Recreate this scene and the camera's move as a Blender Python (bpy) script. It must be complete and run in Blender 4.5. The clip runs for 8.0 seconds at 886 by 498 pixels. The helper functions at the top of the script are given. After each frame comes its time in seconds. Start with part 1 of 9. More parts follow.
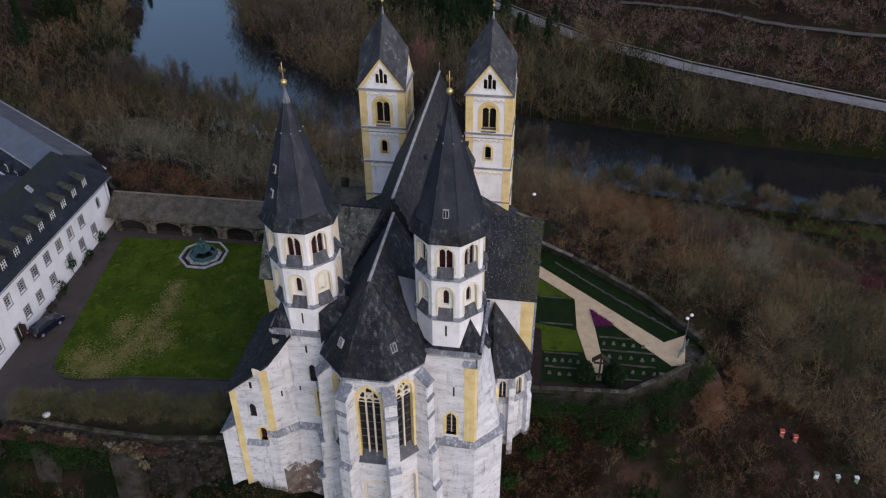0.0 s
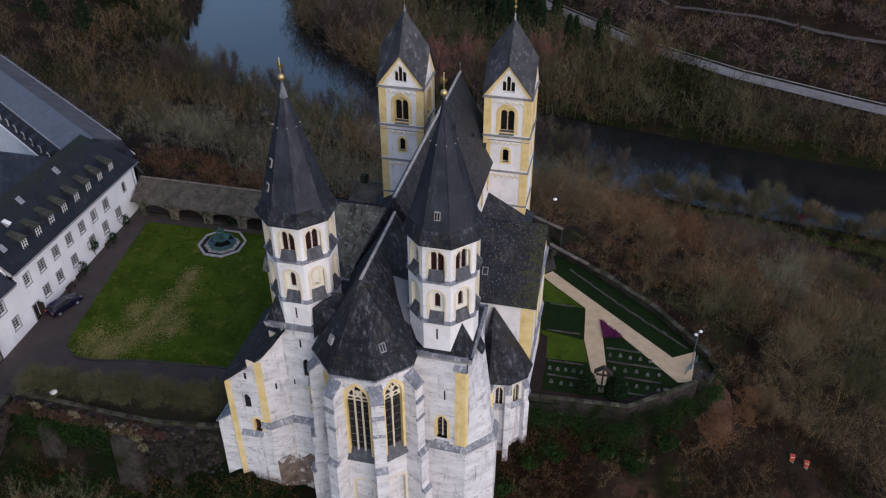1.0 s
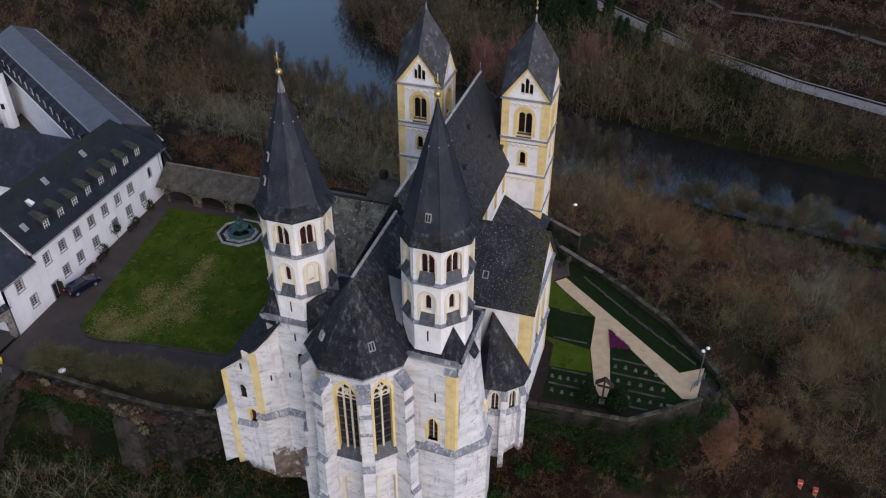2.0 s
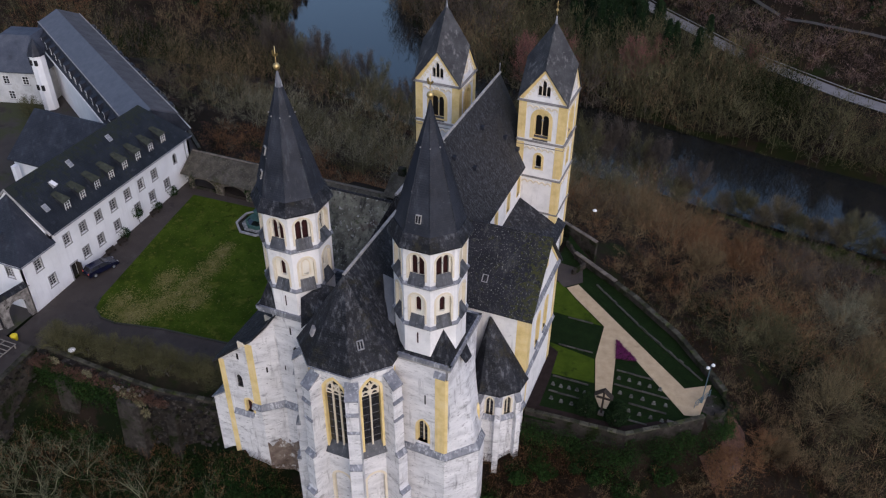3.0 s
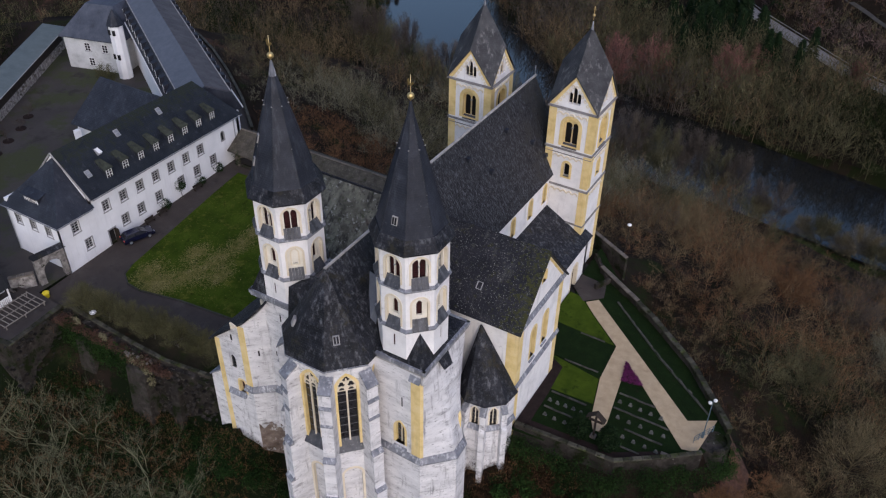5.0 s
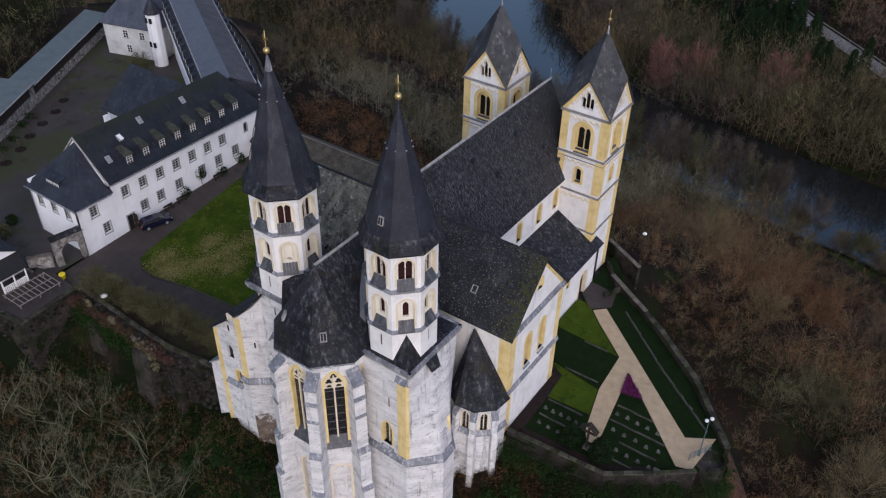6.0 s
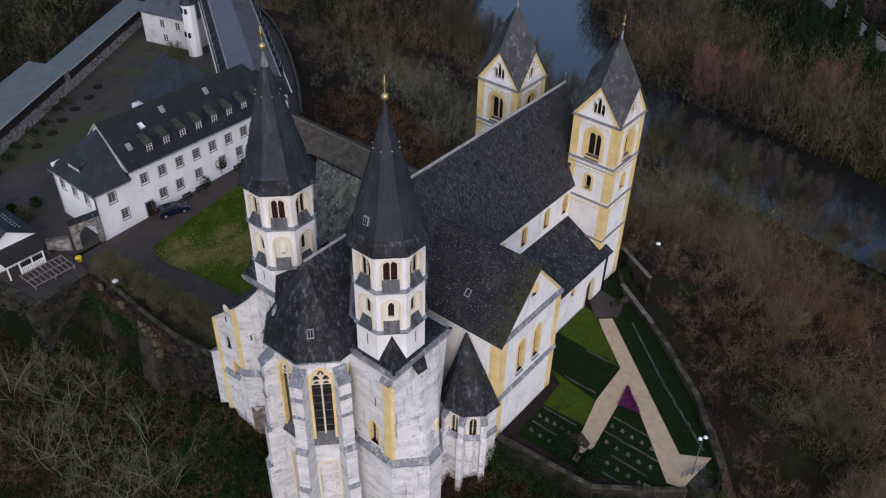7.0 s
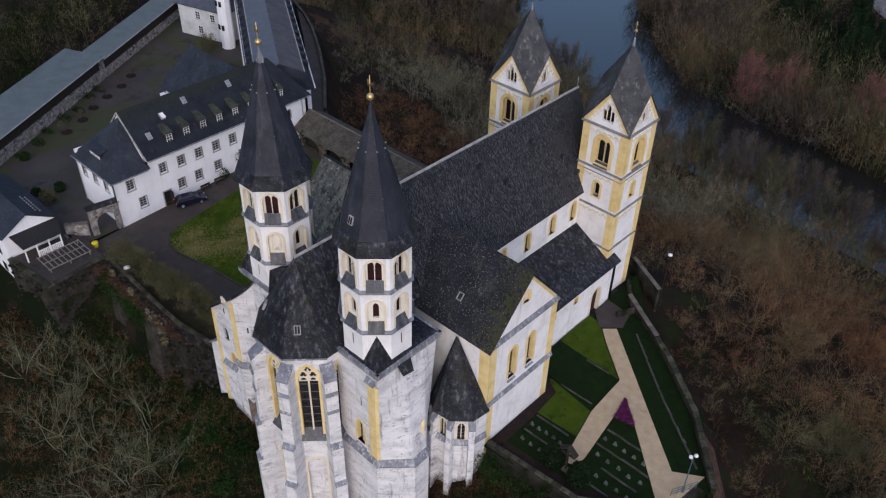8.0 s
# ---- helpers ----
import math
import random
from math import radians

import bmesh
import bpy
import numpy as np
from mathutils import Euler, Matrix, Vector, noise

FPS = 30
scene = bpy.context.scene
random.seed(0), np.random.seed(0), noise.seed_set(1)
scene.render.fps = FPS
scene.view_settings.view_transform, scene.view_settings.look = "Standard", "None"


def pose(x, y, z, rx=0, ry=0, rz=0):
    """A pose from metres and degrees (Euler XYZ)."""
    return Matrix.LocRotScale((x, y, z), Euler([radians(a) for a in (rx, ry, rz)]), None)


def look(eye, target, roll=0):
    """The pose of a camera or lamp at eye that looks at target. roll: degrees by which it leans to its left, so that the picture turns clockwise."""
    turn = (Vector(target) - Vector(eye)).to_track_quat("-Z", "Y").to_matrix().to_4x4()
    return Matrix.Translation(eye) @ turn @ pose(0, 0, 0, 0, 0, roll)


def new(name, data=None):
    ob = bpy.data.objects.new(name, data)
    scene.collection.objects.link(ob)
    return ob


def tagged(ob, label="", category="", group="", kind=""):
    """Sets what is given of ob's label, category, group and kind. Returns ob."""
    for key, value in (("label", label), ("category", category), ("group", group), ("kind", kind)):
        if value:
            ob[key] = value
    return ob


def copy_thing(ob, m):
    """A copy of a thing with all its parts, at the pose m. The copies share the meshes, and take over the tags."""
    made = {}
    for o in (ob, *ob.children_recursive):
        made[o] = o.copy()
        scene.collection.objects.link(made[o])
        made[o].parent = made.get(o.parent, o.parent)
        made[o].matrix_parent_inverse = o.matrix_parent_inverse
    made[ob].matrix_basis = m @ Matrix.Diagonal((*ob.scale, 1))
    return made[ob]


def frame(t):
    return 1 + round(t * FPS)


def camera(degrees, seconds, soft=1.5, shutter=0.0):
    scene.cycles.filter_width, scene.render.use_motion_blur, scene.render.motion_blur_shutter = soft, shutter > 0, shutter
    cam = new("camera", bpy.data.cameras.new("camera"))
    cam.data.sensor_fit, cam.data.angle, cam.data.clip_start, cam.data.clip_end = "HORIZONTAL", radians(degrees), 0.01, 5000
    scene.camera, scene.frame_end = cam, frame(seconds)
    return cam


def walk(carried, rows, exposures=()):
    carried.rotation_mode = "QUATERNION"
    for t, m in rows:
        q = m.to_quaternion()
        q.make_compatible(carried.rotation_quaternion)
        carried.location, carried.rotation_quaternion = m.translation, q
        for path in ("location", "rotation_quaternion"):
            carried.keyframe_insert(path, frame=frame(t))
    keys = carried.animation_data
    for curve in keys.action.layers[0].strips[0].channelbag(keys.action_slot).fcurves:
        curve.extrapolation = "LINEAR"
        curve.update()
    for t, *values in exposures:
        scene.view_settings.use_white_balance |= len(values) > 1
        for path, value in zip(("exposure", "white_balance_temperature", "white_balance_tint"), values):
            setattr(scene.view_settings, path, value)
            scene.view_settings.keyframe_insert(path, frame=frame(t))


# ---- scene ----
cam = camera(56.37, 8.0, soft=1.22)
# seconds, eye x y z, yaw, pitch, roll
ROWS = [
    (0.0, 1.731, -3.114, 65.430, 8.351, -35.245, 0.468),
    (0.5, 4.228, -2.311, 65.402, 10.702, -35.306, 0.296),
    (1.0, 6.654, -1.396, 65.393, 13.028, -35.398, 0.133),
    (1.5, 9.011, -0.374, 65.402, 15.330, -35.516, -0.022),
    (2.0, 11.302, 0.746, 65.426, 17.608, -35.657, -0.168),
    (2.5, 13.527, 1.961, 65.464, 19.862, -35.816, -0.306),
    (3.0, 15.688, 3.264, 65.514, 22.094, -35.988, -0.435),
    (3.5, 17.789, 4.648, 65.574, 24.303, -36.171, -0.555),
    (4.0, 19.829, 6.107, 65.642, 26.490, -36.359, -0.667),
    (4.5, 21.812, 7.636, 65.715, 28.656, -36.548, -0.770),
    (5.0, 23.738, 9.229, 65.793, 30.800, -36.734, -0.865),
    (5.5, 25.611, 10.878, 65.873, 32.924, -36.913, -0.951),
    (6.0, 27.431, 12.579, 65.953, 35.027, -37.081, -1.029),
    (6.5, 29.200, 14.325, 66.031, 37.111, -37.233, -1.097),
    (7.0, 30.921, 16.110, 66.105, 39.174, -37.366, -1.158),
    (7.5, 32.595, 17.928, 66.173, 41.219, -37.474, -1.209),
    (8.0, 34.224, 19.773, 66.234, 43.246, -37.555, -1.252),
]
walk(cam, [(t, pose(x, y, z, 90 + pitch, roll, yaw)) for t, x, y, z, yaw, pitch, roll in ROWS])

# ---- light: an overcast winter afternoon ----
world = bpy.data.worlds.new("overcast_sky")
scene.world = world
world.use_nodes = True
wn = world.node_tree.nodes
sky = wn.new("ShaderNodeTexSky")
sky.sky_type, sky.sun_disc = "NISHITA", False
sky.sun_elevation, sky.sun_rotation = radians(32), radians(140)
sky.air_density, sky.dust_density, sky.ozone_density = 1.0, 2.0, 2.2
wn["Background"].inputs["Strength"].default_value = 0.108
cloud = wn.new("ShaderNodeHueSaturation")
cloud.inputs["Saturation"].default_value = 1.0
world.node_tree.links.new(sky.outputs[0], cloud.inputs["Color"])
world.node_tree.links.new(cloud.outputs[0], wn["Background"].inputs["Color"])
sun_data = bpy.data.lights.new("sun", "SUN")
sun_data.energy, sun_data.angle, sun_data.color = 0.68, radians(80), (1.0, 0.88, 1.09)
sun = new("sun", sun_data)
sun.matrix_world = look((75, -56, 80), (0, 0, 0))
scene.view_settings.exposure = 0.67

# ---- building tools ----
from mathutils.geometry import tessellate_polygon


class Shape:
    """Gathers points and faces for one mesh."""

    def __init__(self):
        self.v, self.f = [], []

    def add(self, pts, faces):
        n = len(self.v)
        self.v += [tuple(p) for p in pts]
        self.f += [tuple(i + n for i in face) for face in faces]
        return self

    def box(self, x0, x1, y0, y1, z0, z1):
        p = [(x, y, z) for z in (z0, z1) for x, y in ((x0, y0), (x1, y0), (x1, y1), (x0, y1))]
        return self.add(p, [(3, 2, 1, 0), (4, 5, 6, 7), (0, 1, 5, 4), (1, 2, 6, 5), (2, 3, 7, 6), (3, 0, 4, 7)])

    def loft(self, *rings, caps=True):
        n, k = len(rings[0]), len(rings)
        pts = [p for r in rings for p in r]
        faces = [(j * n + i, j * n + (i + 1) % n, (j + 1) * n + (i + 1) % n, (j + 1) * n + i) for j in range(k - 1) for i in range(n)]
        if caps:
            faces += [tuple(range(n))[::-1], tuple(range((k - 1) * n, k * n))]
        return self.add(pts, faces)

    def prism(self, poly, z0, z1):
        return self.loft([(x, y, z0) for x, y in poly], [(x, y, z1) for x, y in poly])

    def slab(self, pts, thick):
        """A plate with its upper side on pts and its lower side thick metres below along the normal."""
        p = [Vector(q) for q in pts]
        n = (p[1] - p[0]).cross(p[2] - p[0]).normalized()
        if n.z < 0:
            n = -n
        return self.loft([q - n * thick for q in p], p)

    def rod(self, a, b, r, sides=6, r2=None, caps=True):
        a, b = Vector(a), Vector(b)
        d = (b - a).normalized()
        u = d.orthogonal().normalized()
        w = d.cross(u)
        ring = lambda c, q: [c + (u * math.cos(t) + w * math.sin(t)) * q for t in (2 * math.pi * i / sides for i in range(sides))]
        return self.loft(ring(a, r), ring(b, r if r2 is None else r2), caps=caps)

    def ball(self, c, r, n=10, squash=1.0):
        c = Vector(c)
        rings = []
        for j in range(1, n // 2 + 1):
            t = math.pi * j / (n // 2 + 1)
            rings.append([c + Vector((r * math.sin(t) * math.cos(a), r * math.sin(t) * math.sin(a), -r * squash * math.cos(t))) for a in (2 * math.pi * i / n for i in range(n))])
        return self.loft(*rings)


class Face:
    """A wall's plane: u along it from p0 to p1, z up, d out of it (to the right of the way from p0 to p1)."""

    def __init__(self, p0, p1):
        self.o, self.e = Vector((*p0, 0)), Vector((p1[0] - p0[0], p1[1] - p0[1], 0))
        self.len = self.e.length
        self.e.normalize()
        self.n = Vector((self.e.y, -self.e.x, 0))

    def at(self, u, z, d=0.0):
        return self.o + self.e * u + self.n * d + Vector((0, 0, z))


def part(name, shape, material, parent=None, label="", smooth=False, weld=False):
    me = bpy.data.meshes.new(name)
    me.from_pydata(shape.v, [], shape.f)
    bm = bmesh.new()
    bm.from_mesh(me)
    if weld:
        bmesh.ops.remove_doubles(bm, verts=bm.verts, dist=0.02)
    bmesh.ops.recalc_face_normals(bm, faces=bm.faces)
    bm.to_mesh(me)
    bm.free()
    me.materials.append(material)
    if smooth:
        me.polygons.foreach_set("use_smooth", [True] * len(me.polygons))
    ob = new(name, me)
    ob.parent = parent
    if label:
        ob["label"] = label
    return ob


def again(ob, m, parent=None):
    """One more part on the mesh of ob, at the pose m."""
    o = new(ob.name.split(".")[0], ob.data)
    o.matrix_basis = m
    o.parent = parent or ob.parent
    if "label" in ob:
        o["label"] = ob["label"]
    return o


def islands_of(shape):
    """The separate pieces of a shape, one shape each."""
    root = list(range(len(shape.v)))

    def find(i):
        while root[i] != i:
            root[i] = root[root[i]]
            i = root[i]
        return i

    for f in shape.f:
        a = find(f[0])
        for i in f[1:]:
            root[find(i)] = a
    groups = {}
    for f in shape.f:
        groups.setdefault(find(f[0]), []).append(f)
    out = []
    for faces in groups.values():
        ids = sorted({i for f in faces for i in f})
        at = {i: k for k, i in enumerate(ids)}
        out.append(Shape().add([shape.v[i] for i in ids], [tuple(at[i] for i in f) for f in faces]))
    return out


def thing(name, label, category, group="", at=(0, 0, 0)):
    ob = new(name)
    ob.location = at
    ob.empty_display_size = 0.2
    return tagged(ob, label, category, group)


def arch(cx, z0, w, h, kind="round", n=9):
    """The outline of an opening: bottom left, bottom right, then over the arch."""
    pts = [(cx - w / 2, z0), (cx + w / 2, z0)]
    if kind == "flat":
        return pts + [(cx + w / 2, z0 + h), (cx - w / 2, z0 + h)]
    if kind == "round":
        s = z0 + h - w / 2
        return pts + [(cx + w / 2 * math.cos(math.pi * i / n), s + w / 2 * math.sin(math.pi * i / n)) for i in range(n + 1)]
    r = w * 0.95
    top = math.acos((r - w / 2) / r)
    s = z0 + h - r * math.sin(top)
    right = [(cx + w / 2 - r + r * math.cos(top * i / 5), s + r * math.sin(top * i / 5)) for i in range(6)]
    return pts + right + [(2 * cx - u, z) for u, z in right[-2::-1]]


def circle(cx, cz, r, n=12):
    return [(cx + r * math.cos(2 * math.pi * i / n), cz + r * math.sin(2 * math.pi * i / n)) for i in range(n)]


def trefoil(cx, cz, r, turn, n=24):
    """A three-lobed eye of a tracery."""
    pts = []
    for i in range(n):
        a = 2 * math.pi * i / n
        q = r * (0.58 + 0.42 * abs(math.cos(1.5 * (a - math.radians(turn)))) ** 0.8)
        pts.append((cx + q * math.cos(a), cz + q * math.sin(a)))
    return pts


def rect(u0, u1, z0, z1):
    return [(u0, z0), (u1, z0), (u1, z1), (u0, z1)]


def panel(sh, F, outline, holes=(), thick=0.8, d=0.0):
    """A wall of some thickness with openings that go right through it."""
    loops = [outline, *holes]
    flat = [q for loop in loops for q in loop]
    tris = tessellate_polygon([[Vector((u, z, 0)) for u, z in loop] for loop in loops])
    n = len(flat)
    faces = [tuple(t) for t in tris] + [tuple(i + n for i in t) for t in tris]
    k = 0
    for loop in loops:
        m = len(loop)
        faces += [(k + i, k + (i + 1) % m, n + k + (i + 1) % m, n + k + i) for i in range(m)]
        k += m
    return sh.add([F.at(u, z, d) for u, z in flat] + [F.at(u, z, d - thick) for u, z in flat], faces)


def ring(sh, F, outer, inner, d0, d1, bottom=True):
    """A frame between two outlines of as many points: face at d0, lining back to d1."""
    n = len(outer)
    pts = [F.at(u, z, d0) for u, z in outer] + [F.at(u, z, d0) for u, z in inner] + [F.at(u, z, d1) for u, z in outer] + [F.at(u, z, d1) for u, z in inner]
    faces = []
    for i in range(n):
        j = (i + 1) % n
        faces += [(i, j, n + j, n + i), (2 * n + i, 2 * n + j, j, i), (n + i, n + j, 3 * n + j, 3 * n + i), (2 * n + j, 2 * n + i, 3 * n + i, 3 * n + j)]
    return sh.add(pts, faces)


def block(sh, F, u0, u1, z0, z1, d0, d1):
    p = [F.at(u, z, d) for d in (d0, d1) for u, z in ((u0, z0), (u1, z0), (u1, z1), (u0, z1))]
    return sh.add(p, [(3, 2, 1, 0), (4, 5, 6, 7), (0, 1, 5, 4), (1, 2, 6, 5), (2, 3, 7, 6), (3, 0, 4, 7)])


def ramp(sh, F, u0, u1, z0, z1, d0, d1, thick=0.06):
    """A sloping ledge from (z1, d1) at the wall down and out to (z0, d0)."""
    a = [F.at(u0, z0, d0), F.at(u1, z0, d0), F.at(u1, z1, d1), F.at(u0, z1, d1)]
    b = [F.at(u0, z0 - thick, d0), F.at(u1, z0 - thick, d0), F.at(u1, z0 - thick, d1 - 0.05), F.at(u0, z0 - thick, d1 - 0.05)]
    return sh.loft(b, a)


def pane(sh, F, loop, d, thick=0.02):
    n = len(loop)
    return sh.add([F.at(u, z, d) for u, z in loop] + [F.at(u, z, d - thick) for u, z in loop],
                  [tuple(range(n)), tuple(range(2 * n - 1, n - 1, -1))] + [(i, (i + 1) % n, n + (i + 1) % n, n + i) for i in range(n)])


# ---- materials ----
def material(name, colours, scale=1.0, detail=6.0, rough=0.85, bump=0.3, fine=12.0, stretch=(1, 1, 1), spots=None, metal=0.0, streak=None, run=(1.6, 1.6, 0.12), band=(0.5, 0.8), rows=None, each=0.0, islands=0.0, spec=0.3, edge=None):
    """edge: (colour, scale, axis, from, to) a tone that gathers towards one side; colours: a ramp over a large noise;
    spots: (colour, scale, from, to) stains; streak: (colour, amount) runs down a wall, run: their scale, band: how they
    set in;
    rows: (width, height, depth) laid courses; each: how much every object differs; islands: how much every loose piece
    differs."""
    m = bpy.data.materials.new(name)
    m.use_nodes = True
    nt = m.node_tree
    N, link = nt.nodes.new, nt.links.new
    bsdf = nt.nodes["Principled BSDF"]
    bsdf.inputs["Roughness"].default_value, bsdf.inputs["Metallic"].default_value = rough, metal
    bsdf.inputs["Specular IOR Level"].default_value = spec
    co = N("ShaderNodeNewGeometry").outputs["Position"]
    mp = N("ShaderNodeMapping")
    mp.inputs["Scale"].default_value = stretch
    link(co, mp.inputs["Vector"])

    def noise_of(s, det=5.0, vec=None, rgh=0.6):
        n = N("ShaderNodeTexNoise")
        n.inputs["Scale"].default_value, n.inputs["Detail"].default_value, n.inputs["Roughness"].default_value = s, det, rgh
        link(vec or mp.outputs[0], n.inputs["Vector"])
        return n.outputs["Fac"]

    def mix(fac, a, b, kind="MIX"):
        x = N("ShaderNodeMix")
        x.data_type, x.blend_type = "RGBA", kind
        for value, socket in ((fac, x.inputs[0]), (a, x.inputs[6]), (b, x.inputs[7])):
            if isinstance(value, (int, float)):
                socket.default_value = value
            elif isinstance(value, tuple):
                socket.default_value = (*value, 1)
            else:
                link(value, socket)
        return x.outputs[2]

    def steps(fac, lo, hi):
        r = N("ShaderNodeMapRange")
        r.interpolation_type = "SMOOTHSTEP"
        r.inputs["From Min"].default_value, r.inputs["From Max"].default_value = lo, hi
        link(fac, r.inputs["Value"])
        return r.outputs[0]

    ramp_node = N("ShaderNodeValToRGB")
    els = ramp_node.color_ramp.elements
    while len(els) < len(colours):
        els.new(0.5)
    for i, c in enumerate(colours):
        els[i].position, els[i].color = 0.28 + 0.44 * i / max(1, len(colours) - 1), (*c, 1)
    link(noise_of(scale, detail), ramp_node.inputs[0])
    col = ramp_node.outputs[0]
    grain = noise_of(fine, 4.0)
    col = mix(0.5, col, mix(grain, (0.35, 0.35, 0.35), (0.75, 0.75, 0.75)), "OVERLAY")
    height = grain
    if streak:
        sm = N("ShaderNodeMapping")
        sm.inputs["Scale"].default_value = run
        link(co, sm.inputs["Vector"])
        col = mix(steps(noise_of(1.0, 6.0, sm.outputs[0], 0.7), *band), col, mix(streak[1], col, streak[0]))
    for colour, sc, lo, hi in spots or ():
        col = mix(steps(noise_of(sc, 6.0, None, 0.7), lo, hi), col, colour)
    if edge:
        axes = N("ShaderNodeSeparateXYZ")
        link(co, axes.inputs[0])
        lean = N("ShaderNodeMapRange")
        lean.inputs["From Min"].default_value, lean.inputs["From Max"].default_value = edge[3], edge[4]
        lean.inputs["To Min"].default_value, lean.inputs["To Max"].default_value = -0.22, 0.14
        link(axes.outputs[edge[2]], lean.inputs["Value"])
        total = N("ShaderNodeMath")
        link(noise_of(edge[1], 8.0, None, 0.75), total.inputs[0]), link(lean.outputs[0], total.inputs[1])
        col = mix(steps(total.outputs[0], 0.50, 0.60), col, edge[0])
    if rows:
        cb = N("ShaderNodeSeparateXYZ")
        link(co, cb.inputs[0])
        ad = N("ShaderNodeMath")
        link(cb.outputs[0], ad.inputs[0]), link(cb.outputs[1], ad.inputs[1])
        vec = N("ShaderNodeCombineXYZ")
        link(ad.outputs[0], vec.inputs[0]), link(cb.outputs[2], vec.inputs[1])
        br = N("ShaderNodeTexBrick")
        br.inputs["Scale"].default_value = 1.0
        br.inputs["Brick Width"].default_value, br.inputs["Row Height"].default_value = rows[0], rows[1]
        br.inputs["Mortar Size"].default_value, br.inputs["Mortar Smooth"].default_value = rows[1] * 0.09, 0.6
        br.inputs["Color1"].default_value, br.inputs["Color2"].default_value, br.inputs["Mortar"].default_value = (0.62, 0.62, 0.62, 1), (0.4, 0.4, 0.4, 1), (0.22, 0.22, 0.22, 1)
        link(vec.outputs[0], br.inputs["Vector"])
        col = mix(rows[2], col, br.outputs["Color"], "OVERLAY")
        hm = N("ShaderNodeMath")
        hm.operation = "SUBTRACT"
        link(grain, hm.inputs[0]), link(br.outputs["Fac"], hm.inputs[1])
        height = hm.outputs[0]
    for amount, node, out in ((each, "ShaderNodeObjectInfo", "Random"), (islands, "ShaderNodeNewGeometry", "Random Per Island")):
        if amount:
            hv = N("ShaderNodeHueSaturation")
            rnd = N(node).outputs[out]
            vr = N("ShaderNodeMapRange")
            vr.inputs["To Min"].default_value, vr.inputs["To Max"].default_value = 1 - amount, 1 + amount
            link(rnd, vr.inputs["Value"]), link(vr.outputs[0], hv.inputs["Value"])
            link(col, hv.inputs["Color"])
            col = hv.outputs[0]
    link(col, bsdf.inputs["Base Color"])
    if bump:
        b = N("ShaderNodeBump")
        b.inputs["Strength"].default_value, b.inputs["Distance"].default_value = bump, 0.04
        link(height, b.inputs["Height"]), link(b.outputs[0], bsdf.inputs["Normal"])
    return m


PLASTER = material("limewashed_plaster", [(0.60, 0.595, 0.60), (0.75, 0.74, 0.745), (0.83, 0.82, 0.82)], 0.5, 9, 0.9, 0.5, 6, streak=((0.29, 0.285, 0.30), 0.65), band=(0.54, 0.78), spots=[((0.42, 0.415, 0.43), 1.6, 0.61, 0.8), ((0.36, 0.355, 0.365), 6.0, 0.63, 0.74)])
# grimy limewash, toned below PLASTER for the shade on the low walls
WORN_SHADED = material("worn_limewash", [(0.4368, 0.4347, 0.4524), (0.624, 0.6198, 0.6365), (0.7488, 0.7415, 0.7509)], 0.5, 11, 0.95, 1.0, 5, stretch=(0.75, 0.75, 2.1), streak=((0.15, 0.15, 0.162), 0.85), run=(1.6, 1.6, 0.22), band=(0.53, 0.74), spots=[((0.27, 0.269, 0.285), 0.9, 0.55, 0.72), ((0.16, 0.159, 0.168), 2.6, 0.575, 0.69), ((0.17, 0.169, 0.178), 0.3, 0.58, 0.76), ((0.14, 0.105, 0.088), 0.3, 0.70, 0.74)])
OCHRE = material("ochre_paint", [(0.56, 0.41, 0.17), (0.71, 0.54, 0.25), (0.76, 0.61, 0.34)], 0.8, 6, 0.85, 0.3, 9, streak=((0.38, 0.31, 0.19), 0.5))
CREAM = material("cream_stone", [(0.60, 0.52, 0.39), (0.73, 0.66, 0.53)], 0.9, 6, 0.85, 0.3, 10)
SLATE = material("slate", [(0.008033, 0.0101, 0.01665), (0.01836, 0.0218, 0.03213), (0.03328, 0.03787, 0.05279)], 0.45, 8, 0.55, 0.6, 9, rows=(0.3, 0.2, 0.08), streak=((0.08, 0.086, 0.102), 0.7), spots=[((0.09, 0.096, 0.11), 2.6, 0.61, 0.74)], spec=0.34)
OLD_SLATE = material("weathered_slate", [(0.005962, 0.006636, 0.009331), (0.01271, 0.0141, 0.01959), (0.02385, 0.02571, 0.03453)], 0.7, 11, 0.6, 0.9, 8, rows=(0.3, 0.2, 0.02), streak=((0.145, 0.150, 0.165), 0.85), run=(2.4, 2.4, 0.36), band=(0.49, 0.72), spots=[((0.060, 0.063, 0.072), 1.3, 0.57, 0.66), ((0.006, 0.007, 0.010), 0.45, 0.50, 0.64), ((0.085, 0.088, 0.095), 5.5, 0.60, 0.68), ((0.030, 0.027, 0.016), 0.5, 0.54, 0.70)], spec=0.25)
MOSSY = material("mossy_slate", [(0.006906, 0.007425, 0.01148), (0.01541, 0.01632, 0.02295), (0.02869, 0.02982, 0.0378)], 0.5, 10, 0.7, 0.9, 8, rows=(0.3, 0.2, 0.10), streak=((0.075, 0.076, 0.074), 0.8), run=(1.6, 0.4, 0.4), band=(0.54, 0.70), spots=[((0.055, 0.056, 0.048), 1.6, 0.57, 0.66), ((0.030, 0.031, 0.013), 1.1, 0.56, 0.68), ((0.30, 0.305, 0.285), 6.5, 0.60, 0.64)], edge=((0.044, 0.047, 0.013), 2.6, 0, -7.0, 3.2), spec=0.25)
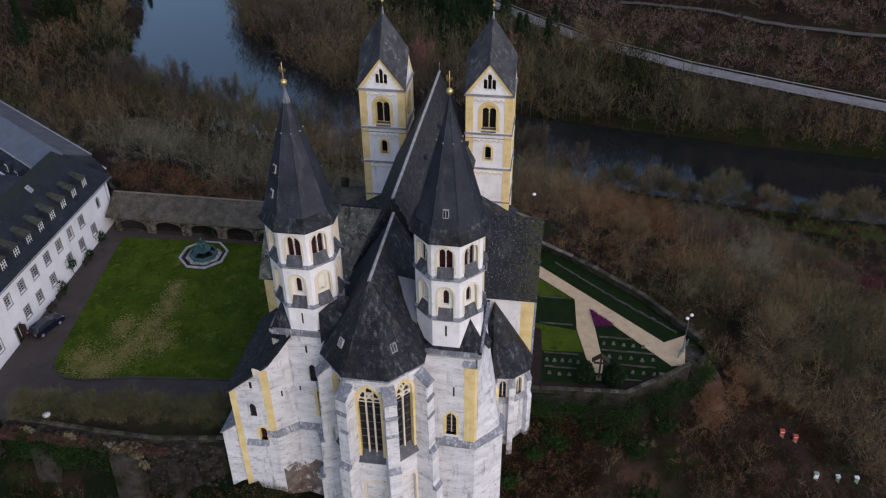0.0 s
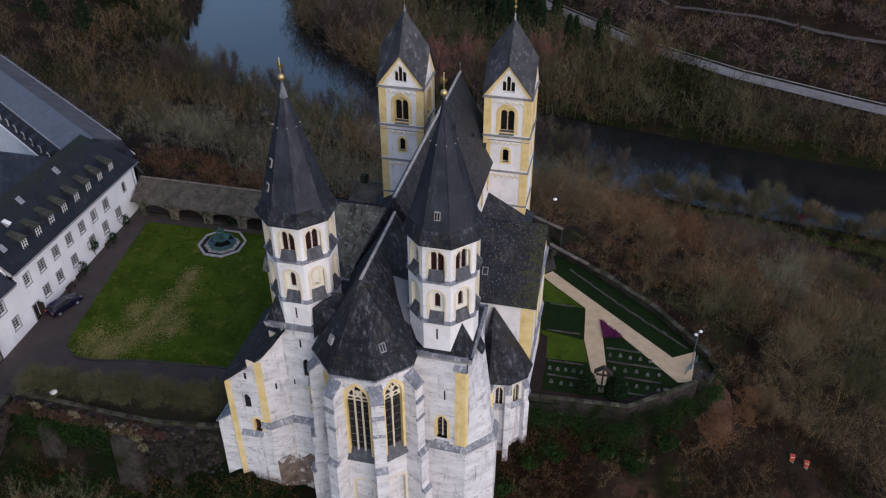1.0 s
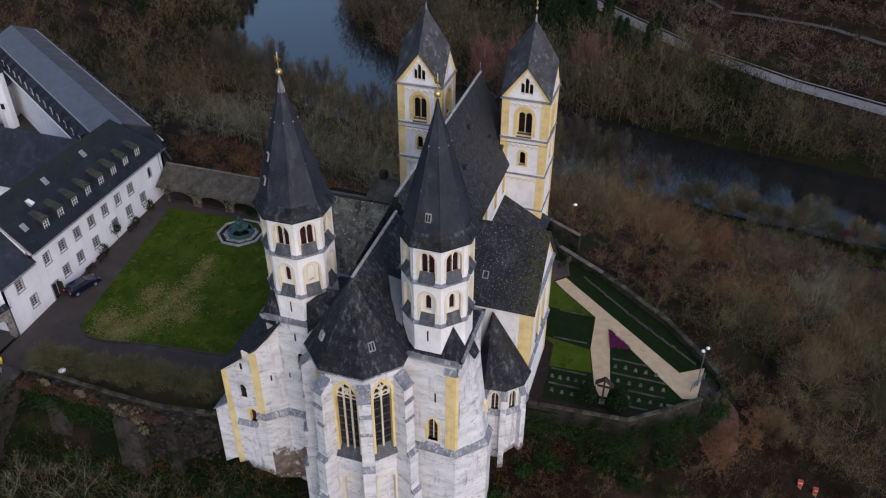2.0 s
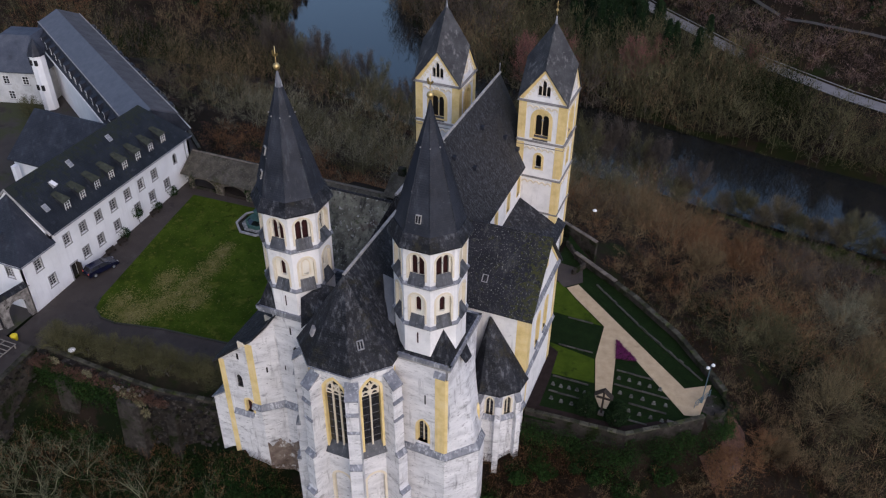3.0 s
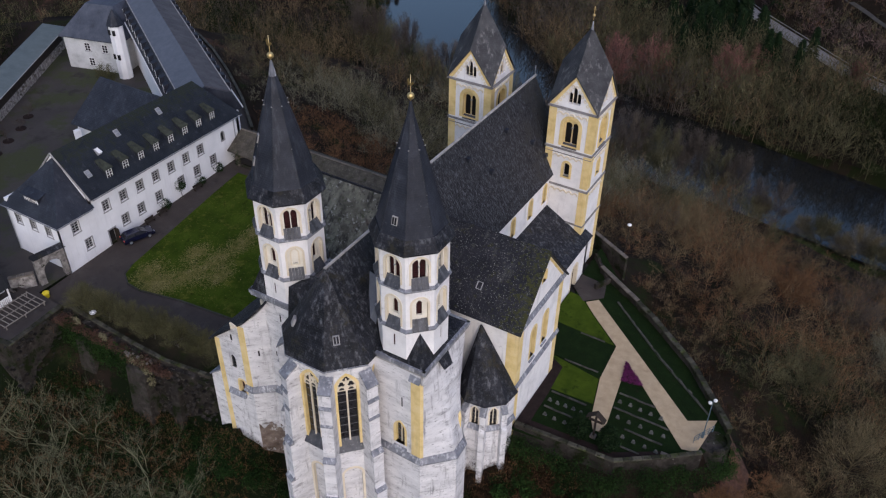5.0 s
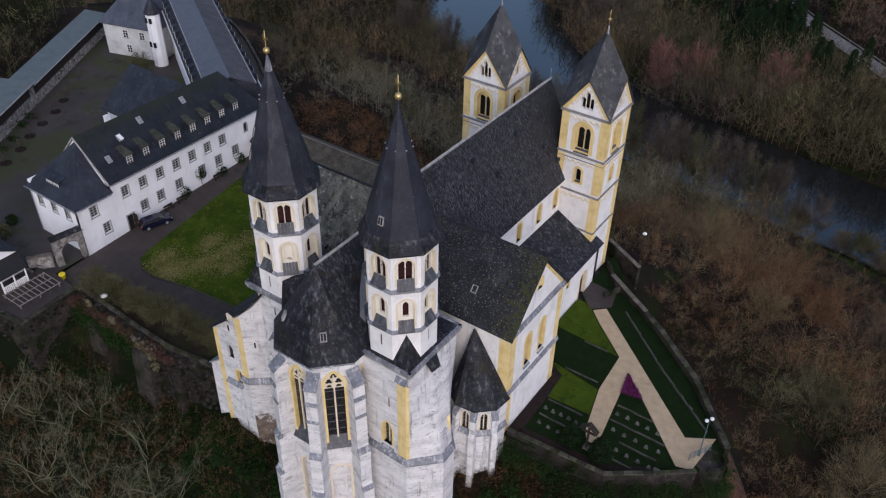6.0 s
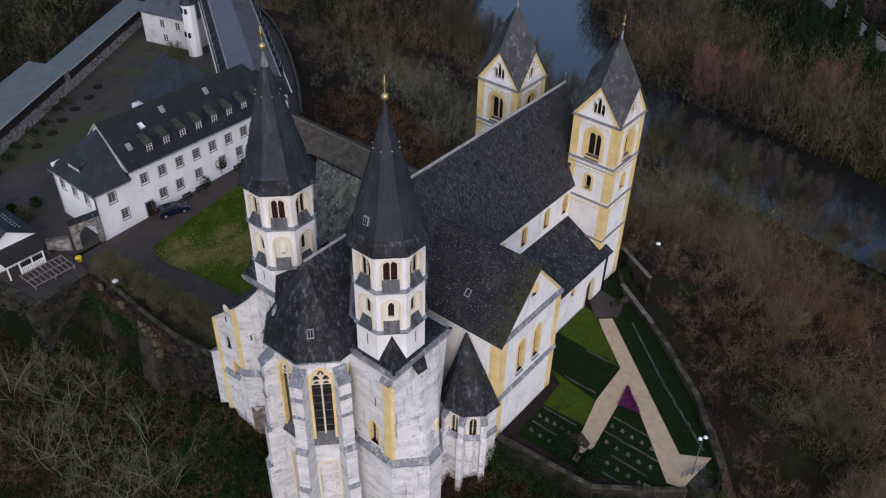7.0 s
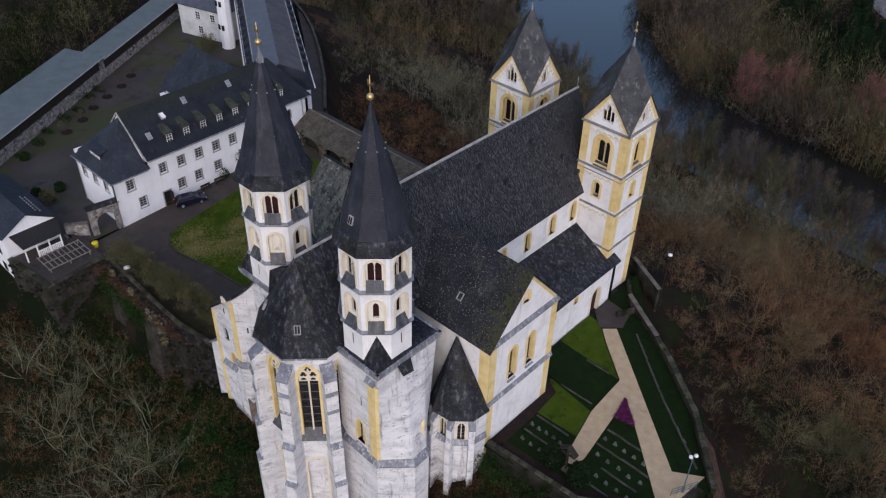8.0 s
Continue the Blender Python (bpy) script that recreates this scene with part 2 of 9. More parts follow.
PALE_SLATE = material("pale_lichened_slate", [(0.0495, 0.0486, 0.03956), (0.1265, 0.1253, 0.09936), (0.242, 0.2398, 0.1886)], 0.8, 12, 0.85, 0.9, 8, rows=(0.4, 0.28, 0.12), streak=((0.024, 0.021, 0.021), 0.85), run=(1.6, 0.6, 0.6), band=(0.50, 0.64), spots=[((0.075, 0.052, 0.046), 0.5, 0.56, 0.68), ((0.33, 0.335, 0.31), 2.2, 0.56, 0.66), ((0.05, 0.06, 0.028), 0.9, 0.58, 0.68), ((0.030, 0.030, 0.030), 4.0, 0.57, 0.66)])
LEAD = material("lead_sheet", [(0.085, 0.092, 0.112), (0.155, 0.163, 0.188), (0.235, 0.243, 0.27)], 0.9, 7, 0.5, 0.4, 6, streak=((0.50, 0.51, 0.54), 0.85), run=(3.0, 3.0, 0.5), band=(0.50, 0.68), spots=[((0.05, 0.052, 0.06), 2.4, 0.60, 0.72)], spec=0.45)
SILL_SLATE = material("dark_sill_slate", [(0.024, 0.026, 0.032), (0.052, 0.055, 0.064), (0.085, 0.089, 0.10)], 1.4, 7, 0.5, 0.4, 9, streak=((0.22, 0.225, 0.24), 0.7), run=(3.5, 3.5, 0.8), band=(0.56, 0.70), each=0.35, spec=0.45)
NICHE = material("pale_cream_limewash", [(0.68, 0.64, 0.55), (0.78, 0.745, 0.66)], 0.9, 6, 0.9, 0.3, 10, streak=((0.45, 0.41, 0.34), 0.4))
MOSS_SLATE = material("moss_grown_slate", [(0.0060, 0.0078, 0.0120), (0.0125, 0.0155, 0.0220), (0.0220, 0.0260, 0.0345)], 0.5, 9, 0.55, 0.7, 9, rows=(0.3, 0.2, 0.08), streak=((0.085, 0.092, 0.108), 0.6), band=(0.57, 0.72), spots=[((0.021, 0.026, 0.016), 0.5, 0.56, 0.70), ((0.014, 0.018, 0.012), 1.8, 0.58, 0.68)], edge=((0.017, 0.021, 0.014), 1.3, 2, 5.6, 11.6), spec=0.28)
MOSS_PATCH = material("moss_covered_slate", [(0.020, 0.023, 0.017), (0.040, 0.044, 0.031), (0.066, 0.070, 0.052)], 1.2, 9, 0.95, 0.9, 10, spots=[((0.018, 0.020, 0.024), 1.6, 0.55, 0.64)])
GOLD = material("gilded_copper", [(0.50, 0.34, 0.13), (0.78, 0.60, 0.30)], 3, 3, 0.38, 0.05, 20, metal=0.8)
GLASS = material("leaded_glass", [(0.012, 0.012, 0.014), (0.03, 0.03, 0.034)], 4, 3, 0.18, 0.1, 14, spec=0.5)
# skylight glass: the sky's reflection is put into the pale base colour
SKY_PALE_GLASS = material("dusty_roof_glass", [(0.16, 0.17, 0.19), (0.26, 0.27, 0.29)], 1.5, 4, 0.2, 0.1, 14, spec=0.6)
OXBLOOD = material("oxblood_shutter", [(0.018, 0.005, 0.006), (0.045, 0.010, 0.012)], 2, 4, 0.7, 0.2, 18)
# near-black fill that paints the unlit interior behind openings
UNLIT_FILL = material("dark_interior", [(0.010, 0.010, 0.011), (0.02, 0.019, 0.018)], 1, 3, 0.95, 0.1, 8)
WHITE_WOOD = material("white_paint", [(0.70, 0.70, 0.70), (0.82, 0.82, 0.82)], 2, 3, 0.6, 0.1, 20)
HOUSE_WALL = material("house_render", [(0.693, 0.7035, 0.735), (0.819, 0.8295, 0.861)], 0.4, 7, 0.9, 0.3, 8, streak=((0.45, 0.46, 0.48), 0.4))
GREY_STONE = material("grey_window_stone", [(0.22, 0.22, 0.23), (0.34, 0.34, 0.35)], 2, 5, 0.85, 0.3, 12)
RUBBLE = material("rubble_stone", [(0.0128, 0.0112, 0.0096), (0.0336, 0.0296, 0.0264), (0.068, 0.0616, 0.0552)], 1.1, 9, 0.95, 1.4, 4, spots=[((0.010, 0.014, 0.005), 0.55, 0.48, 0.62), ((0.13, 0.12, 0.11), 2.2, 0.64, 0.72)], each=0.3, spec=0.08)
COPING = material("stone_coping", [(0.0765, 0.06626, 0.05676), (0.153, 0.1325, 0.1128)], 1.1, 7, 0.9, 0.6, 7, each=0.25, spots=[((0.035, 0.04, 0.02), 0.8, 0.55, 0.7)])
GRAVEL = material("pale_gravel", [(0.35, 0.265, 0.165), (0.47, 0.365, 0.24)], 1.2, 8, 0.95, 0.5, 30, spots=[((0.27, 0.20, 0.125), 0.5, 0.58, 0.74)])
ASPHALT = material("wet_asphalt", [(0.0312, 0.0253, 0.023), (0.0528, 0.0429, 0.038)], 0.4, 9, 0.7, 0.4, 25, spots=[((0.064, 0.055, 0.052), 0.25, 0.54, 0.72), ((0.020, 0.017, 0.016), 0.6, 0.58, 0.70)])
ROAD = material("pale_road", [(0.1443, 0.1407, 0.1443), (0.2255, 0.221, 0.2255)], 0.3, 6, 0.7, 0.2, 12)
LAWN = material("winter_lawn", [(0.0178, 0.03306, 0.002567), (0.03149, 0.05353, 0.004278), (0.05065, 0.07557, 0.0077)], 0.3, 11, 0.95, 0.8, 12, spots=[((0.088, 0.092, 0.016), 0.5, 0.53, 0.7), ((0.020, 0.032, 0.003), 0.8, 0.55, 0.67), ((0.090, 0.094, 0.020), 3.5, 0.57, 0.66), ((0.022, 0.034, 0.004), 5.0, 0.57, 0.66)], spec=0.08)
BRIGHT_LAWN = material("bright_turf", [(0.026, 0.046, 0.004), (0.048, 0.074, 0.007)], 0.8, 8, 0.95, 0.6, 14, spots=[((0.017, 0.031, 0.004), 0.6, 0.54, 0.68)], spec=0.08)
DARK_LAWN = material("dark_groundcover", [(0.0045, 0.0105, 0.003), (0.009, 0.020, 0.005)], 0.9, 8, 0.95, 0.9, 10, spots=[((0.016, 0.012, 0.008), 1.2, 0.6, 0.72), ((0.018, 0.034, 0.009), 4.0, 0.58, 0.68)], spec=0.08)
# edge adds dark ivy green towards low y, with the walls' deep shade in it
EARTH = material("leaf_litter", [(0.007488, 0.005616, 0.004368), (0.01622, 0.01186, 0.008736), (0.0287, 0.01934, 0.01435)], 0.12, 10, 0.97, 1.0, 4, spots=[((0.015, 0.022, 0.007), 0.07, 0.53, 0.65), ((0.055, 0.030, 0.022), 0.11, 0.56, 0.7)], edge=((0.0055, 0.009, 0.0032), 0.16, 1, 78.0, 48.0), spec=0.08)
WATER = material("river_water", [(0.008, 0.009, 0.0095), (0.013, 0.0135, 0.014)], 0.02, 3, 0.05, 0.05, 0.9, spec=1.0)
PATINA = material("verdigris_bronze", [(0.0252, 0.063, 0.0546), (0.0588, 0.126, 0.1092)], 2, 5, 0.6, 0.3, 14)
CAR_PAINT = material("dark_blue_car_paint", [(0.0036, 0.0054, 0.021), (0.0054, 0.0078, 0.03)], 1, 2, 0.22, 0.0, 8, spec=0.6)
RUBBER = material("black_rubber", [(0.012, 0.012, 0.012), (0.02, 0.02, 0.02)], 3, 3, 0.8, 0.1, 20)
STEEL = material("galvanised_steel", [(0.3, 0.32, 0.34), (0.42, 0.44, 0.46)], 2, 3, 0.45, 0.1, 15, metal=0.6)
BLUE_STEEL = material("blue_grey_paint", [(0.05, 0.08, 0.1), (0.085, 0.125, 0.15)], 2, 3, 0.5, 0.1, 15)
OLD_WOOD = material("dark_weathered_wood", [(0.0143, 0.0104, 0.0078), (0.0325, 0.0247, 0.0195)], 2, 5, 0.85, 0.4, 14)
GREY_WOOD = material("grey_timber", [(0.14, 0.125, 0.11), (0.25, 0.23, 0.205)], 2, 5, 0.85, 0.4, 14)
HEATHER = material("purple_heather", [(0.075, 0.010, 0.055), (0.16, 0.02, 0.11)], 3, 4, 0.9, 0.5, 14, islands=0.5)
YEW = material("yew_needles", [(0.006, 0.014, 0.006), (0.014, 0.028, 0.010)], 2, 4, 0.9, 0.5, 14, islands=0.5, spec=0.08)
EVERGREEN = material("evergreen_leaves", [(0.0075, 0.0195, 0.00525), (0.021, 0.045, 0.0105)], 0.3, 4, 0.85, 0.3, 14, islands=0.5, spec=0.08)
TWIG_BROWN = material("brown_twigs", [(0.06151, 0.0452, 0.02608), (0.1033, 0.07532, 0.04314), (0.1573, 0.113, 0.0642), (0.1082, 0.08788, 0.04815), (0.1943, 0.1456, 0.08327)], 0.12, 3, 0.95, 0.0, 3, islands=0.14, spec=0.08)
TWIG_PALE = material("pale_grey_green_twigs", [(0.085, 0.08925, 0.0527), (0.17, 0.17, 0.1105)], 0.3, 4, 0.95, 0.0, 6, islands=0.35, spec=0.08)
TWIG_OLIVE = material("olive_twigs", [(0.04435, 0.04325, 0.02218), (0.07983, 0.0754, 0.03991), (0.1353, 0.1242, 0.07097)], 0.12, 3, 0.95, 0.0, 6, islands=0.14, spec=0.08)
TWIG_RUST = material("rust_twigs", [(0.08871, 0.04845, 0.02441), (0.1404, 0.07597, 0.03941), (0.2069, 0.1153, 0.06005)], 0.12, 3, 0.95, 0.0, 6, islands=0.14, spec=0.08)
TWIG_GREY = material("mauve_grey_twigs", [(0.04484, 0.03717, 0.03142), (0.07244, 0.06083, 0.05086), (0.119, 0.0997, 0.08228)], 0.12, 3, 0.95, 0.0, 6, islands=0.14, spec=0.08)
TWIG_CRIMSON = material("crimson_twigs", [(0.07, 0.006, 0.02), (0.12, 0.012, 0.035)], 0.2, 4, 0.95, 0.0, 6, islands=0.4)
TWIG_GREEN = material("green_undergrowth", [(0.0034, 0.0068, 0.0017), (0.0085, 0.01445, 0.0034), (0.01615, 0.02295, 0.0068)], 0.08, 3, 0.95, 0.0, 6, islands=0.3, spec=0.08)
NAVE_SLATE = material("streaked_slate", [(0.003198, 0.003354, 0.004845), (0.00738, 0.007995, 0.0114), (0.01476, 0.016, 0.02166)], 0.8, 11, 0.55, 0.9, 8, stretch=(1, 1.6, 1), rows=(0.3, 0.2, 0.08), streak=((0.155, 0.16, 0.178), 0.8), run=(2.2, 12.0, 2.2), band=(0.49, 0.65), spots=[((0.075, 0.078, 0.088), 1.5, 0.56, 0.66), ((0.010, 0.0105, 0.014), 0.35, 0.54, 0.66), ((0.17, 0.175, 0.19), 5.0, 0.58, 0.68)], edge=((0.034, 0.034, 0.035), 0.5, 1, 74.0, 98.0), spec=0.25)
FERN = material("dry_fern", [(0.121, 0.11, 0.0605), (0.198, 0.1815, 0.1155)], 2, 4, 0.95, 0.0, 8, islands=0.4, spec=0.08)
TERRACE_TWIG = material("olive_terrace_twigs", [(0.055, 0.05488, 0.0264), (0.105, 0.09996, 0.0528)], 0.2, 3, 0.95, 0.0, 6, islands=0.35, spec=0.08)
GRAVE_STONE = material("weathered_headstone", [(0.04961, 0.05316, 0.04678), (0.1205, 0.1219, 0.112)], 3, 6, 0.9, 0.5, 12, each=0.4)
BRONZE = material("dull_bronze", [(0.16, 0.11, 0.04), (0.34, 0.25, 0.10)], 3, 3, 0.45, 0.1, 20, metal=0.7)
# darker than TWIG_BROWN so the low brush carries its own deep shade
SHADED_BRAMBLE = material("dark_brambles", [(0.00924, 0.0056, 0.0032), (0.02184, 0.012, 0.00672), (0.04032, 0.0216, 0.01216)], 0.07, 3, 0.95, 0.0, 6, islands=0.3, spec=0.08)
PEELED = material("peeled_plaster", [(0.075, 0.055, 0.045), (0.15, 0.115, 0.095), (0.24, 0.205, 0.18)], 0.9, 9, 0.95, 1.2, 5, spots=[((0.48, 0.47, 0.46), 0.8, 0.56, 0.62), ((0.04, 0.035, 0.03), 2.4, 0.6, 0.7)])
BLUE_LEAD = material("blue_grey_lead", [(0.075, 0.086, 0.108), (0.115, 0.128, 0.155)], 0.8, 6, 0.5, 0.2, 8, streak=((0.17, 0.18, 0.20), 0.5), spec=0.4)
BLUE_SLATE = material("blue_grey_slate", [(0.030, 0.036, 0.052), (0.052, 0.060, 0.082), (0.080, 0.090, 0.115)], 0.5, 8, 0.55, 0.4, 9, rows=(0.3, 0.2, 0.08), streak=((0.12, 0.128, 0.15), 0.5), spec=0.4)
DIRTY_WALL = material("stained_render", [(0.36, 0.37, 0.38), (0.50, 0.51, 0.52), (0.60, 0.605, 0.61)], 0.4, 8, 0.9, 0.3, 8, streak=((0.30, 0.30, 0.28), 0.6), spots=[((0.30, 0.28, 0.25), 0.3, 0.58, 0.74)])
BROWN_SLATE = material("brownish_slate", [(0.050, 0.046, 0.050), (0.078, 0.072, 0.077), (0.105, 0.098, 0.102)], 0.5, 8, 0.65, 0.4, 8, rows=(0.3, 0.2, 0.08), spots=[((0.045, 0.038, 0.034), 0.7, 0.55, 0.68)], spec=0.35)
WILLOW_TWIG = material("yellow_olive_willow_twigs", [(0.09, 0.075, 0.0425), (0.1562, 0.1275, 0.075)], 0.2, 3, 0.95, 0.0, 6, islands=0.18, spec=0.08)
RED_TWIG = material("reddish_birch_twigs", [(0.1495, 0.0693, 0.063), (0.2472, 0.1155, 0.1029)], 0.2, 3, 0.95, 0.0, 6, islands=0.18, spec=0.08)
PALE_CROWN = material("pale_olive_crown_twigs", [(0.1142, 0.1102, 0.07526), (0.2016, 0.1935, 0.1371)], 0.3, 3, 0.95, 0.0, 6, islands=0.2, spec=0.08)
HEATH_TWIG = material("mauve_hillside_twigs", [(0.115, 0.080, 0.072), (0.165, 0.115, 0.102), (0.215, 0.155, 0.138)], 0.09, 3, 0.95, 0.0, 6, islands=0.16, spec=0.08)
WALL_STONE = material("rough_wall_stones", [(0.011, 0.0099, 0.0088), (0.02475, 0.02255, 0.02035), (0.04675, 0.0429, 0.0385)], 1.6, 8, 0.95, 1.2, 5, islands=0.55, spots=[((0.014, 0.018, 0.007), 0.6, 0.52, 0.64)], spec=0.1)
PIER_STONE = material("brownish_pier_stone", [(0.055, 0.046, 0.038), (0.115, 0.098, 0.082), (0.18, 0.155, 0.13)], 1.1, 8, 0.95, 1.0, 5, each=0.3, spots=[((0.030, 0.034, 0.014), 0.9, 0.55, 0.66)])
PEBBLE = material("pale_and_dark_pebbles", [(0.05, 0.048, 0.045), (0.22, 0.215, 0.205), (0.50, 0.49, 0.47)], 2.6, 6, 0.7, 0.8, 9)
DULL_WHITE = material("dull_white_paint", [(0.34, 0.34, 0.35), (0.48, 0.48, 0.49)], 2, 3, 0.6, 0.1, 20)
TOWER_LEDGE = material("brown_grey_ledge", [(0.11, 0.105, 0.105), (0.22, 0.21, 0.205)], 1.2, 7, 0.85, 0.5, 8, streak=((0.40, 0.39, 0.38), 0.7))
RAIL = material("galvanised_rail", [(0.22, 0.22, 0.23), (0.32, 0.32, 0.33)], 0.5, 4, 0.6, 0.1, 8)
IRON = material("iron_bars", [(0.10, 0.10, 0.105), (0.17, 0.17, 0.175)], 2, 3, 0.6, 0.1, 15)
DRY_GRASS = material("dry_grass", [(0.075, 0.080, 0.018), (0.130, 0.118, 0.038), (0.190, 0.160, 0.070)], 0.8, 8, 0.97, 0.0, 12, islands=0.3, spec=0.08)
MOSS_TILE = material("mossy_brown_tiles", [(0.0325, 0.02875, 0.022), (0.065, 0.0575, 0.044), (0.1063, 0.09625, 0.0748)], 0.8, 8, 0.9, 0.9, 8, rows=(0.3, 0.22, 0.2), streak=((0.11, 0.10, 0.09), 0.6), run=(1.2, 1.2, 1.2), band=(0.52, 0.66), spots=[((0.17, 0.155, 0.13), 6.0, 0.57, 0.66), ((0.03, 0.036, 0.015), 0.7, 0.55, 0.7)])
YARD = material("damp_yard_gravel", [(0.0352, 0.0312, 0.0296), (0.0608, 0.0544, 0.0512)], 0.15, 10, 0.9, 0.5, 9, spots=[((0.040, 0.046, 0.020), 0.09, 0.47, 0.58), ((0.028, 0.025, 0.023), 0.2, 0.56, 0.68)])
SHED_STONE = material("pale_rubble_stone", [(0.08, 0.075, 0.072), (0.22, 0.205, 0.195), (0.40, 0.38, 0.36)], 1.6, 9, 0.95, 1.4, 4, spots=[((0.03, 0.03, 0.022), 1.0, 0.56, 0.66)], each=0.35)
DARK_COPING = material("mossy_coping", [(0.026, 0.026, 0.019), (0.070, 0.066, 0.052)], 1.1, 7, 0.95, 0.8, 6, each=0.5, spots=[((0.034, 0.042, 0.014), 0.9, 0.48, 0.64), ((0.014, 0.014, 0.010), 1.4, 0.56, 0.66)], spec=0.12)
BARK = material("grey_bark", [(0.05, 0.046, 0.04), (0.11, 0.10, 0.088)], 2, 5, 0.95, 0.6, 12)
BED = material("dark_flower_soil", [(0.01449, 0.01046, 0.00966), (0.02737, 0.01932, 0.01771)], 1.5, 6, 0.97, 0.8, 10, spec=0.08)
YELLOW = material("yellow_plastic", [(0.65, 0.5, 0.02), (0.75, 0.6, 0.04)], 2, 2, 0.5, 0.05, 10)
RED_PAINT = material("red_paint", [(0.42, 0.06, 0.035), (0.5, 0.09, 0.05)], 2, 2, 0.6, 0.1, 10)
GREEN_PAINT = material("pale_green_paint", [(0.16, 0.28, 0.20), (0.22, 0.34, 0.25)], 2, 2, 0.6, 0.1, 10)
GREY_ROOF = material("grey_green_sheet_roof", [(0.084, 0.105, 0.1085), (0.126, 0.1505, 0.1505)], 0.5, 6, 0.6, 0.2, 10, streak=((0.09, 0.10, 0.10), 0.7), run=(0.6, 0.6, 0.6))
MORTAR = material("mortar_ridge", [(0.20, 0.195, 0.19), (0.40, 0.39, 0.38)], 1.5, 6, 0.9, 0.5, 10)
HELM_SLATE = material("lichened_helm_slate", [(0.018, 0.0192, 0.024), (0.0408, 0.042, 0.048), (0.072, 0.0744, 0.0792)], 0.7, 11, 0.62, 0.9, 8, rows=(0.3, 0.2, 0.08), streak=((0.19, 0.19, 0.19), 0.85), run=(1.4, 1.4, 0.3), band=(0.54, 0.69), spots=[((0.14, 0.14, 0.135), 3.5, 0.62, 0.69)], spec=0.35)
TERRACE_SOIL = material("leafy_terrace_soil", [(0.022, 0.019, 0.012), (0.044, 0.037, 0.023)], 0.6, 9, 0.97, 0.9, 6, spots=[((0.024, 0.032, 0.010), 0.35, 0.50, 0.66), ((0.05, 0.026, 0.016), 0.5, 0.58, 0.7)], spec=0.08)
TRACK_DIRT = material("pale_track_dirt", [(0.04875, 0.0442, 0.0429), (0.078, 0.0715, 0.06825)], 0.3, 6, 0.9, 0.3, 10)
EDGING = material("mossy_edging_stone", [(0.02742, 0.02856, 0.02285), (0.06569, 0.06397, 0.05598)], 1.4, 7, 0.9, 0.6, 8, each=0.3, spots=[((0.02, 0.03, 0.01), 0.9, 0.55, 0.7)])
GREY_BARK = material("grey_green_bark", [(0.07, 0.066, 0.052), (0.14, 0.13, 0.108)], 1.2, 6, 0.95, 0.4, 12)
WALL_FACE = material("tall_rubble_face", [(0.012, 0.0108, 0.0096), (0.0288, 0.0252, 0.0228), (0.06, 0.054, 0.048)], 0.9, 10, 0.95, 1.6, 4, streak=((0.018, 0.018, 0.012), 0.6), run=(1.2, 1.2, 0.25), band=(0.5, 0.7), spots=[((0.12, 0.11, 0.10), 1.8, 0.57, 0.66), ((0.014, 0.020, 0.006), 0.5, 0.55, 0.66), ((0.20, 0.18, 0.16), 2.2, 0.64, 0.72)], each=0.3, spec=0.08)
FALLEN_LEAVES = material("red_brown_fallen_leaves", [(0.042, 0.025, 0.019), (0.084, 0.047, 0.035), (0.125, 0.073, 0.052)], 1.5, 10, 0.97, 1.0, 8, spots=[((0.022, 0.028, 0.010), 0.5, 0.55, 0.68)], spec=0.08)
MEADOW = material("river_meadow_grass", [(0.0126, 0.021, 0.0042), (0.0252, 0.0406, 0.007), (0.035, 0.0364, 0.0126)], 0.12, 9, 0.97, 0.8, 6, spots=[((0.035, 0.022, 0.012), 0.2, 0.5, 0.62)], spec=0.08)
DARK_MEADOW = material("dark_bank_grass", [(0.0045, 0.0065, 0.002), (0.009, 0.0125, 0.0035), (0.014, 0.012, 0.005)], 0.12, 9, 0.97, 0.8, 6, spots=[((0.018, 0.012, 0.008), 0.15, 0.48, 0.6)], spec=0.08)

# ---- ground: the abbey's hill, the river bend and the far bank ----
PLATEAU = [(-104, 44), (-72, 43.5), (-57.8, 45.6), (-56, 52.3), (-43, 52.1), (-30, 53.2), (-26, 58), (-3, 63), (2, 64.0), (11.8, 64.6), (16.4, 68.1), (18.8, 70.3), (21.0, 73.6), (14.9, 82.0), (8.3, 87.3), (1, 92.8), (-2, 99), (-24, 101), (-62, 97.6), (-66, 99.6), (-74, 106.5), (-84, 113.6), (-93, 119.5), (-108, 126.4), (-128, 134), (-150, 110), (-135, 70)]
RIVER = [(330, 175), (200, 200), (130, 209), (60, 216), (0, 225), (-50, 233), (-95, 240), (-135, 268), (-160, 305), (-176, 350), (-190, 420), (-215, 520)]
ROAD_LINE = [(300, 185), (180, 217), (101, 245), (75, 255.5), (44, 269), (11, 289), (-26, 323), (-50, 350), (-85, 420), (-120, 500)]
RIVER_BEND = [(-50, 233), (-76, 231), (-99, 254), (-111, 265), (-126, 281), (-147, 303), (-166, 350), (-180, 420)]
RIVER_Z, HALF = -56.0, 17.0


def court_z(y):
    return -3.4 + 0.05 * (y - 58.7)


def yard_z(x, y):
    """The back court lies lower than the front one."""
    k = min(max((-x - 73.5) / 9, 0), 1)
    return (1 - k) * court_z(max(58, min(y, 90))) - k * 4.25


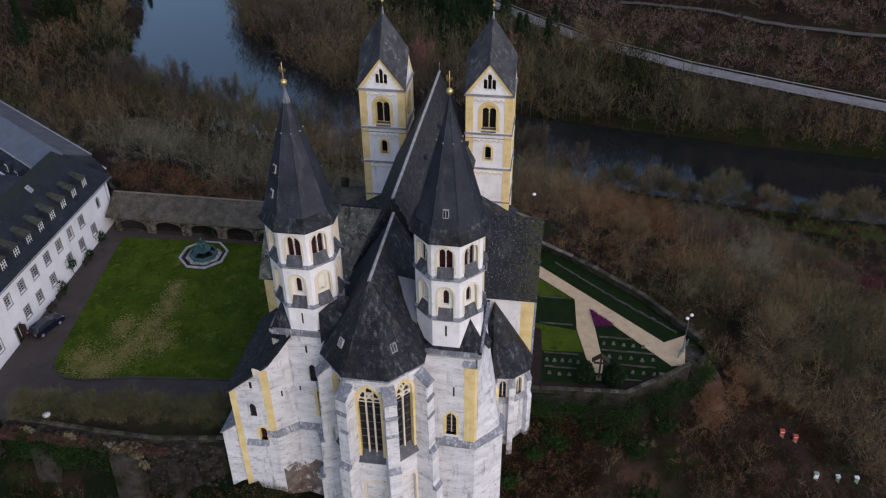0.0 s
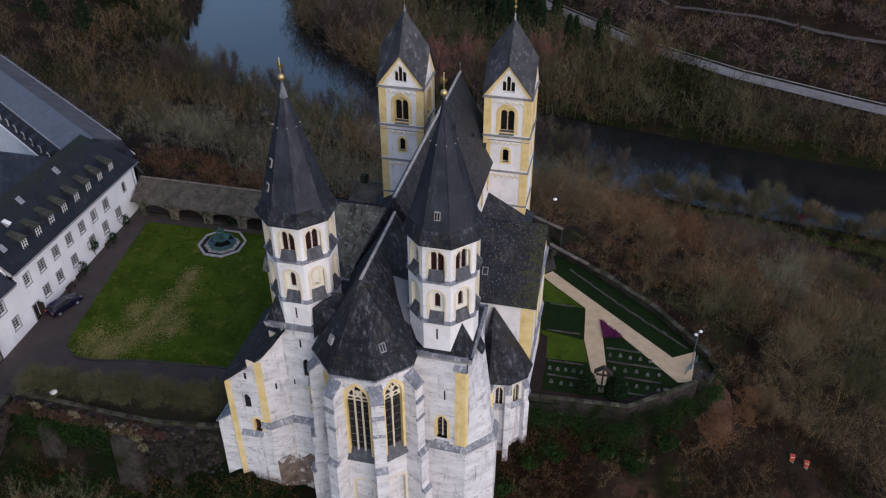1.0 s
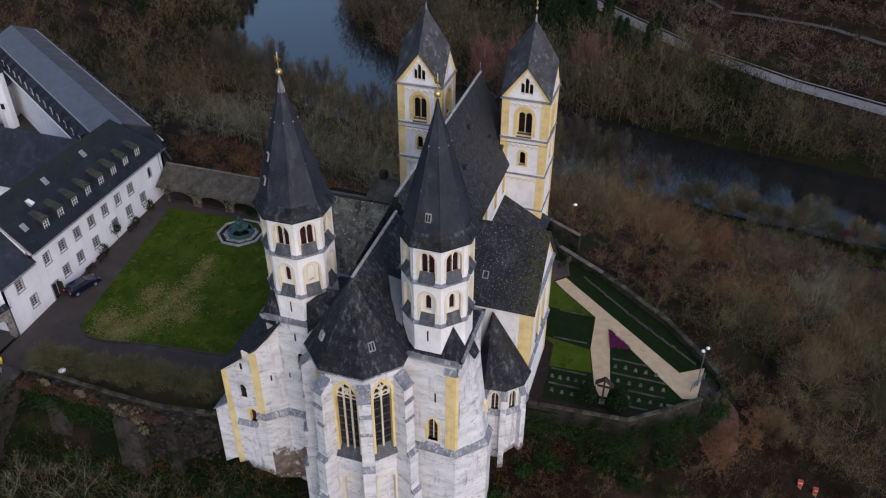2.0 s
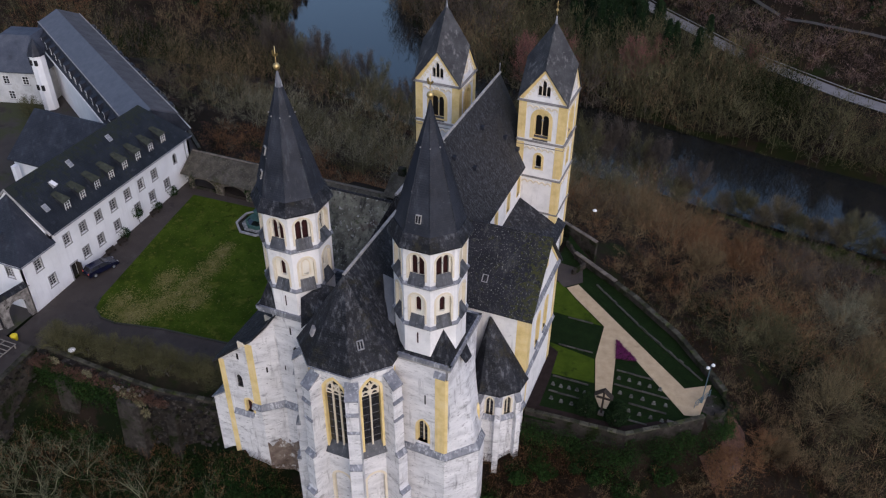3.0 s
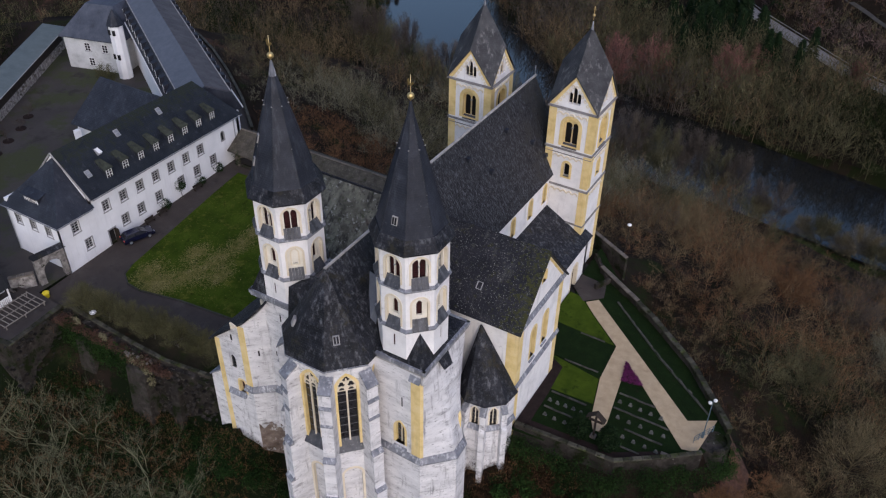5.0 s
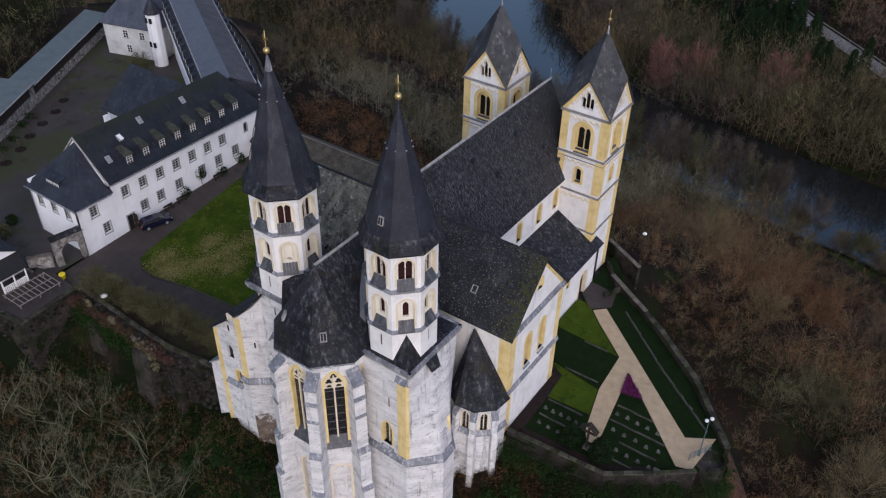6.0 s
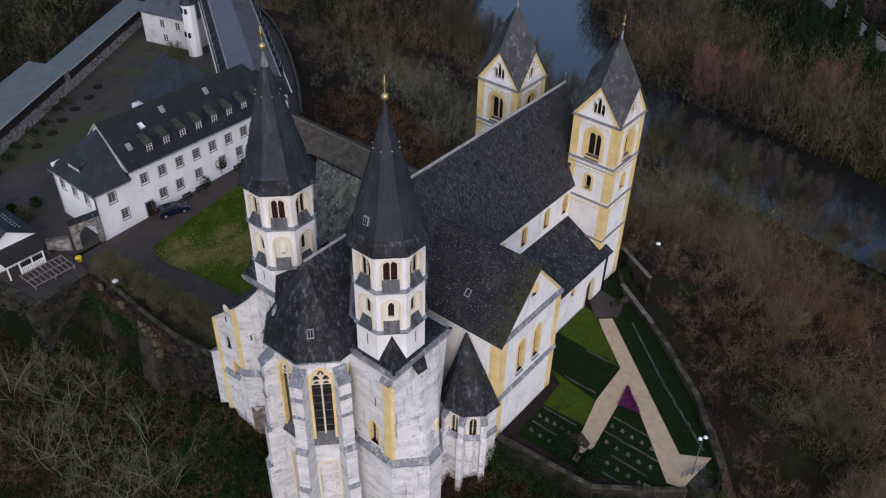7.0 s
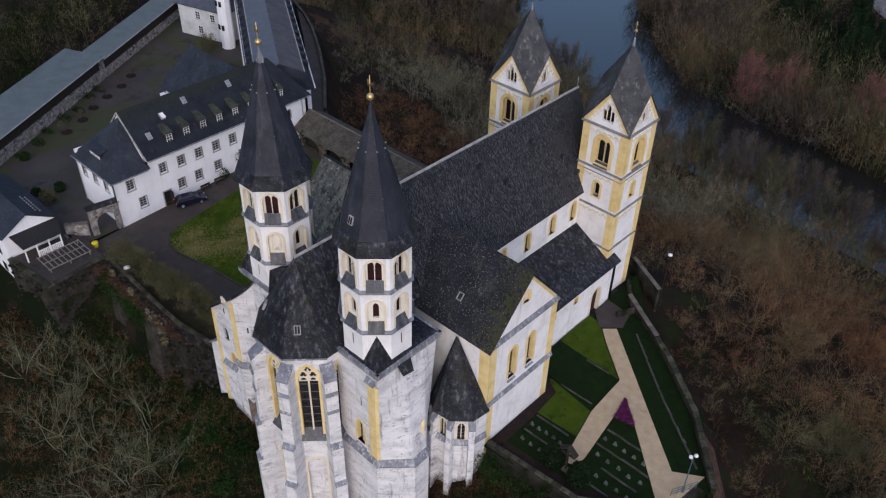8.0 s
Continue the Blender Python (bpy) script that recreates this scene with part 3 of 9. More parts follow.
def seg_dist(px, py, line, closed=False):
    """Distance to a line of points, and on which side (left is positive)."""
    pts = np.array(line + ([line[0]] if closed else []), float)
    best = np.full(px.shape, 1e9)
    side = np.zeros(px.shape)
    for a, b in zip(pts, pts[1:]):
        e = b - a
        t = np.clip(((px - a[0]) * e[0] + (py - a[1]) * e[1]) / (e @ e), 0, 1)
        dx, dy = px - a[0] - t * e[0], py - a[1] - t * e[1]
        d = np.hypot(dx, dy)
        s = e[0] * dy - e[1] * dx
        side = np.where(d < best, s, side)
        best = np.minimum(best, d)
    return best, side


def river_dist(px, py):
    """Distance to the river's middle, which is broader in the bend, and the side."""
    r, side = seg_dist(px, py, RIVER)
    return np.minimum(r, seg_dist(px, py, RIVER_BEND)[0]), side


def inside(px, py, poly):
    hit = np.zeros(px.shape, bool)
    for (xa, ya), (xb, yb) in zip(poly, poly[1:] + poly[:1]):
        with np.errstate(divide="ignore", invalid="ignore"):
            hit ^= ((ya > py) != (yb > py)) & (px < (xb - xa) * (py - ya) / (yb - ya + 1e-12) + xa)
    return hit


def rolls(px, py):
    return 1.1 * np.sin(px * 0.071 + 1.3) * np.sin(py * 0.063 + 0.4) + 0.55 * np.sin(px * 0.19 + py * 0.11) * np.sin(py * 0.23 - px * 0.07) + 0.25 * np.sin(px * 0.53) * np.sin(py * 0.47 + 1)


def smooth_step(a, lo, hi):
    t = np.clip((a - lo) / (hi - lo), 0, 1)
    return t * t * (3 - 2 * t)


def ground_height(px, py):
    px, py = np.asarray(px, float), np.asarray(py, float)
    d, _ = seg_dist(px, py, PLATEAU, True)
    ins = inside(px, py, PLATEAU)
    garden = smooth_step(px, -32, -24)
    back = np.clip((-px - 73.5) / 9, 0, 1) * smooth_step(-(py + 0.712 * px), -51.5, -49)
    top = (1 - garden) * np.clip(court_z(py), -4.5, -1.2) * (1 - back) - 4.45 * back + garden * -1.0
    drop = 7.2 * (1 - garden) + 3.0 * garden + 4.5 * garden * smooth_step(-py, -61, -56)
    fall = top - drop * smooth_step(d, 0.25, 0.9) - (0.50 + 0.36 * smooth_step(px, 8, 24) * smooth_step(-py, -96, -80)) * np.maximum(d - 1.0, 0) * (1 - 0.35 * (1 - garden) * smooth_step(-d, -14, -2))
    fall = fall + 3.0 * np.exp(-((px + 26) ** 2 / 26 + (py - 50.5) ** 2 / 18))
    east = smooth_step(-py, -62, -30)
    fall = fall - 3.0 * east * smooth_step(d, 6, 20)
    hill = np.where(ins, top - 0.15, fall + rolls(px, py) * smooth_step(d, 2, 9))
    r, side = river_dist(px, py)
    near_floor = -53.2 + 0.6 * rolls(px, py)
    hill = np.maximum(hill, near_floor)
    left_hill = -53.2 + 0.42 * np.maximum(seg_dist(px, py, [(-170, 230), (-210, 330), (-240, 520)])[0] * 0 + (-(px + 190)), 0) * smooth_step(py, 150, 260)
    hill = np.maximum(hill, left_hill + rolls(px, py))
    g, gs = seg_dist(px, py, ROAD_LINE)
    beyond = gs < 0
    far = -46.4 - 0.17 * np.clip(g - 4.5, 0, 55)
    steep = 0.32 + 0.5 * smooth_step(px, -150, -60)
    slope = -46.4 + steep * np.maximum(g - 5, 0) + 2.0 * rolls(px, py) * smooth_step(g, 6, 20)
    slope = np.minimum(slope, 19 + 130 * smooth_step(-px, -12, 70))
    far = np.where(beyond, slope, far + rolls(px, py) * 0.6 * smooth_step(g, 5, 14))
    h = np.where(side < 0, far, hill)
    bank = smooth_step(r, HALF - 3, HALF + 9)
    return RIVER_Z - 2.5 + (h - RIVER_Z + 2.5) * bank


def spaced(lo, hi, fine_lo, fine_hi, step):
    a = list(np.arange(fine_lo, fine_hi + 0.01, step))
    k = step
    while a[-1] < hi:
        k *= 1.09
        a.append(a[-1] + k)
    k = step
    while a[0] > lo:
        k *= 1.09
        a.insert(0, a[0] - k)
    return np.array(a)


def grid_mesh(name, xs, ys, height, mat):
    X, Y = np.meshgrid(xs, ys)
    Z = height(X, Y)
    n, m = len(xs), len(ys)
    idx = np.arange(n * m).reshape(m, n)
    quads = np.stack([idx[:-1, :-1], idx[:-1, 1:], idx[1:, 1:], idx[1:, :-1]], -1).reshape(-1, 4)
    me = bpy.data.meshes.new(name)
    me.from_pydata(np.stack([X, Y, Z], -1).reshape(-1, 3).tolist(), [], quads.tolist())
    me.polygons.foreach_set("use_smooth", [True] * len(me.polygons))
    me.materials.append(mat)
    return new(name, me)


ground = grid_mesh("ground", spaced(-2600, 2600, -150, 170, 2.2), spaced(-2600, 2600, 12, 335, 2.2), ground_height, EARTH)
tagged(ground, "brown leaf-littered hillside and valley floor", "ground", kind="structure")


def sheet(name, poly, z, mat, label, category, thick=0.05, parent=None):
    """A thin flat layer over the ground; z is a height or a function of y."""
    f = z if callable(z) else (lambda x, y: z)
    s = Shape()
    tris = tessellate_polygon([[Vector((x, y, 0)) for x, y in poly]])
    n = len(poly)
    s.add([(x, y, f(x, y)) for x, y in poly] + [(x, y, f(x, y) - thick) for x, y in poly], [tuple(t) for t in tris] + [(i, (i + 1) % n, n + (i + 1) % n, n + i) for i in range(n)])
    return tagged(part(name, s, mat, parent), label, category, kind="structure")


def ribbon(line, w0, w1, zf, steps=3):
    """A band along a line of points, from w0 to w1 across it."""
    pts = [Vector((x, y, 0)) for x, y in line]
    fine = []
    for a, b in zip(pts, pts[1:]):
        fine += [a + (b - a) * i / steps for i in range(steps)]
    fine.append(pts[-1])
    s = Shape()
    ring_of = []
    for i, p in enumerate(fine):
        e = (fine[min(i + 1, len(fine) - 1)] - fine[max(i - 1, 0)]).normalized()
        n = Vector((-e.y, e.x, 0))
        ring_of.append([p + n * w0, p + n * w1])
    vs = [Vector((q.x, q.y, zf(q.x, q.y))) for r in ring_of for q in r]
    s.add(vs, [(2 * i, 2 * i + 1, 2 * i + 3, 2 * i + 2) for i in range(len(fine) - 1)])
    return s


river = Shape().add([(-2500, -2500, RIVER_Z), (2500, -2500, RIVER_Z), (2500, 2500, RIVER_Z), (-2500, 2500, RIVER_Z)], [(0, 1, 2, 3)])
tagged(part("water", river, WATER), "still dark river reflecting the wooded banks", "river", kind="structure")
road = ribbon(ROAD_LINE, -3.2, 3.2, lambda x, y: -45.95, 6)
tagged(part("road", road, ROAD), "pale wet country road along the far bank", "road", kind="structure")
for side in (-3.7, 3.7):
    rail = Shape()
    top = ribbon(ROAD_LINE, side - 0.03, side + 0.03, lambda x, y: -45.2, 6)
    low = ribbon(ROAD_LINE, side - 0.03, side + 0.03, lambda x, y: -45.5, 6)
    n = len(top.v)
    rail.add(top.v + low.v, top.f + [tuple(i + n for i in f) for f in low.f] + [(2 * i + k, 2 * i + 2 + k, n + 2 * i + 2 + k, n + 2 * i + k) for i in range(n // 2 - 1) for k in (0, 1)])
    ob = tagged(part("guard_rail", rail, RAIL), "pale steel guard rail along the road", "guard rail", kind="structure")
    post = None
    for i in range(0, n // 2, 2):
        p = (Vector(top.v[2 * i]) + Vector(top.v[2 * i + 1])) / 2
        if post is None:
            post = part("rail_post", Shape().box(-0.05, 0.05, -0.05, 0.05, -1.1, 0.0), RAIL, ob)
            post.matrix_basis = Matrix.Translation(p)
        else:
            again(post, Matrix.Translation(p), ob)
TRACK = [(240, 215), (150, 250), (103.8, 267.7), (85.2, 274.1), (68.1, 279.3), (50.5, 287.8), (22.1, 301.8), (-8, 330)]
track = ribbon(TRACK, -0.42, 0.42, lambda x, y: float(ground_height(x + np.array([-14.0, -7, 0, 7, 14]), y + np.array([7.0, 3.5, 0, -3.5, -7])).mean()) + 1.35, 10)
tagged(part("track", track, TRACK_DIRT), "narrow pale track on the far hillside", "track", kind="structure")

leaf_bank = ribbon([(10.5, 87.2), (15.6, 82.9), (19.6, 78.4), (22.7, 74.4), (22.9, 70.6), (20.6, 67.6)], -1.3, 1.3, lambda x, y: float(ground_height(np.array([x]), np.array([y]))[0]) + 0.08, 6)
tagged(part("leaf_bank", leaf_bank, FALLEN_LEAVES), "bank of red-brown fallen leaves outside the garden wall", "leaf bank", kind="structure")
meadow = ribbon([(12, 194.5), (40, 189.5), (70, 185.5), (130, 181)], -3.2, 3.6, lambda x, y: float(ground_height(np.array([x]), np.array([y]))[0]) + 0.12, 12)
far_meadow = ribbon([(200, 221), (130, 230), (60, 235.5), (0, 243.5), (-50, 252.5)], -2.5, 2.5, lambda x, y: float(ground_height(np.array([x]), np.array([y]))[0]) + 0.12, 16)
tagged(part("far_meadow", far_meadow, DARK_MEADOW), "strip of dark green grass on the far bank", "grass", kind="structure")
tagged(part("river_meadow", meadow, MEADOW), "strip of green winter grass by the river", "grass", kind="structure")
# court of the abbey: drive, lawn and terrace
cz = lambda x, y: court_z(y)
sheet("drive", [(-62.0, 52.5), (-57, 52.2), (-31, 56.5), (-30.2, 62), (-28.3, 62), (-28.3, 96), (-62.0, 96)], lambda x, y: court_z(y) + 0.02, ASPHALT, "damp asphalt drive round the court", "drive")
LAWN_LINE = [(-56.3, 64.0), (-55.6, 62.0), (-53.8, 60.9), (-51.4, 60.75), (-45.3, 62.0), (-35.0, 63.0), (-28.5, 63.8), (-28.5, 88.9), (-58.9, 87.8), (-58.4, 82.0), (-57.2, 72.0)]
sheet("court_lawn", LAWN_LINE, lambda x, y: court_z(y) + 0.10, LAWN, "worn winter lawn with a yellowed strip", "lawn", 0.12)
kerb = Shape()
for a, b in zip(LAWN_LINE[:7] + [None], LAWN_LINE[1:7] + [None]):
    if a and b:
        F = Face(a, b)
        kerb.loft(*[[F.at(u, court_z(F.at(u, 0).y) + z, d) for d, z in ((-0.02, -0.05), (0.2, -0.05), (0.2, 0.16), (-0.02, 0.16))] for u in (0.02, F.len - 0.02)])
tagged(part("lawn_kerb", kerb, EDGING), "low stone edging of the court lawn", "kerb", kind="structure")
sheet("terrace", [(-56.2, 52.2), (-31, 53.1), (-31, 58.9), (-40, 58.2), (-52, 57.3), (-57.5, 57.2)], lambda x, y: court_z(y) + 0.08, TERRACE_SOIL, "leaf-strewn orchard terrace under bare shrubs", "terrace", 0.1)
back = [(-62.3, 52.5), (-62.3, 97), (-80, 106), (-126, 124), (-128, 113), (-92.5, 55), (-88, 46), (-66, 46)]


def cut(poly, axis, at, keep_low):
    """The part of a polygon below or above a line of constant x or y."""
    out = []
    for p, q in zip(poly, poly[1:] + poly[:1]):
        a, b = (p[axis] - at) * (1 if keep_low else -1), (q[axis] - at) * (1 if keep_low else -1)
        if a <= 0:
            out.append(p)
        if a * b < 0:
            k = a / (a - b)
            out.append((p[0] + (q[0] - p[0]) * k, p[1] + (q[1] - p[1]) * k))
    return out


yard = Shape()
for y0 in range(44, 126, 3):
    band = cut(cut(back, 1, y0 + 3, True), 1, y0, False)
    for x0 in range(-150, -60, 6):
        cell = cut(cut(band, 0, x0 + 6, True), 0, x0, False) if len(band) > 2 else []
        if len(cell) > 2:
            pts = np.array(cell)
            yard.add([(x, y, max(yard_z(x, y), float(ground_height(np.array([x]), np.array([y]))[0]) + 0.03) + 0.06) for x, y in cell], [tuple(range(len(cell)))])
tagged(part("back_court", yard, YARD, weld=True), "damp gravelled back court of the abbey", "yard", kind="structure")

# ---- the abbey church ----
AX = -13.4
church = thing("abbey_church", "white limewashed abbey church with ochre corners and dark slate roofs", "church", at=(AX, 70, -1))


def own(name, shape, mat, parent=None, label="", smooth=False):
    """A part of the church, whose points are given in the place's own metres."""
    if name in SPLIT:
        for piece in islands_of(shape)[1:]:
            o = part(name, piece, mat, parent or church, label, smooth)
            if (parent or church) is church:
                o.matrix_parent_inverse = Matrix.Translation((-AX, -70, 1))
        shape = islands_of(shape)[0]
    ob = part(name, shape, mat, parent or church, label, smooth)
    if (parent or church) is church:
        ob.matrix_parent_inverse = Matrix.Translation((-AX, -70, 1))
    return ob


SPLIT = {"string_course", "slate_sill", "belfry_shutter", "niche_surround", "window_mullion", "choir_window_mullion", "window_bar", "choir_window_bar", "window_surround", "ledge", "ridge_cap", "plinth_ledge", "buttress_cap", "gable_band", "gable_colonnette", "arched_frieze", "roof_light", "niche_wall", "roof_hook", "hip_ridge", "gutter", "roof_hatch", "aisle_roof", "nave_roof"}


def octagon(cx, cy, a, z):
    r = a / math.cos(math.pi / 8)
    return [(cx + r * math.cos(math.radians(22.5 + 45 * k)), cy + r * math.sin(math.radians(22.5 + 45 * k)), z) for k in range(8)]


def finial(cx, cy, z, parent, big=1.0):
    s = Shape().ball((cx, cy, z), 0.29 * big, 12)
    s.rod((cx, cy, z - 0.9 * big), (cx, cy, z + 1.7 * big), 0.035, 6)
    own("finial", s, GOLD, parent, "gilded ball on an iron rod", True)
    w = Shape()
    w.loft(*[[(cx + u * big, cy - d, z + h * big) for u, h in ((-0.22, 0.85), (0.05, 0.82), (0.3, 1.05), (0.2, 1.2), (0.05, 1.05), (-0.1, 1.1), (-0.16, 1.4), (-0.28, 1.25))] for d in (0.03, -0.03)])
    own("weathercock", w, BRONZE, parent, "gilded weathercock")


def east_tower(cx, cy, blind, lights):
    pts = [(p[0], p[1]) for p in octagon(cx, cy, 3.0, 0)]
    shaft = Shape()
    inner = Shape()
    trims, sills, shutters, columns = [], [], [], []
    for k in range(8):
        F = Face(pts[k], pts[(k + 1) % 8])
        c = F.len / 2
        low, high = arch(c, 17.5, 1.42, 3.3), arch(c, 22.2, 1.5, 2.85)
        holes = [low, high]
        if k in (5, 6, 7):
            holes.append(rect(c - 0.09, c + 0.09, 15.2, 16.5))
        panel(shaft, F, rect(0.002, F.len - 0.002, 14.0, 25.9), holes, 0.3)
        pair = [arch(c - 0.305, 22.72, 0.54, 2.12, "point"), arch(c + 0.305, 22.72, 0.54, 2.12, "point")]
        one = [rect(c - 0.2, c + 0.2, 18.75, 18.95)] if k in blind else [arch(c, 18.75, 0.52, 1.65, "point")]
        panel(inner, F, rect(0.13, F.len - 0.13, 17.0, 25.7), pair + one, 0.22, -0.302)
        t = Shape()
        for z0, w, h in ((17.75, 1.42, 3.1), (22.4, 1.5, 2.65)):
            ring(t, F, arch(c, z0, w + 0.36, h + 0.18), arch(c, z0, w - 0.02, h - 0.01), 0.035, -0.28)
        if k in blind:
            ring(t, F, arch(c, 18.7, 0.9, 1.95, "point"), arch(c, 18.75, 0.6, 1.75, "point"), -0.25, -0.3)
        trims.append(t)
        s = Shape()
        for half, za, zb in ((0.71, 17.42, 18.35), (0.75, 22.05, 22.85)):
            for i in range(5):
                u = c - half + 2 * half * i / 5
                lift_i = 0.03 * ((i * 7 + k * 3) % 4) / 3
                ramp(s, F, u + 0.008, u + 2 * half / 5 - 0.008, za + lift_i, zb + lift_i, 0.3 + lift_i, -0.3)
        sills.append(s)
        d = Shape()
        pane(d, F, rect(c - 0.62, c + 0.62, 22.6, 24.9), -0.72, 0.05)
        pane(d, F, rect(c - 0.4, c + 0.4, 18.5, 20.6), -0.66, 0.05)
        for i in range(7):
            block(d, F, c - 0.6, c + 0.6, 22.9 + 0.26 * i, 22.99 + 0.26 * i, -0.715, -0.675)
        # slits: dark red panes painted as the unlit shaft, no shutters there
        if k in (5, 6, 7):
            pane(d, F, rect(c - 0.085, c + 0.085, 15.21, 16.49), -0.07, 0.03)
        shutters.append(d)
        col = Shape().rod(F.at(c, 22.75, -0.36), F.at(c, 23.95, -0.36), 0.042, 8)
        block(col, F, c - 0.075, c + 0.075, 23.92, 24.04, -0.46, -0.28)
        block(col, F, c - 0.075, c + 0.075, 22.7, 22.8, -0.46, -0.28)
        columns.append(col)
    tower = own("east_tower", shaft, PLASTER)
    own("niche_wall", inner, NICHE, tower, "pale cream limewashed back of the niches")
    for c in columns:
        own("colonnette", c, GREY_STONE, tower, "thin grey stone colonnette")
    for t in trims:
        own("niche_surround", t, CREAM, tower, "cream stone arch")
    for s in sills:
        own("slate_sill", s, SILL_SLATE, tower, "sloping dark slate sill")
    for d in shutters:
        own("belfry_shutter", d, OXBLOOD, tower, "oxblood louvred shutter, and the same dark red painted in unlit slits")
    for z in (17.0, 21.5):
        own("string_course", Shape().loft(octagon(cx, cy, 2.98, z + 0.1), octagon(cx, cy, 3.17, z + 0.18), octagon(cx, cy, 3.2, z + 0.3), octagon(cx, cy, 2.98, z + 0.55)), LEAD, tower, "grey lead-covered ledge")
    skirt = Shape().loft(octagon(cx, cy, 2.9, 25.6), octagon(cx, cy, 3.42, 25.66), octagon(cx, cy, 3.46, 25.82), octagon(cx, cy, 3.12, 26.45), octagon(cx, cy, 2.9, 26.9))
    own("spire_skirt", skirt, OLD_SLATE, tower, "weathered flared foot of the spire")
    roof = Shape().loft(octagon(cx, cy, 2.86, 26.8), octagon(cx, cy, 2.62, 27.6), octagon(cx, cy, 1.42, 32.2), octagon(cx, cy, 0.26, 36.5))
    sp = own("spire", roof, SLATE, tower, "steep eight-sided slate spire")
    own("spire_cap", Shape().loft(octagon(cx, cy, 0.3, 36.2), octagon(cx, cy, 0.3, 36.5), octagon(cx, cy, 0.08, 37.7)), LEAD if cx < AX else SLATE, tower, "lead cap of the spire" if cx < AX else "dark slate cap of the spire")
    hips = Shape()
    for k in range(8):
        a, b, c3 = octagon(cx, cy, 2.64, 27.62)[k], octagon(cx, cy, 1.44, 32.22)[k], octagon(cx, cy, 0.28, 36.4)[k]
        hips.rod(a, b, 0.045, 5)
        hips.rod(b, c3, 0.04, 5)
    own("hip_ridge", hips, SLATE, tower)
    finial(cx, cy, 38.1, tower)
    hooks = Shape()
    for k in range(8):
        a, b = Vector(octagon(cx, cy, 0.98, 34.0)[k]), Vector(octagon(cx, cy, 1.9, 30.4)[k])
        hooks.rod(a, a + (a - Vector((cx, cy, 33.6))) * 0.1, 0.055, 5)
        if k % 2:
            hooks.rod(b, b + (b - Vector((cx, cy, 30.2))) * 0.04, 0.035, 5)
    own("roof_hook", hooks, MORTAR, tower, "pale metal roof hooks")
    for ang, z in lights:
        a = math.radians(ang)
        e, n = Vector((-math.sin(a), math.cos(a), 0)), Vector((math.cos(a), math.sin(a), 0))
        q = 2.62 - (z - 27.6) * 1.2 / 4.6 + 0.04
        base = Vector((cx, cy, z)) + n * q
        s = Shape()
        up = (Vector((0, 0, 1)) - n * 0.26).normalized()
        quad = lambda w, h0, h1, d: [base + e * u + up * h + n * d for u, h in ((-w, h0), (w, h0), (w, h1), (-w, h1))]
        s.loft(quad(0.25, 0.0, 0.74, -0.1), quad(0.25, 0.0, 0.74, 0.08))
        w = own("roof_window", s, MORTAR, tower, "small pale-framed roof window")
        for dx in (-0.115, 0.115):
            g = Shape().loft(*[[p + e * dx for p in quad(0.085, 0.07, 0.67, d)] for d in (0.06, 0.1)])
            own("roof_window_pane", g, GLASS, tower)
    return tower


def broach(corner, along, z0, apex, parent):
    c = Vector((*corner, z0))
    a, b = c + Vector((*along[0], 0)), c + Vector((*along[1], 0))
    t = Vector(apex)
    own("broach_roof", Shape().add([a, c, b, t, (t.x, t.y, z0)], [(0, 1, 3), (1, 2, 3), (2, 4, 3), (4, 0, 3), (0, 4, 2, 1)]), OLD_SLATE, parent, "weathered slate corner roof")


def pilaster(F, u0, u1, z0, z1, parent, name="corner_strip", mat=None, proud=0.03):
    own(name, block(Shape(), F, u0, u1, z0, z1, -0.05, proud), mat or OCHRE, parent, "ochre painted corner strip")


def opening(F, c, z0, w, h, parent, kind="round", band=0.3, depth=0.4, mat=None, bars=0, mull=1, fill=None, name="window", band_mat=None, mw=0.045):
    """Surround, pane and bars of an opening; the hole itself is cut with hole_of()."""
    s = Shape()
    ring(s, F, arch(c, z0, w + 2 * band, h + band, kind), arch(c, z0, w, h, kind), 0.03, -depth)
    win = own(name, s, band_mat or OCHRE, parent, "ochre painted window surround")
    p = Shape()
    pane(p, F, arch(c, z0 - 0.02, w + 0.06, h + 0.05, kind), -depth + 0.08)
    own(name + "_pane", p, fill or GLASS, parent)
    if bars or mull > 1:
        b, iron = Shape(), Shape()
        for i in range(1, mull):
            u = c - w / 2 + w * i / mull
            block(b, F, u - mw, u + mw, z0, z0 + h - w * 0.35, -depth + 0.1, -depth + 0.24)
        for i in range(bars):
            z = z0 + (h - w * 0.6) * (i + 0.5) / bars
            block(iron, F, c - w / 2, c + w / 2, z - 0.02, z + 0.02, -depth + 0.09, -depth + 0.12)
        if b.v:
            own(name + "_mullion", b, CREAM, parent, "cream stone mullions")
        if iron.v:
            own(name + "_bar", iron, IRON, parent, "thin iron saddle bars")
    return win


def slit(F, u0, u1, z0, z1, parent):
    # near-black pane just inside the slit, painted for the unlit room
    own("slit_dark", pane(Shape(), F, rect(u0 + 0.005, u1 - 0.005, z0 + 0.005, z1 - 0.005), -0.06, 0.03), UNLIT_FILL, parent)


def hole_of(c, z0, w, h, kind="round", band=0.3):
    return arch(c, z0 - 0.01, w + band, h + band / 2, kind)


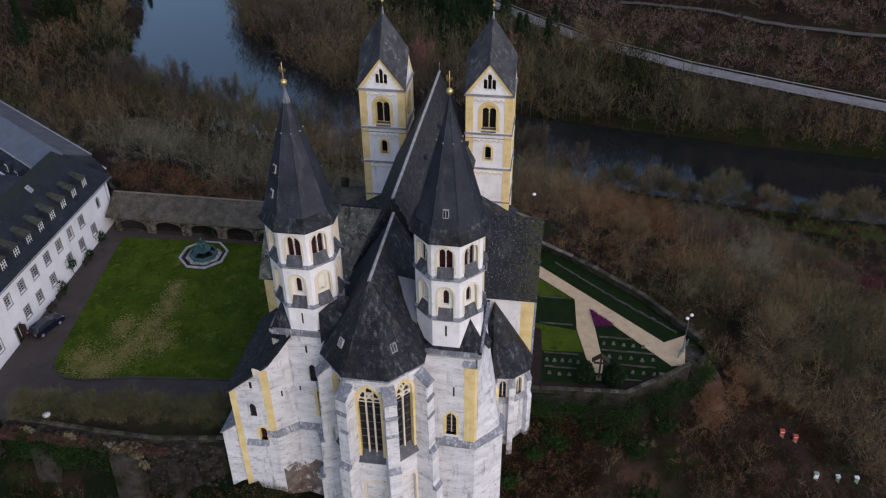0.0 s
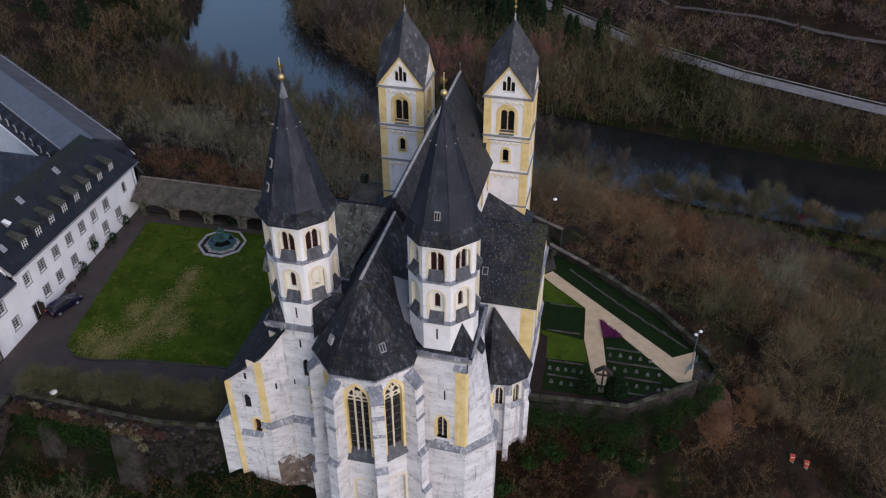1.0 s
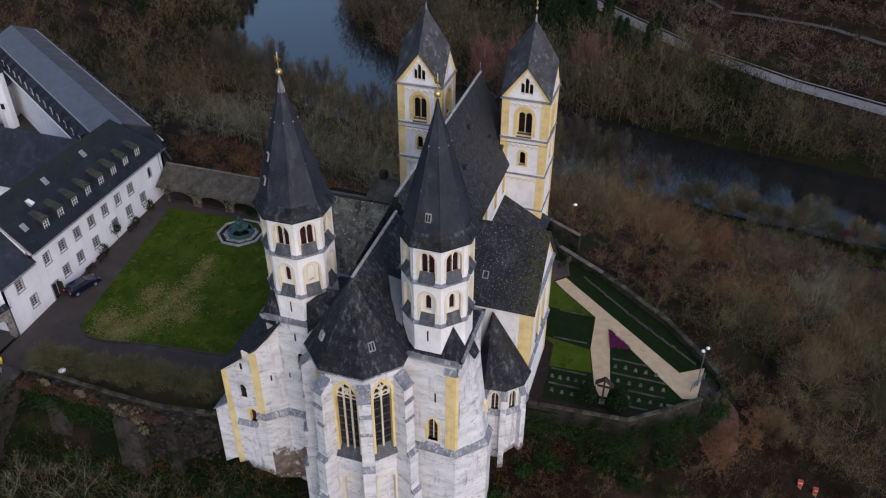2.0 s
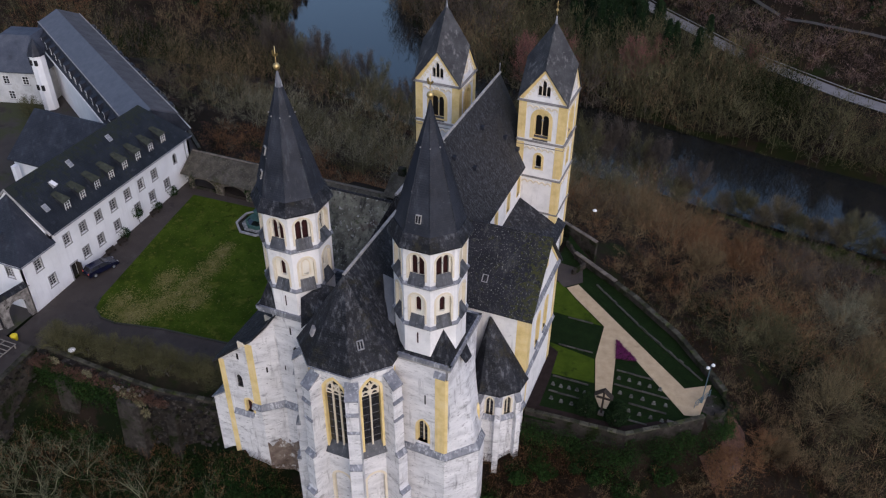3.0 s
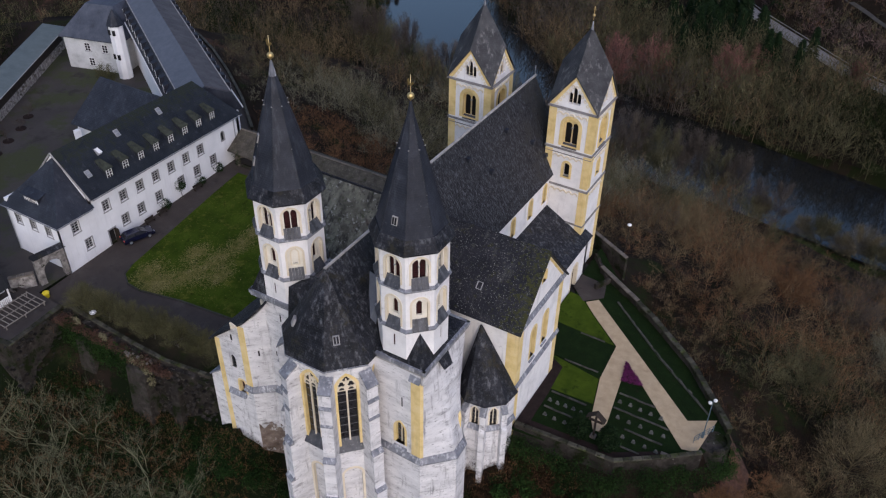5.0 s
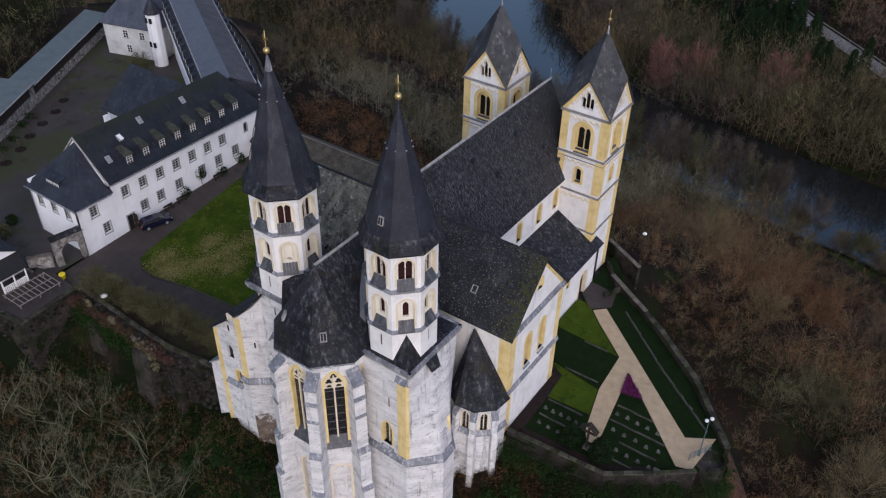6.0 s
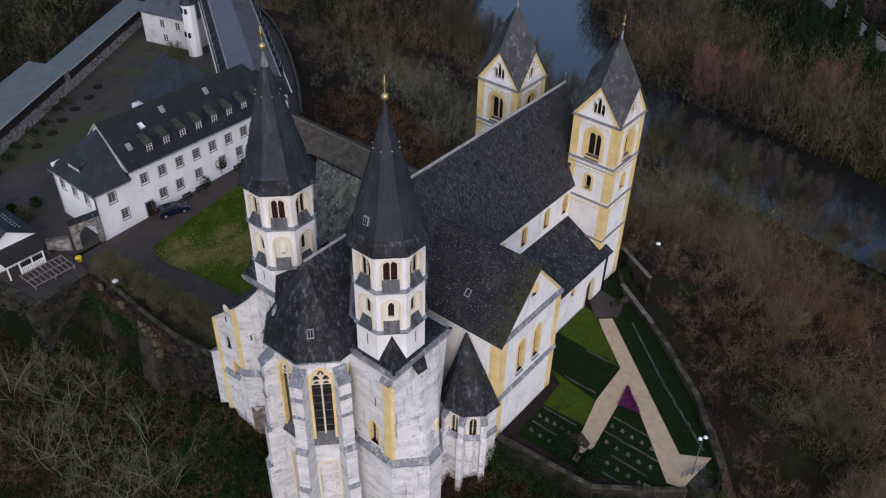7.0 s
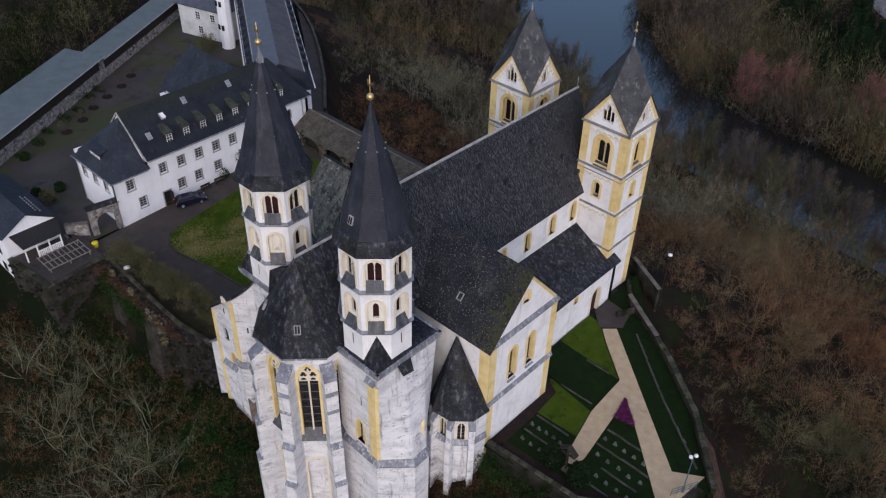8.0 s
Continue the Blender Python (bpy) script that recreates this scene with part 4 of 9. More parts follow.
# -- choir with its five-sided end --
APSE = [(-17.75, 62.0), (-17.75, 52.0), (-15.3, 49.45), (-11.5, 49.45), (-9.05, 52.0), (-9.05, 62.0)]
choir_wall = Shape()
choir_windows = []
for i in range(5):
    F = Face(APSE[i], APSE[i + 1])
    c = F.len / 2 if 0 < i < 4 else (F.len - 1.9 if i == 0 else 1.9)
    w = 2.12 if i == 2 else 1.82 if 0 < i < 4 else 1.6
    panel(choir_wall, F, rect(0, F.len, -16, 13.35), [arch(c, 2.25, w + 0.6, 9.75, "point"), arch(c, -9.0, 1.9, 7.8)], 0.9)
    choir_windows.append((F, c, w))
choir = own("choir", choir_wall, WORN_SHADED, None, "limewashed five-sided choir wall")
for F, c, w in choir_windows:
    opening(F, c, 2.28, w, 9.42, choir, "point", 0.38, 0.5, bars=8, mull=3 if w > 2 else 2, name="choir_window", mw=0.075)
    tr = Shape()
    top = arch(c, 9.55, w, 2.15, "point")
    k = w / 1.85
    du3 = 0.62 if w > 2 else 0.45
    eyes = [trefoil(c, 11.02, 0.37 * k, 90), trefoil(c - 0.45 * k, 10.36, 0.37 * k, 210), trefoil(c + 0.45 * k, 10.36, 0.37 * k, 330), circle(c, 10.52, 0.07 * k, 6)] + [arch(c + du * k, 9.57, 0.50 * k, 0.42, "round", 6) for du in ((-du3, 0, du3) if w > 2 else (-du3, du3))]
    panel(tr, F, top, eyes, 0.14, -0.29)
    own("tracery", tr, CREAM, choir, "cream stone tracery with round eyes")
    own("window_ledge", ramp(Shape(), F, c - w / 2 - 0.25, c + w / 2 + 0.25, 1.9, 3.05, 0.42, -0.5), SILL_SLATE, choir, "sloping dark slate window ledge")
    own("ledge", ramp(Shape(), F, 0.3, F.len - 0.3, 1.75, 2.25, 0.3, 0), LEAD, choir, "grey sloping ledge")
    nb = Shape()
    ring(nb, F, arch(c, -9.0, 2.35, 8.05), arch(c, -9.0, 1.86, 7.78), 0.03, -0.3)
    own("blind_arch", nb, CREAM, choir, "cream stone blind arch")
    own("niche_back", pane(Shape(), F, arch(c, -9.1, 2.0, 8.0), -0.5, 0.1), WORN_SHADED, choir)
    own("plinth", block(Shape(), F, 0.2, F.len - 0.2, -16, -9.0, -0.1, 0.5), WORN_SHADED, choir)
CAP = [(1.52, 10.86), (1.52, 11.0), (0.2, 12.08), (0.2, 11.85)]
BUTTS = [((-17.75, 52.0), (-0.92, -0.38)), ((-15.3, 49.45), (-0.38, -0.92)), ((-11.5, 49.45), (0.38, -0.92)), ((-9.05, 52.0), (0.92, -0.38))]
for (px, py), (nx, ny) in BUTTS:
    n = Vector((nx, ny, 0)).normalized()
    e = Vector((-n.y, n.x, 0))
    o = Vector((px, py, 0)) - n * 0.25
    prof = [(0, -16), (2.3, -16), (2.3, -3.4), (1.9, -2.6), (1.9, 1.9), (1.55, 2.45), (1.38, 11.0), (0.2, 11.95), (0, 11.95)]
    put = lambda d, z, u: o + n * d + e * u + Vector((0, 0, z))
    b = own("buttress", Shape().loft([put(d, z, -0.58) for d, z in prof], [put(d, z, 0.58) for d, z in prof]), WORN_SHADED, choir, "stepped limewashed buttress")
    cap = Shape()
    cap.loft([put(d, z, -0.63) for d, z in CAP], [put(d, z, 0.63) for d, z in CAP])
    for z in (6.7, 9.0):
        pr = [(1.4, z), (1.6, z), (1.6, z + 0.08), (1.4, z + 0.4)]
        cap.loft([put(d, q, -0.6) for d, q in pr], [put(d, q, 0.6) for d, q in pr])
    for z, d0 in ((1.95, 1.97), (-3.3, 2.36)):
        pr = [(d0 - 0.5, z), (d0, z), (d0, z + 0.1), (d0 - 0.5, z + 0.62)]
        cap.loft([put(d, q, -0.62) for d, q in pr], [put(d, q, 0.62) for d, q in pr])
    own("buttress_cap", cap, LEAD, choir, "lead-grey sloping buttress caps")
RZ, RY = 21.4, 52.8
eaves = [(-18.35, 64.2), (-18.35, 51.75), (-15.55, 48.85), (-11.25, 48.85), (-8.45, 51.75), (-8.45, 64.2)]
lift = lambda p, k, z: (p[0] + (AX - p[0]) * k, p[1] + (RY - p[1]) * k if p[1] < RY else p[1], z)
for i in range(5):
    cr = Shape()
    a, b = eaves[i], eaves[i + 1]
    mid = [lift(a, 0.16, 14.55), lift(b, 0.16, 14.55)]
    if i in (0, 4):
        far = 64.2
        ta, tb = ((AX, far, RZ), (AX, RY, RZ)) if i == 0 else ((AX, RY, RZ), (AX, far, RZ))
        mid = [(p[0] + (AX - p[0]) * 0.16, p[1] if p[1] > 60 else lift(p, 0.16, 0)[1], 14.55) for p in (a, b)]
        cr.slab([(*a, 13.3), (*b, 13.3), mid[1], mid[0]], 0.16)
        cr.slab([mid[0], mid[1], tb, ta], 0.16)
    else:
        cr.slab([(*a, 13.3), (*b, 13.3), mid[1], mid[0]], 0.16)
        cr.slab([mid[0], mid[1], (AX, RY, RZ)], 0.16)
    own("choir_roof", cr, OLD_SLATE, choir, "steep weathered slate choir roof")
own("valley_roof", Shape().slab([(-11.7, 57.0, 19.0), (-9.75, 56.6, 18.9), (-9.65, 54.6, 15.0), (-10.15, 54.2, 15.6)], 0.1), BLUE_LEAD, choir, "blue-grey lead valley roof")
own("saddle_roof", Shape().slab([(-18.6, 53.55, 16.6), (-17.15, 55.15, 17.5), (-16.6, 53.5, 15.6), (-18.5, 52.9, 13.4)], 0.15).slab([(-17.15, 55.15, 17.5), (-16.0, 55.6, 17.2), (-16.6, 53.5, 15.6)], 0.15), OLD_SLATE, choir, "slate slope between choir and tower")
own("ridge_cap", Shape().rod((AX, RY, RZ + 0.02), (AX, 63.9, RZ + 0.02), 0.15, 6), MORTAR, choir, "whitish mortar ridge")
own("gutter", Shape().rod((eaves[1][0], eaves[1][1], 13.2), (eaves[2][0], eaves[2][1], 13.2), 0.07).rod((eaves[2][0], eaves[2][1], 13.2), (eaves[3][0], eaves[3][1], 13.2), 0.07).rod((eaves[3][0], eaves[3][1], 13.2), (eaves[4][0], eaves[4][1], 13.2), 0.07), LEAD, choir)
sk = Shape()
for x, y, z, nx, ny in ((-11.05, 50.72, 15.75, 0.72, -0.7), (-15.9, 50.85, 15.65, -0.72, -0.7)):
    n = Vector((nx, ny, 0.42)).normalized()
    e = Vector((-n.y, n.x, 0)).normalized()
    up = n.cross(e)
    o = Vector((x, y, z))
    for q0, q1, r0, r1 in ((-0.3, 0.3, -0.45, -0.38), (-0.3, 0.3, 0.38, 0.45), (-0.3, -0.23, -0.45, 0.45), (0.23, 0.3, -0.45, 0.45), (-0.03, 0.03, -0.45, 0.45)):
        sk.loft(*[[o + e * u + up * v + n * d for u, v in ((q0, r0), (q1, r0), (q1, r1), (q0, r1))] for d in (-0.1, 0.12)])
own("roof_light", sk, GREY_STONE, choir, "small pale-framed roof light")

# -- the two octagonal towers on their square feet --
east_tower(-6.71, 56.42, (4,), [(-90 + 45 * 0, 27.9)])
east_tower(-20.2, 56.42, (6, 0), [(-135, 30.4), (-135, 28.2)])


def foot(cx, x0, x1, y0, y1, parent, sx, up=0.0):
    s = Shape().box(x0, x1, y0, y1, 12.9 + up, 13.25 + up)
    own("cornice", s, LEAD if up else MORTAR, parent, "grey cornice" if up else "pale grey cornice")
    top = [(x0, y0), (x1, y0), (x1, y1), (x0, y1)]
    r = Shape().loft([(x, y, 13.25 + up) for x, y in top], [(x, y, 13.5 + up) for x, y in top], [(cx + (x - cx) * 0.86, 56.42 + (y - 56.42) * 0.86, 13.78 + up) for x, y in top])
    own("foot_roof", r, OLD_SLATE, parent, "low slate roof round the tower's foot")
    for (xa, ya), (xb, yb) in zip(top, top[1:] + top[:1]):
        E = Face((xa, ya), (xb, yb))
        own("eaves_lead", block(Shape(), E, -0.08, E.len + 0.08, 13.2 + up, 13.62 + up, -0.22, 0.09), LEAD, parent, "grey lead-covered eaves edge")
    c = (x1 - 0.1 if sx > 0 else x0 + 0.1, y0 + 0.1)
    broach(c, ((-4.0 * sx, 0), (0, 4.0)), 13.55 + up, (cx + sx * 2.12, 54.3, 16.9 + up * 0.5), parent)


# north foot: a broken-sided body that thickens below the cornice
NB = [(-9.2, 53.4), (-3.95, 53.25), (-1.5, 55.7), (-1.6, 57.6), (-3.4, 59.4), (-9.2, 59.4)]
nb = Shape()
for i in range(4):
    F = Face(NB[i], NB[i + 1])
    holes = []
    if i == 0:
        holes = [hole_of(2.95, 2.45, 1.05, 3.0, "point", 0.26), rect(3.12, 3.30, 7.7, 9.0)]
    if i == 3:
        holes = [hole_of(1.3, 2.3, 0.7, 2.6, "round", 0.2)]
    if i == 0:
        panel(nb, F, rect(0, F.len, 1.0, 12.9), holes, 0.9)
low = [Vector((*p, 1.0)) for p in NB[1:5]]
high = [Vector(p) for p in ((-3.75, 53.38, 12.95), (-3.55, 56.4, 12.95), (-3.55, 59.0, 12.95), (-3.6, 60.8, 12.95))]
grid, n_z = [], 12
for j in range(n_z + 1):
    for i in range(25):
        k, f = min(int(i / 8), 2), i / 8 - min(int(i / 8), 2)
        grid.append(low[k].lerp(low[k + 1], f).lerp(high[k].lerp(high[k + 1], f), j / n_z))
skin = Shape().add(grid, [(j * 25 + i, j * 25 + i + 1, (j + 1) * 25 + i + 1, (j + 1) * 25 + i) for j in range(n_z) for i in range(24)])
nbody = own("tower_foot", nb, WORN_SHADED, None, "limewashed broken-sided tower foot")
own("battered_wall", skin, WORN_SHADED, nbody, "limewashed twisting outer wall", True)
F = Face(NB[0], NB[1])
slit(F, 3.12, 3.30, 7.7, 9.0, nbody)
opening(F, 2.95, 2.45, 1.05, 3.0, nbody, "point", 0.26, 0.5, bars=4, mull=2)
own("window_ledge", ramp(Shape(), F, 2.2, 3.7, 1.75, 2.5, 0.3, -0.45), LEAD, nbody)
pilaster(F, F.len - 1.0, F.len + 0.03, 1.7, 12.1, nbody)
F2 = Face(NB[1], NB[2])
pilaster(F2, 0.0, 0.3, 1.7, 11.6, nbody)
own("strip_cap", ramp(Shape(), F, F.len - 1.05, F.len + 0.1, 12.05, 12.6, 0.35, 0), LEAD, nbody)
F4 = Face((-1.62, 57.2), (-3.2, 58.9))
opening(F4, 1.0, 2.3, 0.7, 2.6, nbody, "round", 0.2, 0.25)
own("wall_roof", Shape().slab([(-3.5, 55.6, 13.3), (-2.85, 55.8, 12.1), (-2.75, 57.0, 12.0), (-3.4, 57.2, 13.2)], 0.14), OLD_SLATE, nbody, "small slate slab roof")
grow = lambda poly, k, c=(-6, 57): [(c[0] + (x - c[0]) * k, c[1] + (y - c[1]) * k) for x, y in poly]
NP = grow(NB, 1.06)
own("plinth", Shape().prism(NP, -16, 1.0), WORN_SHADED, nbody, "limewashed battered plinth")
own("plinth_ledge", Shape().loft([(*p, 0.95) for p in grow(NB, 1.09)], [(*p, 1.1) for p in grow(NB, 1.09)], [(*p, 1.7) for p in grow(NB, 0.995)]), LEAD, nbody, "grey sloping ledge")
foot(-6.71, -9.9, -3.45, 53.2, 61.2, nbody, 1)

# south foot with its side chapel
SB = [(-28.3, 51.95), (-24.1, 52.15), (-22.2, 53.7), (-17.3, 53.7), (-17.3, 62.5), (-28.3, 62.5)]
sb = Shape()
F = Face(SB[0], SB[1])
L = F.len
panel(sb, F, [(0, -0.6), (L, -0.6), (L, 10.45), (L - 1.4, 9.4), (0, 6.95)], [hole_of(2.1, 3.5, 0.7, 1.75, "point", 0.12), hole_of(2.75, -0.1, 0.75, 1.9, "round", 0.24), rect(2.15, 2.45, 7.3, 8.2)], 0.9)
F2 = Face(SB[1], SB[2])
panel(sb, F2, [(0, 1.0), (F2.len, 1.0), (F2.len, 12.6), (F2.len * 0.6, 11.45), (0, 10.3)], [rect(1.06, 1.24, 5.8, 6.6)], 0.25)
F3 = Face(SB[2], SB[3])
panel(sb, F3, rect(0, F3.len, 0.8, 13.7), [hole_of(2.2, 7.6, 0.75, 2.2, "point", 0.12), hole_of(2.85, 2.6, 1.0, 3.9, "round", 0.3), rect(1.72, 1.93, 11.2, 12.2), rect(0.56, 0.74, 6.0, 6.7)], 0.9)
F6 = Face(SB[5], SB[0])
panel(sb, F6, rect(0, F6.len, -9, 6.9), [], 0.9)
sbody = own("side_chapel", sb, WORN_SHADED, None, "limewashed side chapel wall with ochre corners")
slit(F, 2.15, 2.45, 7.3, 8.2, sbody)
slit(F2, 1.06, 1.24, 5.8, 6.6, sbody)
slit(F3, 1.72, 1.93, 11.2, 12.2, sbody)
slit(F3, 0.56, 0.74, 6.0, 6.7, sbody)
opening(F, 2.1, 3.5, 0.7, 1.75, sbody, "point", 0.1, 0.22, band_mat=WORN_SHADED)
opening(F, 2.75, -0.1, 0.75, 1.9, sbody, "round", 0.24, 0.5, fill=OXBLOOD)
opening(F3, 2.2, 7.6, 0.75, 2.2, sbody, "point", 0.1, 0.22, band_mat=WORN_SHADED)
opening(F3, 2.85, 2.6, 1.0, 3.9, sbody, "round", 0.3, 0.5)
pilaster(F, 0, 0.85, -8.2, 6.9, sbody)
pilaster(F6, F6.len - 0.75, F6.len + 0.03, -8.2, 6.7, sbody)
pilaster(F, L - 0.8, L + 0.02, 1.0, 9.85, sbody)
own("plinth", Shape().prism([(-28.3, 51.953), (-24.05, 52.0), (-22.05, 53.5), (-17, 53.5), (-17, 62.5), (-28.3, 62.5)], -16, -0.42), WORN_SHADED, sbody, "peeling limewash on the rough plinth")
own("plinth", Shape().prism([(-24.9, 52.12), (-24.05, 52.0), (-22.05, 53.5), (-17, 53.5), (-17, 58), (-24.9, 58)], -0.42, 0.9), WORN_SHADED, sbody, "stained upper step of the plinth")
peel = Shape()
rp = random.Random(3)
for F0, u0, u1 in ((F, 0.9, L), (F2, 0.0, F2.len), (F3, 0.0, 3.2)):
    n = 12
    hs = [(-6.2 if F0 is F else -4.4) + 0.45 * math.sin(i * 0.8 + u1) + rp.uniform(-0.25, 0.25) for i in range(n + 1)]
    line = [(u0 + (u1 - u0) * i / n, hs[i]) for i in range(n + 1)]
    panel(peel, F0, [(u0, -13), (u1, -13)] + line[::-1], [], 0.35, 0.012 if F0 is F else 0.3)
own("bare_base", peel, PEELED, sbody, "bare brown rubble where the limewash has peeled")
led = Shape()
ramp(led, F2, -0.1, F2.len, 0.9, 1.5, 0.42, 0)
ramp(led, F3, 0, F3.len, 0.9, 1.5, 0.42, 0)
ramp(led, F, L - 1.0, L + 0.1, 0.9, 1.5, 0.4, 0)
ramp(led, F, 0.9, L - 1.0, -0.5, 0.0, 0.4, 0)
own("plinth_ledge", led, LEAD, sbody, "grey sloping ledge")
prof = [(-28.75, 6.62), (-25.5, 9.4), (-23.8, 10.75), (-22.6, 12.2), (-21.6, 13.6)]
sr = Shape()
front = [51.5, 51.62, 51.9, 52.85, 53.3]
for (xa, za), (xb, zb), ya, yb in zip(prof, prof[1:], front, front[1:]):
    sr.loft(*[[(xa, ya, za + d), (xb, yb, zb + d), (xb, 63.2, zb + d), (xa, 63.2, za + d)] for d in (-0.1, 0.16)])
own("chapel_roof", sr, OLD_SLATE, sbody, "weathered slate lean-to roof")
for y, x, z in ((51.62, -25.3, 9.62), (55.2, -24.3, 10.5)):
    own("pent_dormer", Shape().loft(*[[(x, q, z - 0.1), (x + 0.8, q, z + 0.5), (x - 0.05, q, z + 0.75)] for q in (y, y + 0.2)]), CREAM, sbody, "small cream gablet on the roof's edge")
own("corner_block", Shape().loft([(-30.3, 52.1, -14), (-28.2, 52.15, -14), (-28.2, 55.5, -14), (-30.4, 55.5, -14)], [(-30.1, 52.1, 0.5), (-28.2, 52.15, 1.9), (-28.2, 55.5, 1.9), (-30.0, 55.5, 0.5)]), WORN_SHADED, sbody, "limewashed corner buttress")
own("corner_block_cap", Shape().slab([(-30.3, 51.95, 0.5), (-28.3, 52.0, 2.05), (-28.25, 55.6, 2.05), (-30.2, 55.6, 0.5)], 0.14), LEAD, sbody)
foot(-20.2, -23.5, -17.0, 53.3, 61.2, sbody, -1, 0.8)

# -- crossing, nave and aisles --
nave_wall = Shape()
FN = Face((-8.6, 73.6), (-8.6, 94.0))
FS = Face((-18.2, 94.0), (-18.2, 73.6))
for F in (FN, FS):
    holes = [hole_of(u, 9.35, 0.85, 2.5, "round", 0.26) for u in ((3.0, 7.3, 11.9, 15.9) if F is FN else (4.5, 8.5, 13.1, 17.4))]
    panel(nave_wall, F, rect(0, F.len, -1, 13.2), holes, 0.8)
panel(nave_wall, Face((-8.6, 94.0), (-18.2, 94.0)), [(0, -1), (9.6, -1), (9.6, 13.2), (4.8, 22.9), (0, 13.2)], [], 0.7)
nave = own("nave", nave_wall, PLASTER, None, "white limewashed clerestory wall")
for u in (3.0, 7.3, 11.9, 15.9):
    opening(FN, u, 9.35, 0.85, 2.5, nave, "round", 0.26, 0.45, fill=OCHRE if u < 5 else None)
for u in (4.5, 8.5, 13.1, 17.4):
    opening(FS, u, 9.35, 0.85, 2.5, nave, "round", 0.26, 0.45)
nr = Shape()
for s in (1, -1):
    ex = AX + 5.25 * s
    nr.slab([(ex, 63.9, 12.95), (ex, 94.5, 12.95), (AX, 94.5, 23.2), (AX, 63.9, 23.2)], 0.18)
own("nave_roof", nr, NAVE_SLATE, nave, "steep weathered slate nave roof")
own("ridge_cap", Shape().rod((AX, 63.8, 23.22), (AX, 94.6, 23.22), 0.16, 6), MORTAR, nave, "whitish mortar ridge")
own("ridge_spike", Shape().rod((AX, 94.4, 23.2), (AX, 94.4, 24.5), 0.05, 5), LEAD, nave)
own("end_gable", Shape().loft(*[[(AX - 4.9, y, 13.4), (AX + 4.9, y, 13.4), (AX, y, 23.05)] for y in (64.05, 64.4)]), OLD_SLATE, nave, "slate-hung gable over the choir")
vent = Shape()
for y, z in ((79.0, 18.4), (84.5, 20.6), (88.6, 17.6), (76.0, 21.0), (90.2, 15.4)):
    x = AX + 5.25 * (23.2 - z) / 10.25
    vent.box(x - 0.1, x + 0.35, y - 0.25, y + 0.25, z - 0.1, z + 0.35)
own("roof_hatch", vent, SLATE, nave, "small slate roof hatch")
for s in (1, -1):
    ox = AX + 10.4 * s
    F = Face((ox, 73.6), (ox, 91.9)) if s > 0 else Face((ox, 91.9), (ox, 73.6))
    aw = Shape()
    doors = [(6.0, 3.1), (10.2, 3.1)] if s > 0 else [(5.0, 3.1), (11.0, 3.1)]
    holes = [hole_of(u, z, 0.6, 0.95, "round", 0.16) for u, z in doors] + ([arch(14.6, -1.2, 1.7, 3.9), hole_of(1.1, 0.6, 0.9, 3.1, "round", 0.25)] if s > 0 else [])
    panel(aw, F, rect(0, F.len, -4, 5.2), holes, 0.8)
    panel(aw, Face((ox, 91.9), (AX + 4.9 * s, 91.9)) if s > 0 else Face((AX + 4.9 * s, 91.9), (ox, 91.9)), [(0, -3), (5.4, -3), (5.4, 8.3), (0, 5.2)] if s > 0 else [(0, -3), (5.4, -3), (5.4, 5.2), (0, 8.3)], [], 0.6)
    aisle = own("aisle", aw, PLASTER, None, "white limewashed aisle wall")
    for u, z in doors:
        opening(F, u, z, 0.6, 0.95, aisle, "round", 0.16, 0.4)
    if s > 0:
        opening(F, 1.1, 0.6, 0.9, 3.1, aisle, "round", 0.25, 0.5)
        dr = Shape()
        ring(dr, F, arch(14.6, -1.2, 2.3, 4.2), arch(14.6, -1.2, 1.68, 3.89), 0.04, -0.5)
        own("door_surround", dr, CREAM, aisle, "cream stone door arch")
        door = own("door", pane(Shape(), F, arch(14.6, -1.2, 1.75, 3.95), -0.42, 0.08), OXBLOOD, aisle, "oxblood wooden door")
    ar = Shape().slab([(ox + 0.45 * s, 73.2, 4.95), (ox + 0.45 * s, 92.2, 4.95), (AX + 4.75 * s, 92.2, 8.45), (AX + 4.75 * s, 73.2, 8.45)], 0.16)
    own("aisle_roof", ar, OLD_SLATE, aisle, "weathered slate lean-to roof")

# -- transept --
TX0, TX1, TY0, TY1, TC = -27.7, 0.9, 63.35, 73.55, 68.45
tw = Shape()
FE = Face((TX0, TY0), (TX1, TY0))
FN = Face((TX1, TY0), (TX1, TY1))
FW = Face((TX1, TY1), (TX0, TY1))
FS = Face((TX0, TY1), (TX0, TY0))
W = FN.len
gable = [(0, -5), (W, -5), (W, 13.0), (W / 2, 18.75), (0, 13.0)]
lancets = [(3.55, 6.55), (6.35, 6.55)]
gholes = [hole_of(u, z, 1.0, 4.0, "round", 0.3) for u, z in lancets] + [hole_of(4.85, 15.5, 0.8, 1.3, "round", 0.2)]
panel(tw, FN, gable, gholes, 0.9)
panel(tw, FS, gable, [hole_of(u, z, 1.0, 4.0, "round", 0.3) for u, z in ((3.85, 6.55), (6.65, 6.55))], 0.9)
panel(tw, FE, rect(0, FE.len, -5, 13.0), [], 0.9)
panel(tw, FW, rect(0, FW.len, -5, 13.0), [], 0.9)
trans = own("transept", tw, PLASTER, None, "white limewashed transept with ochre corners")
for u, z in lancets:
    opening(FN, u, z, 1.0, 4.0, trans, "round", 0.3, 0.55)
    own("window_ledge", ramp(Shape(), FN, u - 0.6, u + 0.6, z - 0.35, z + 0.15, 0.16, -0.4), LEAD, trans)
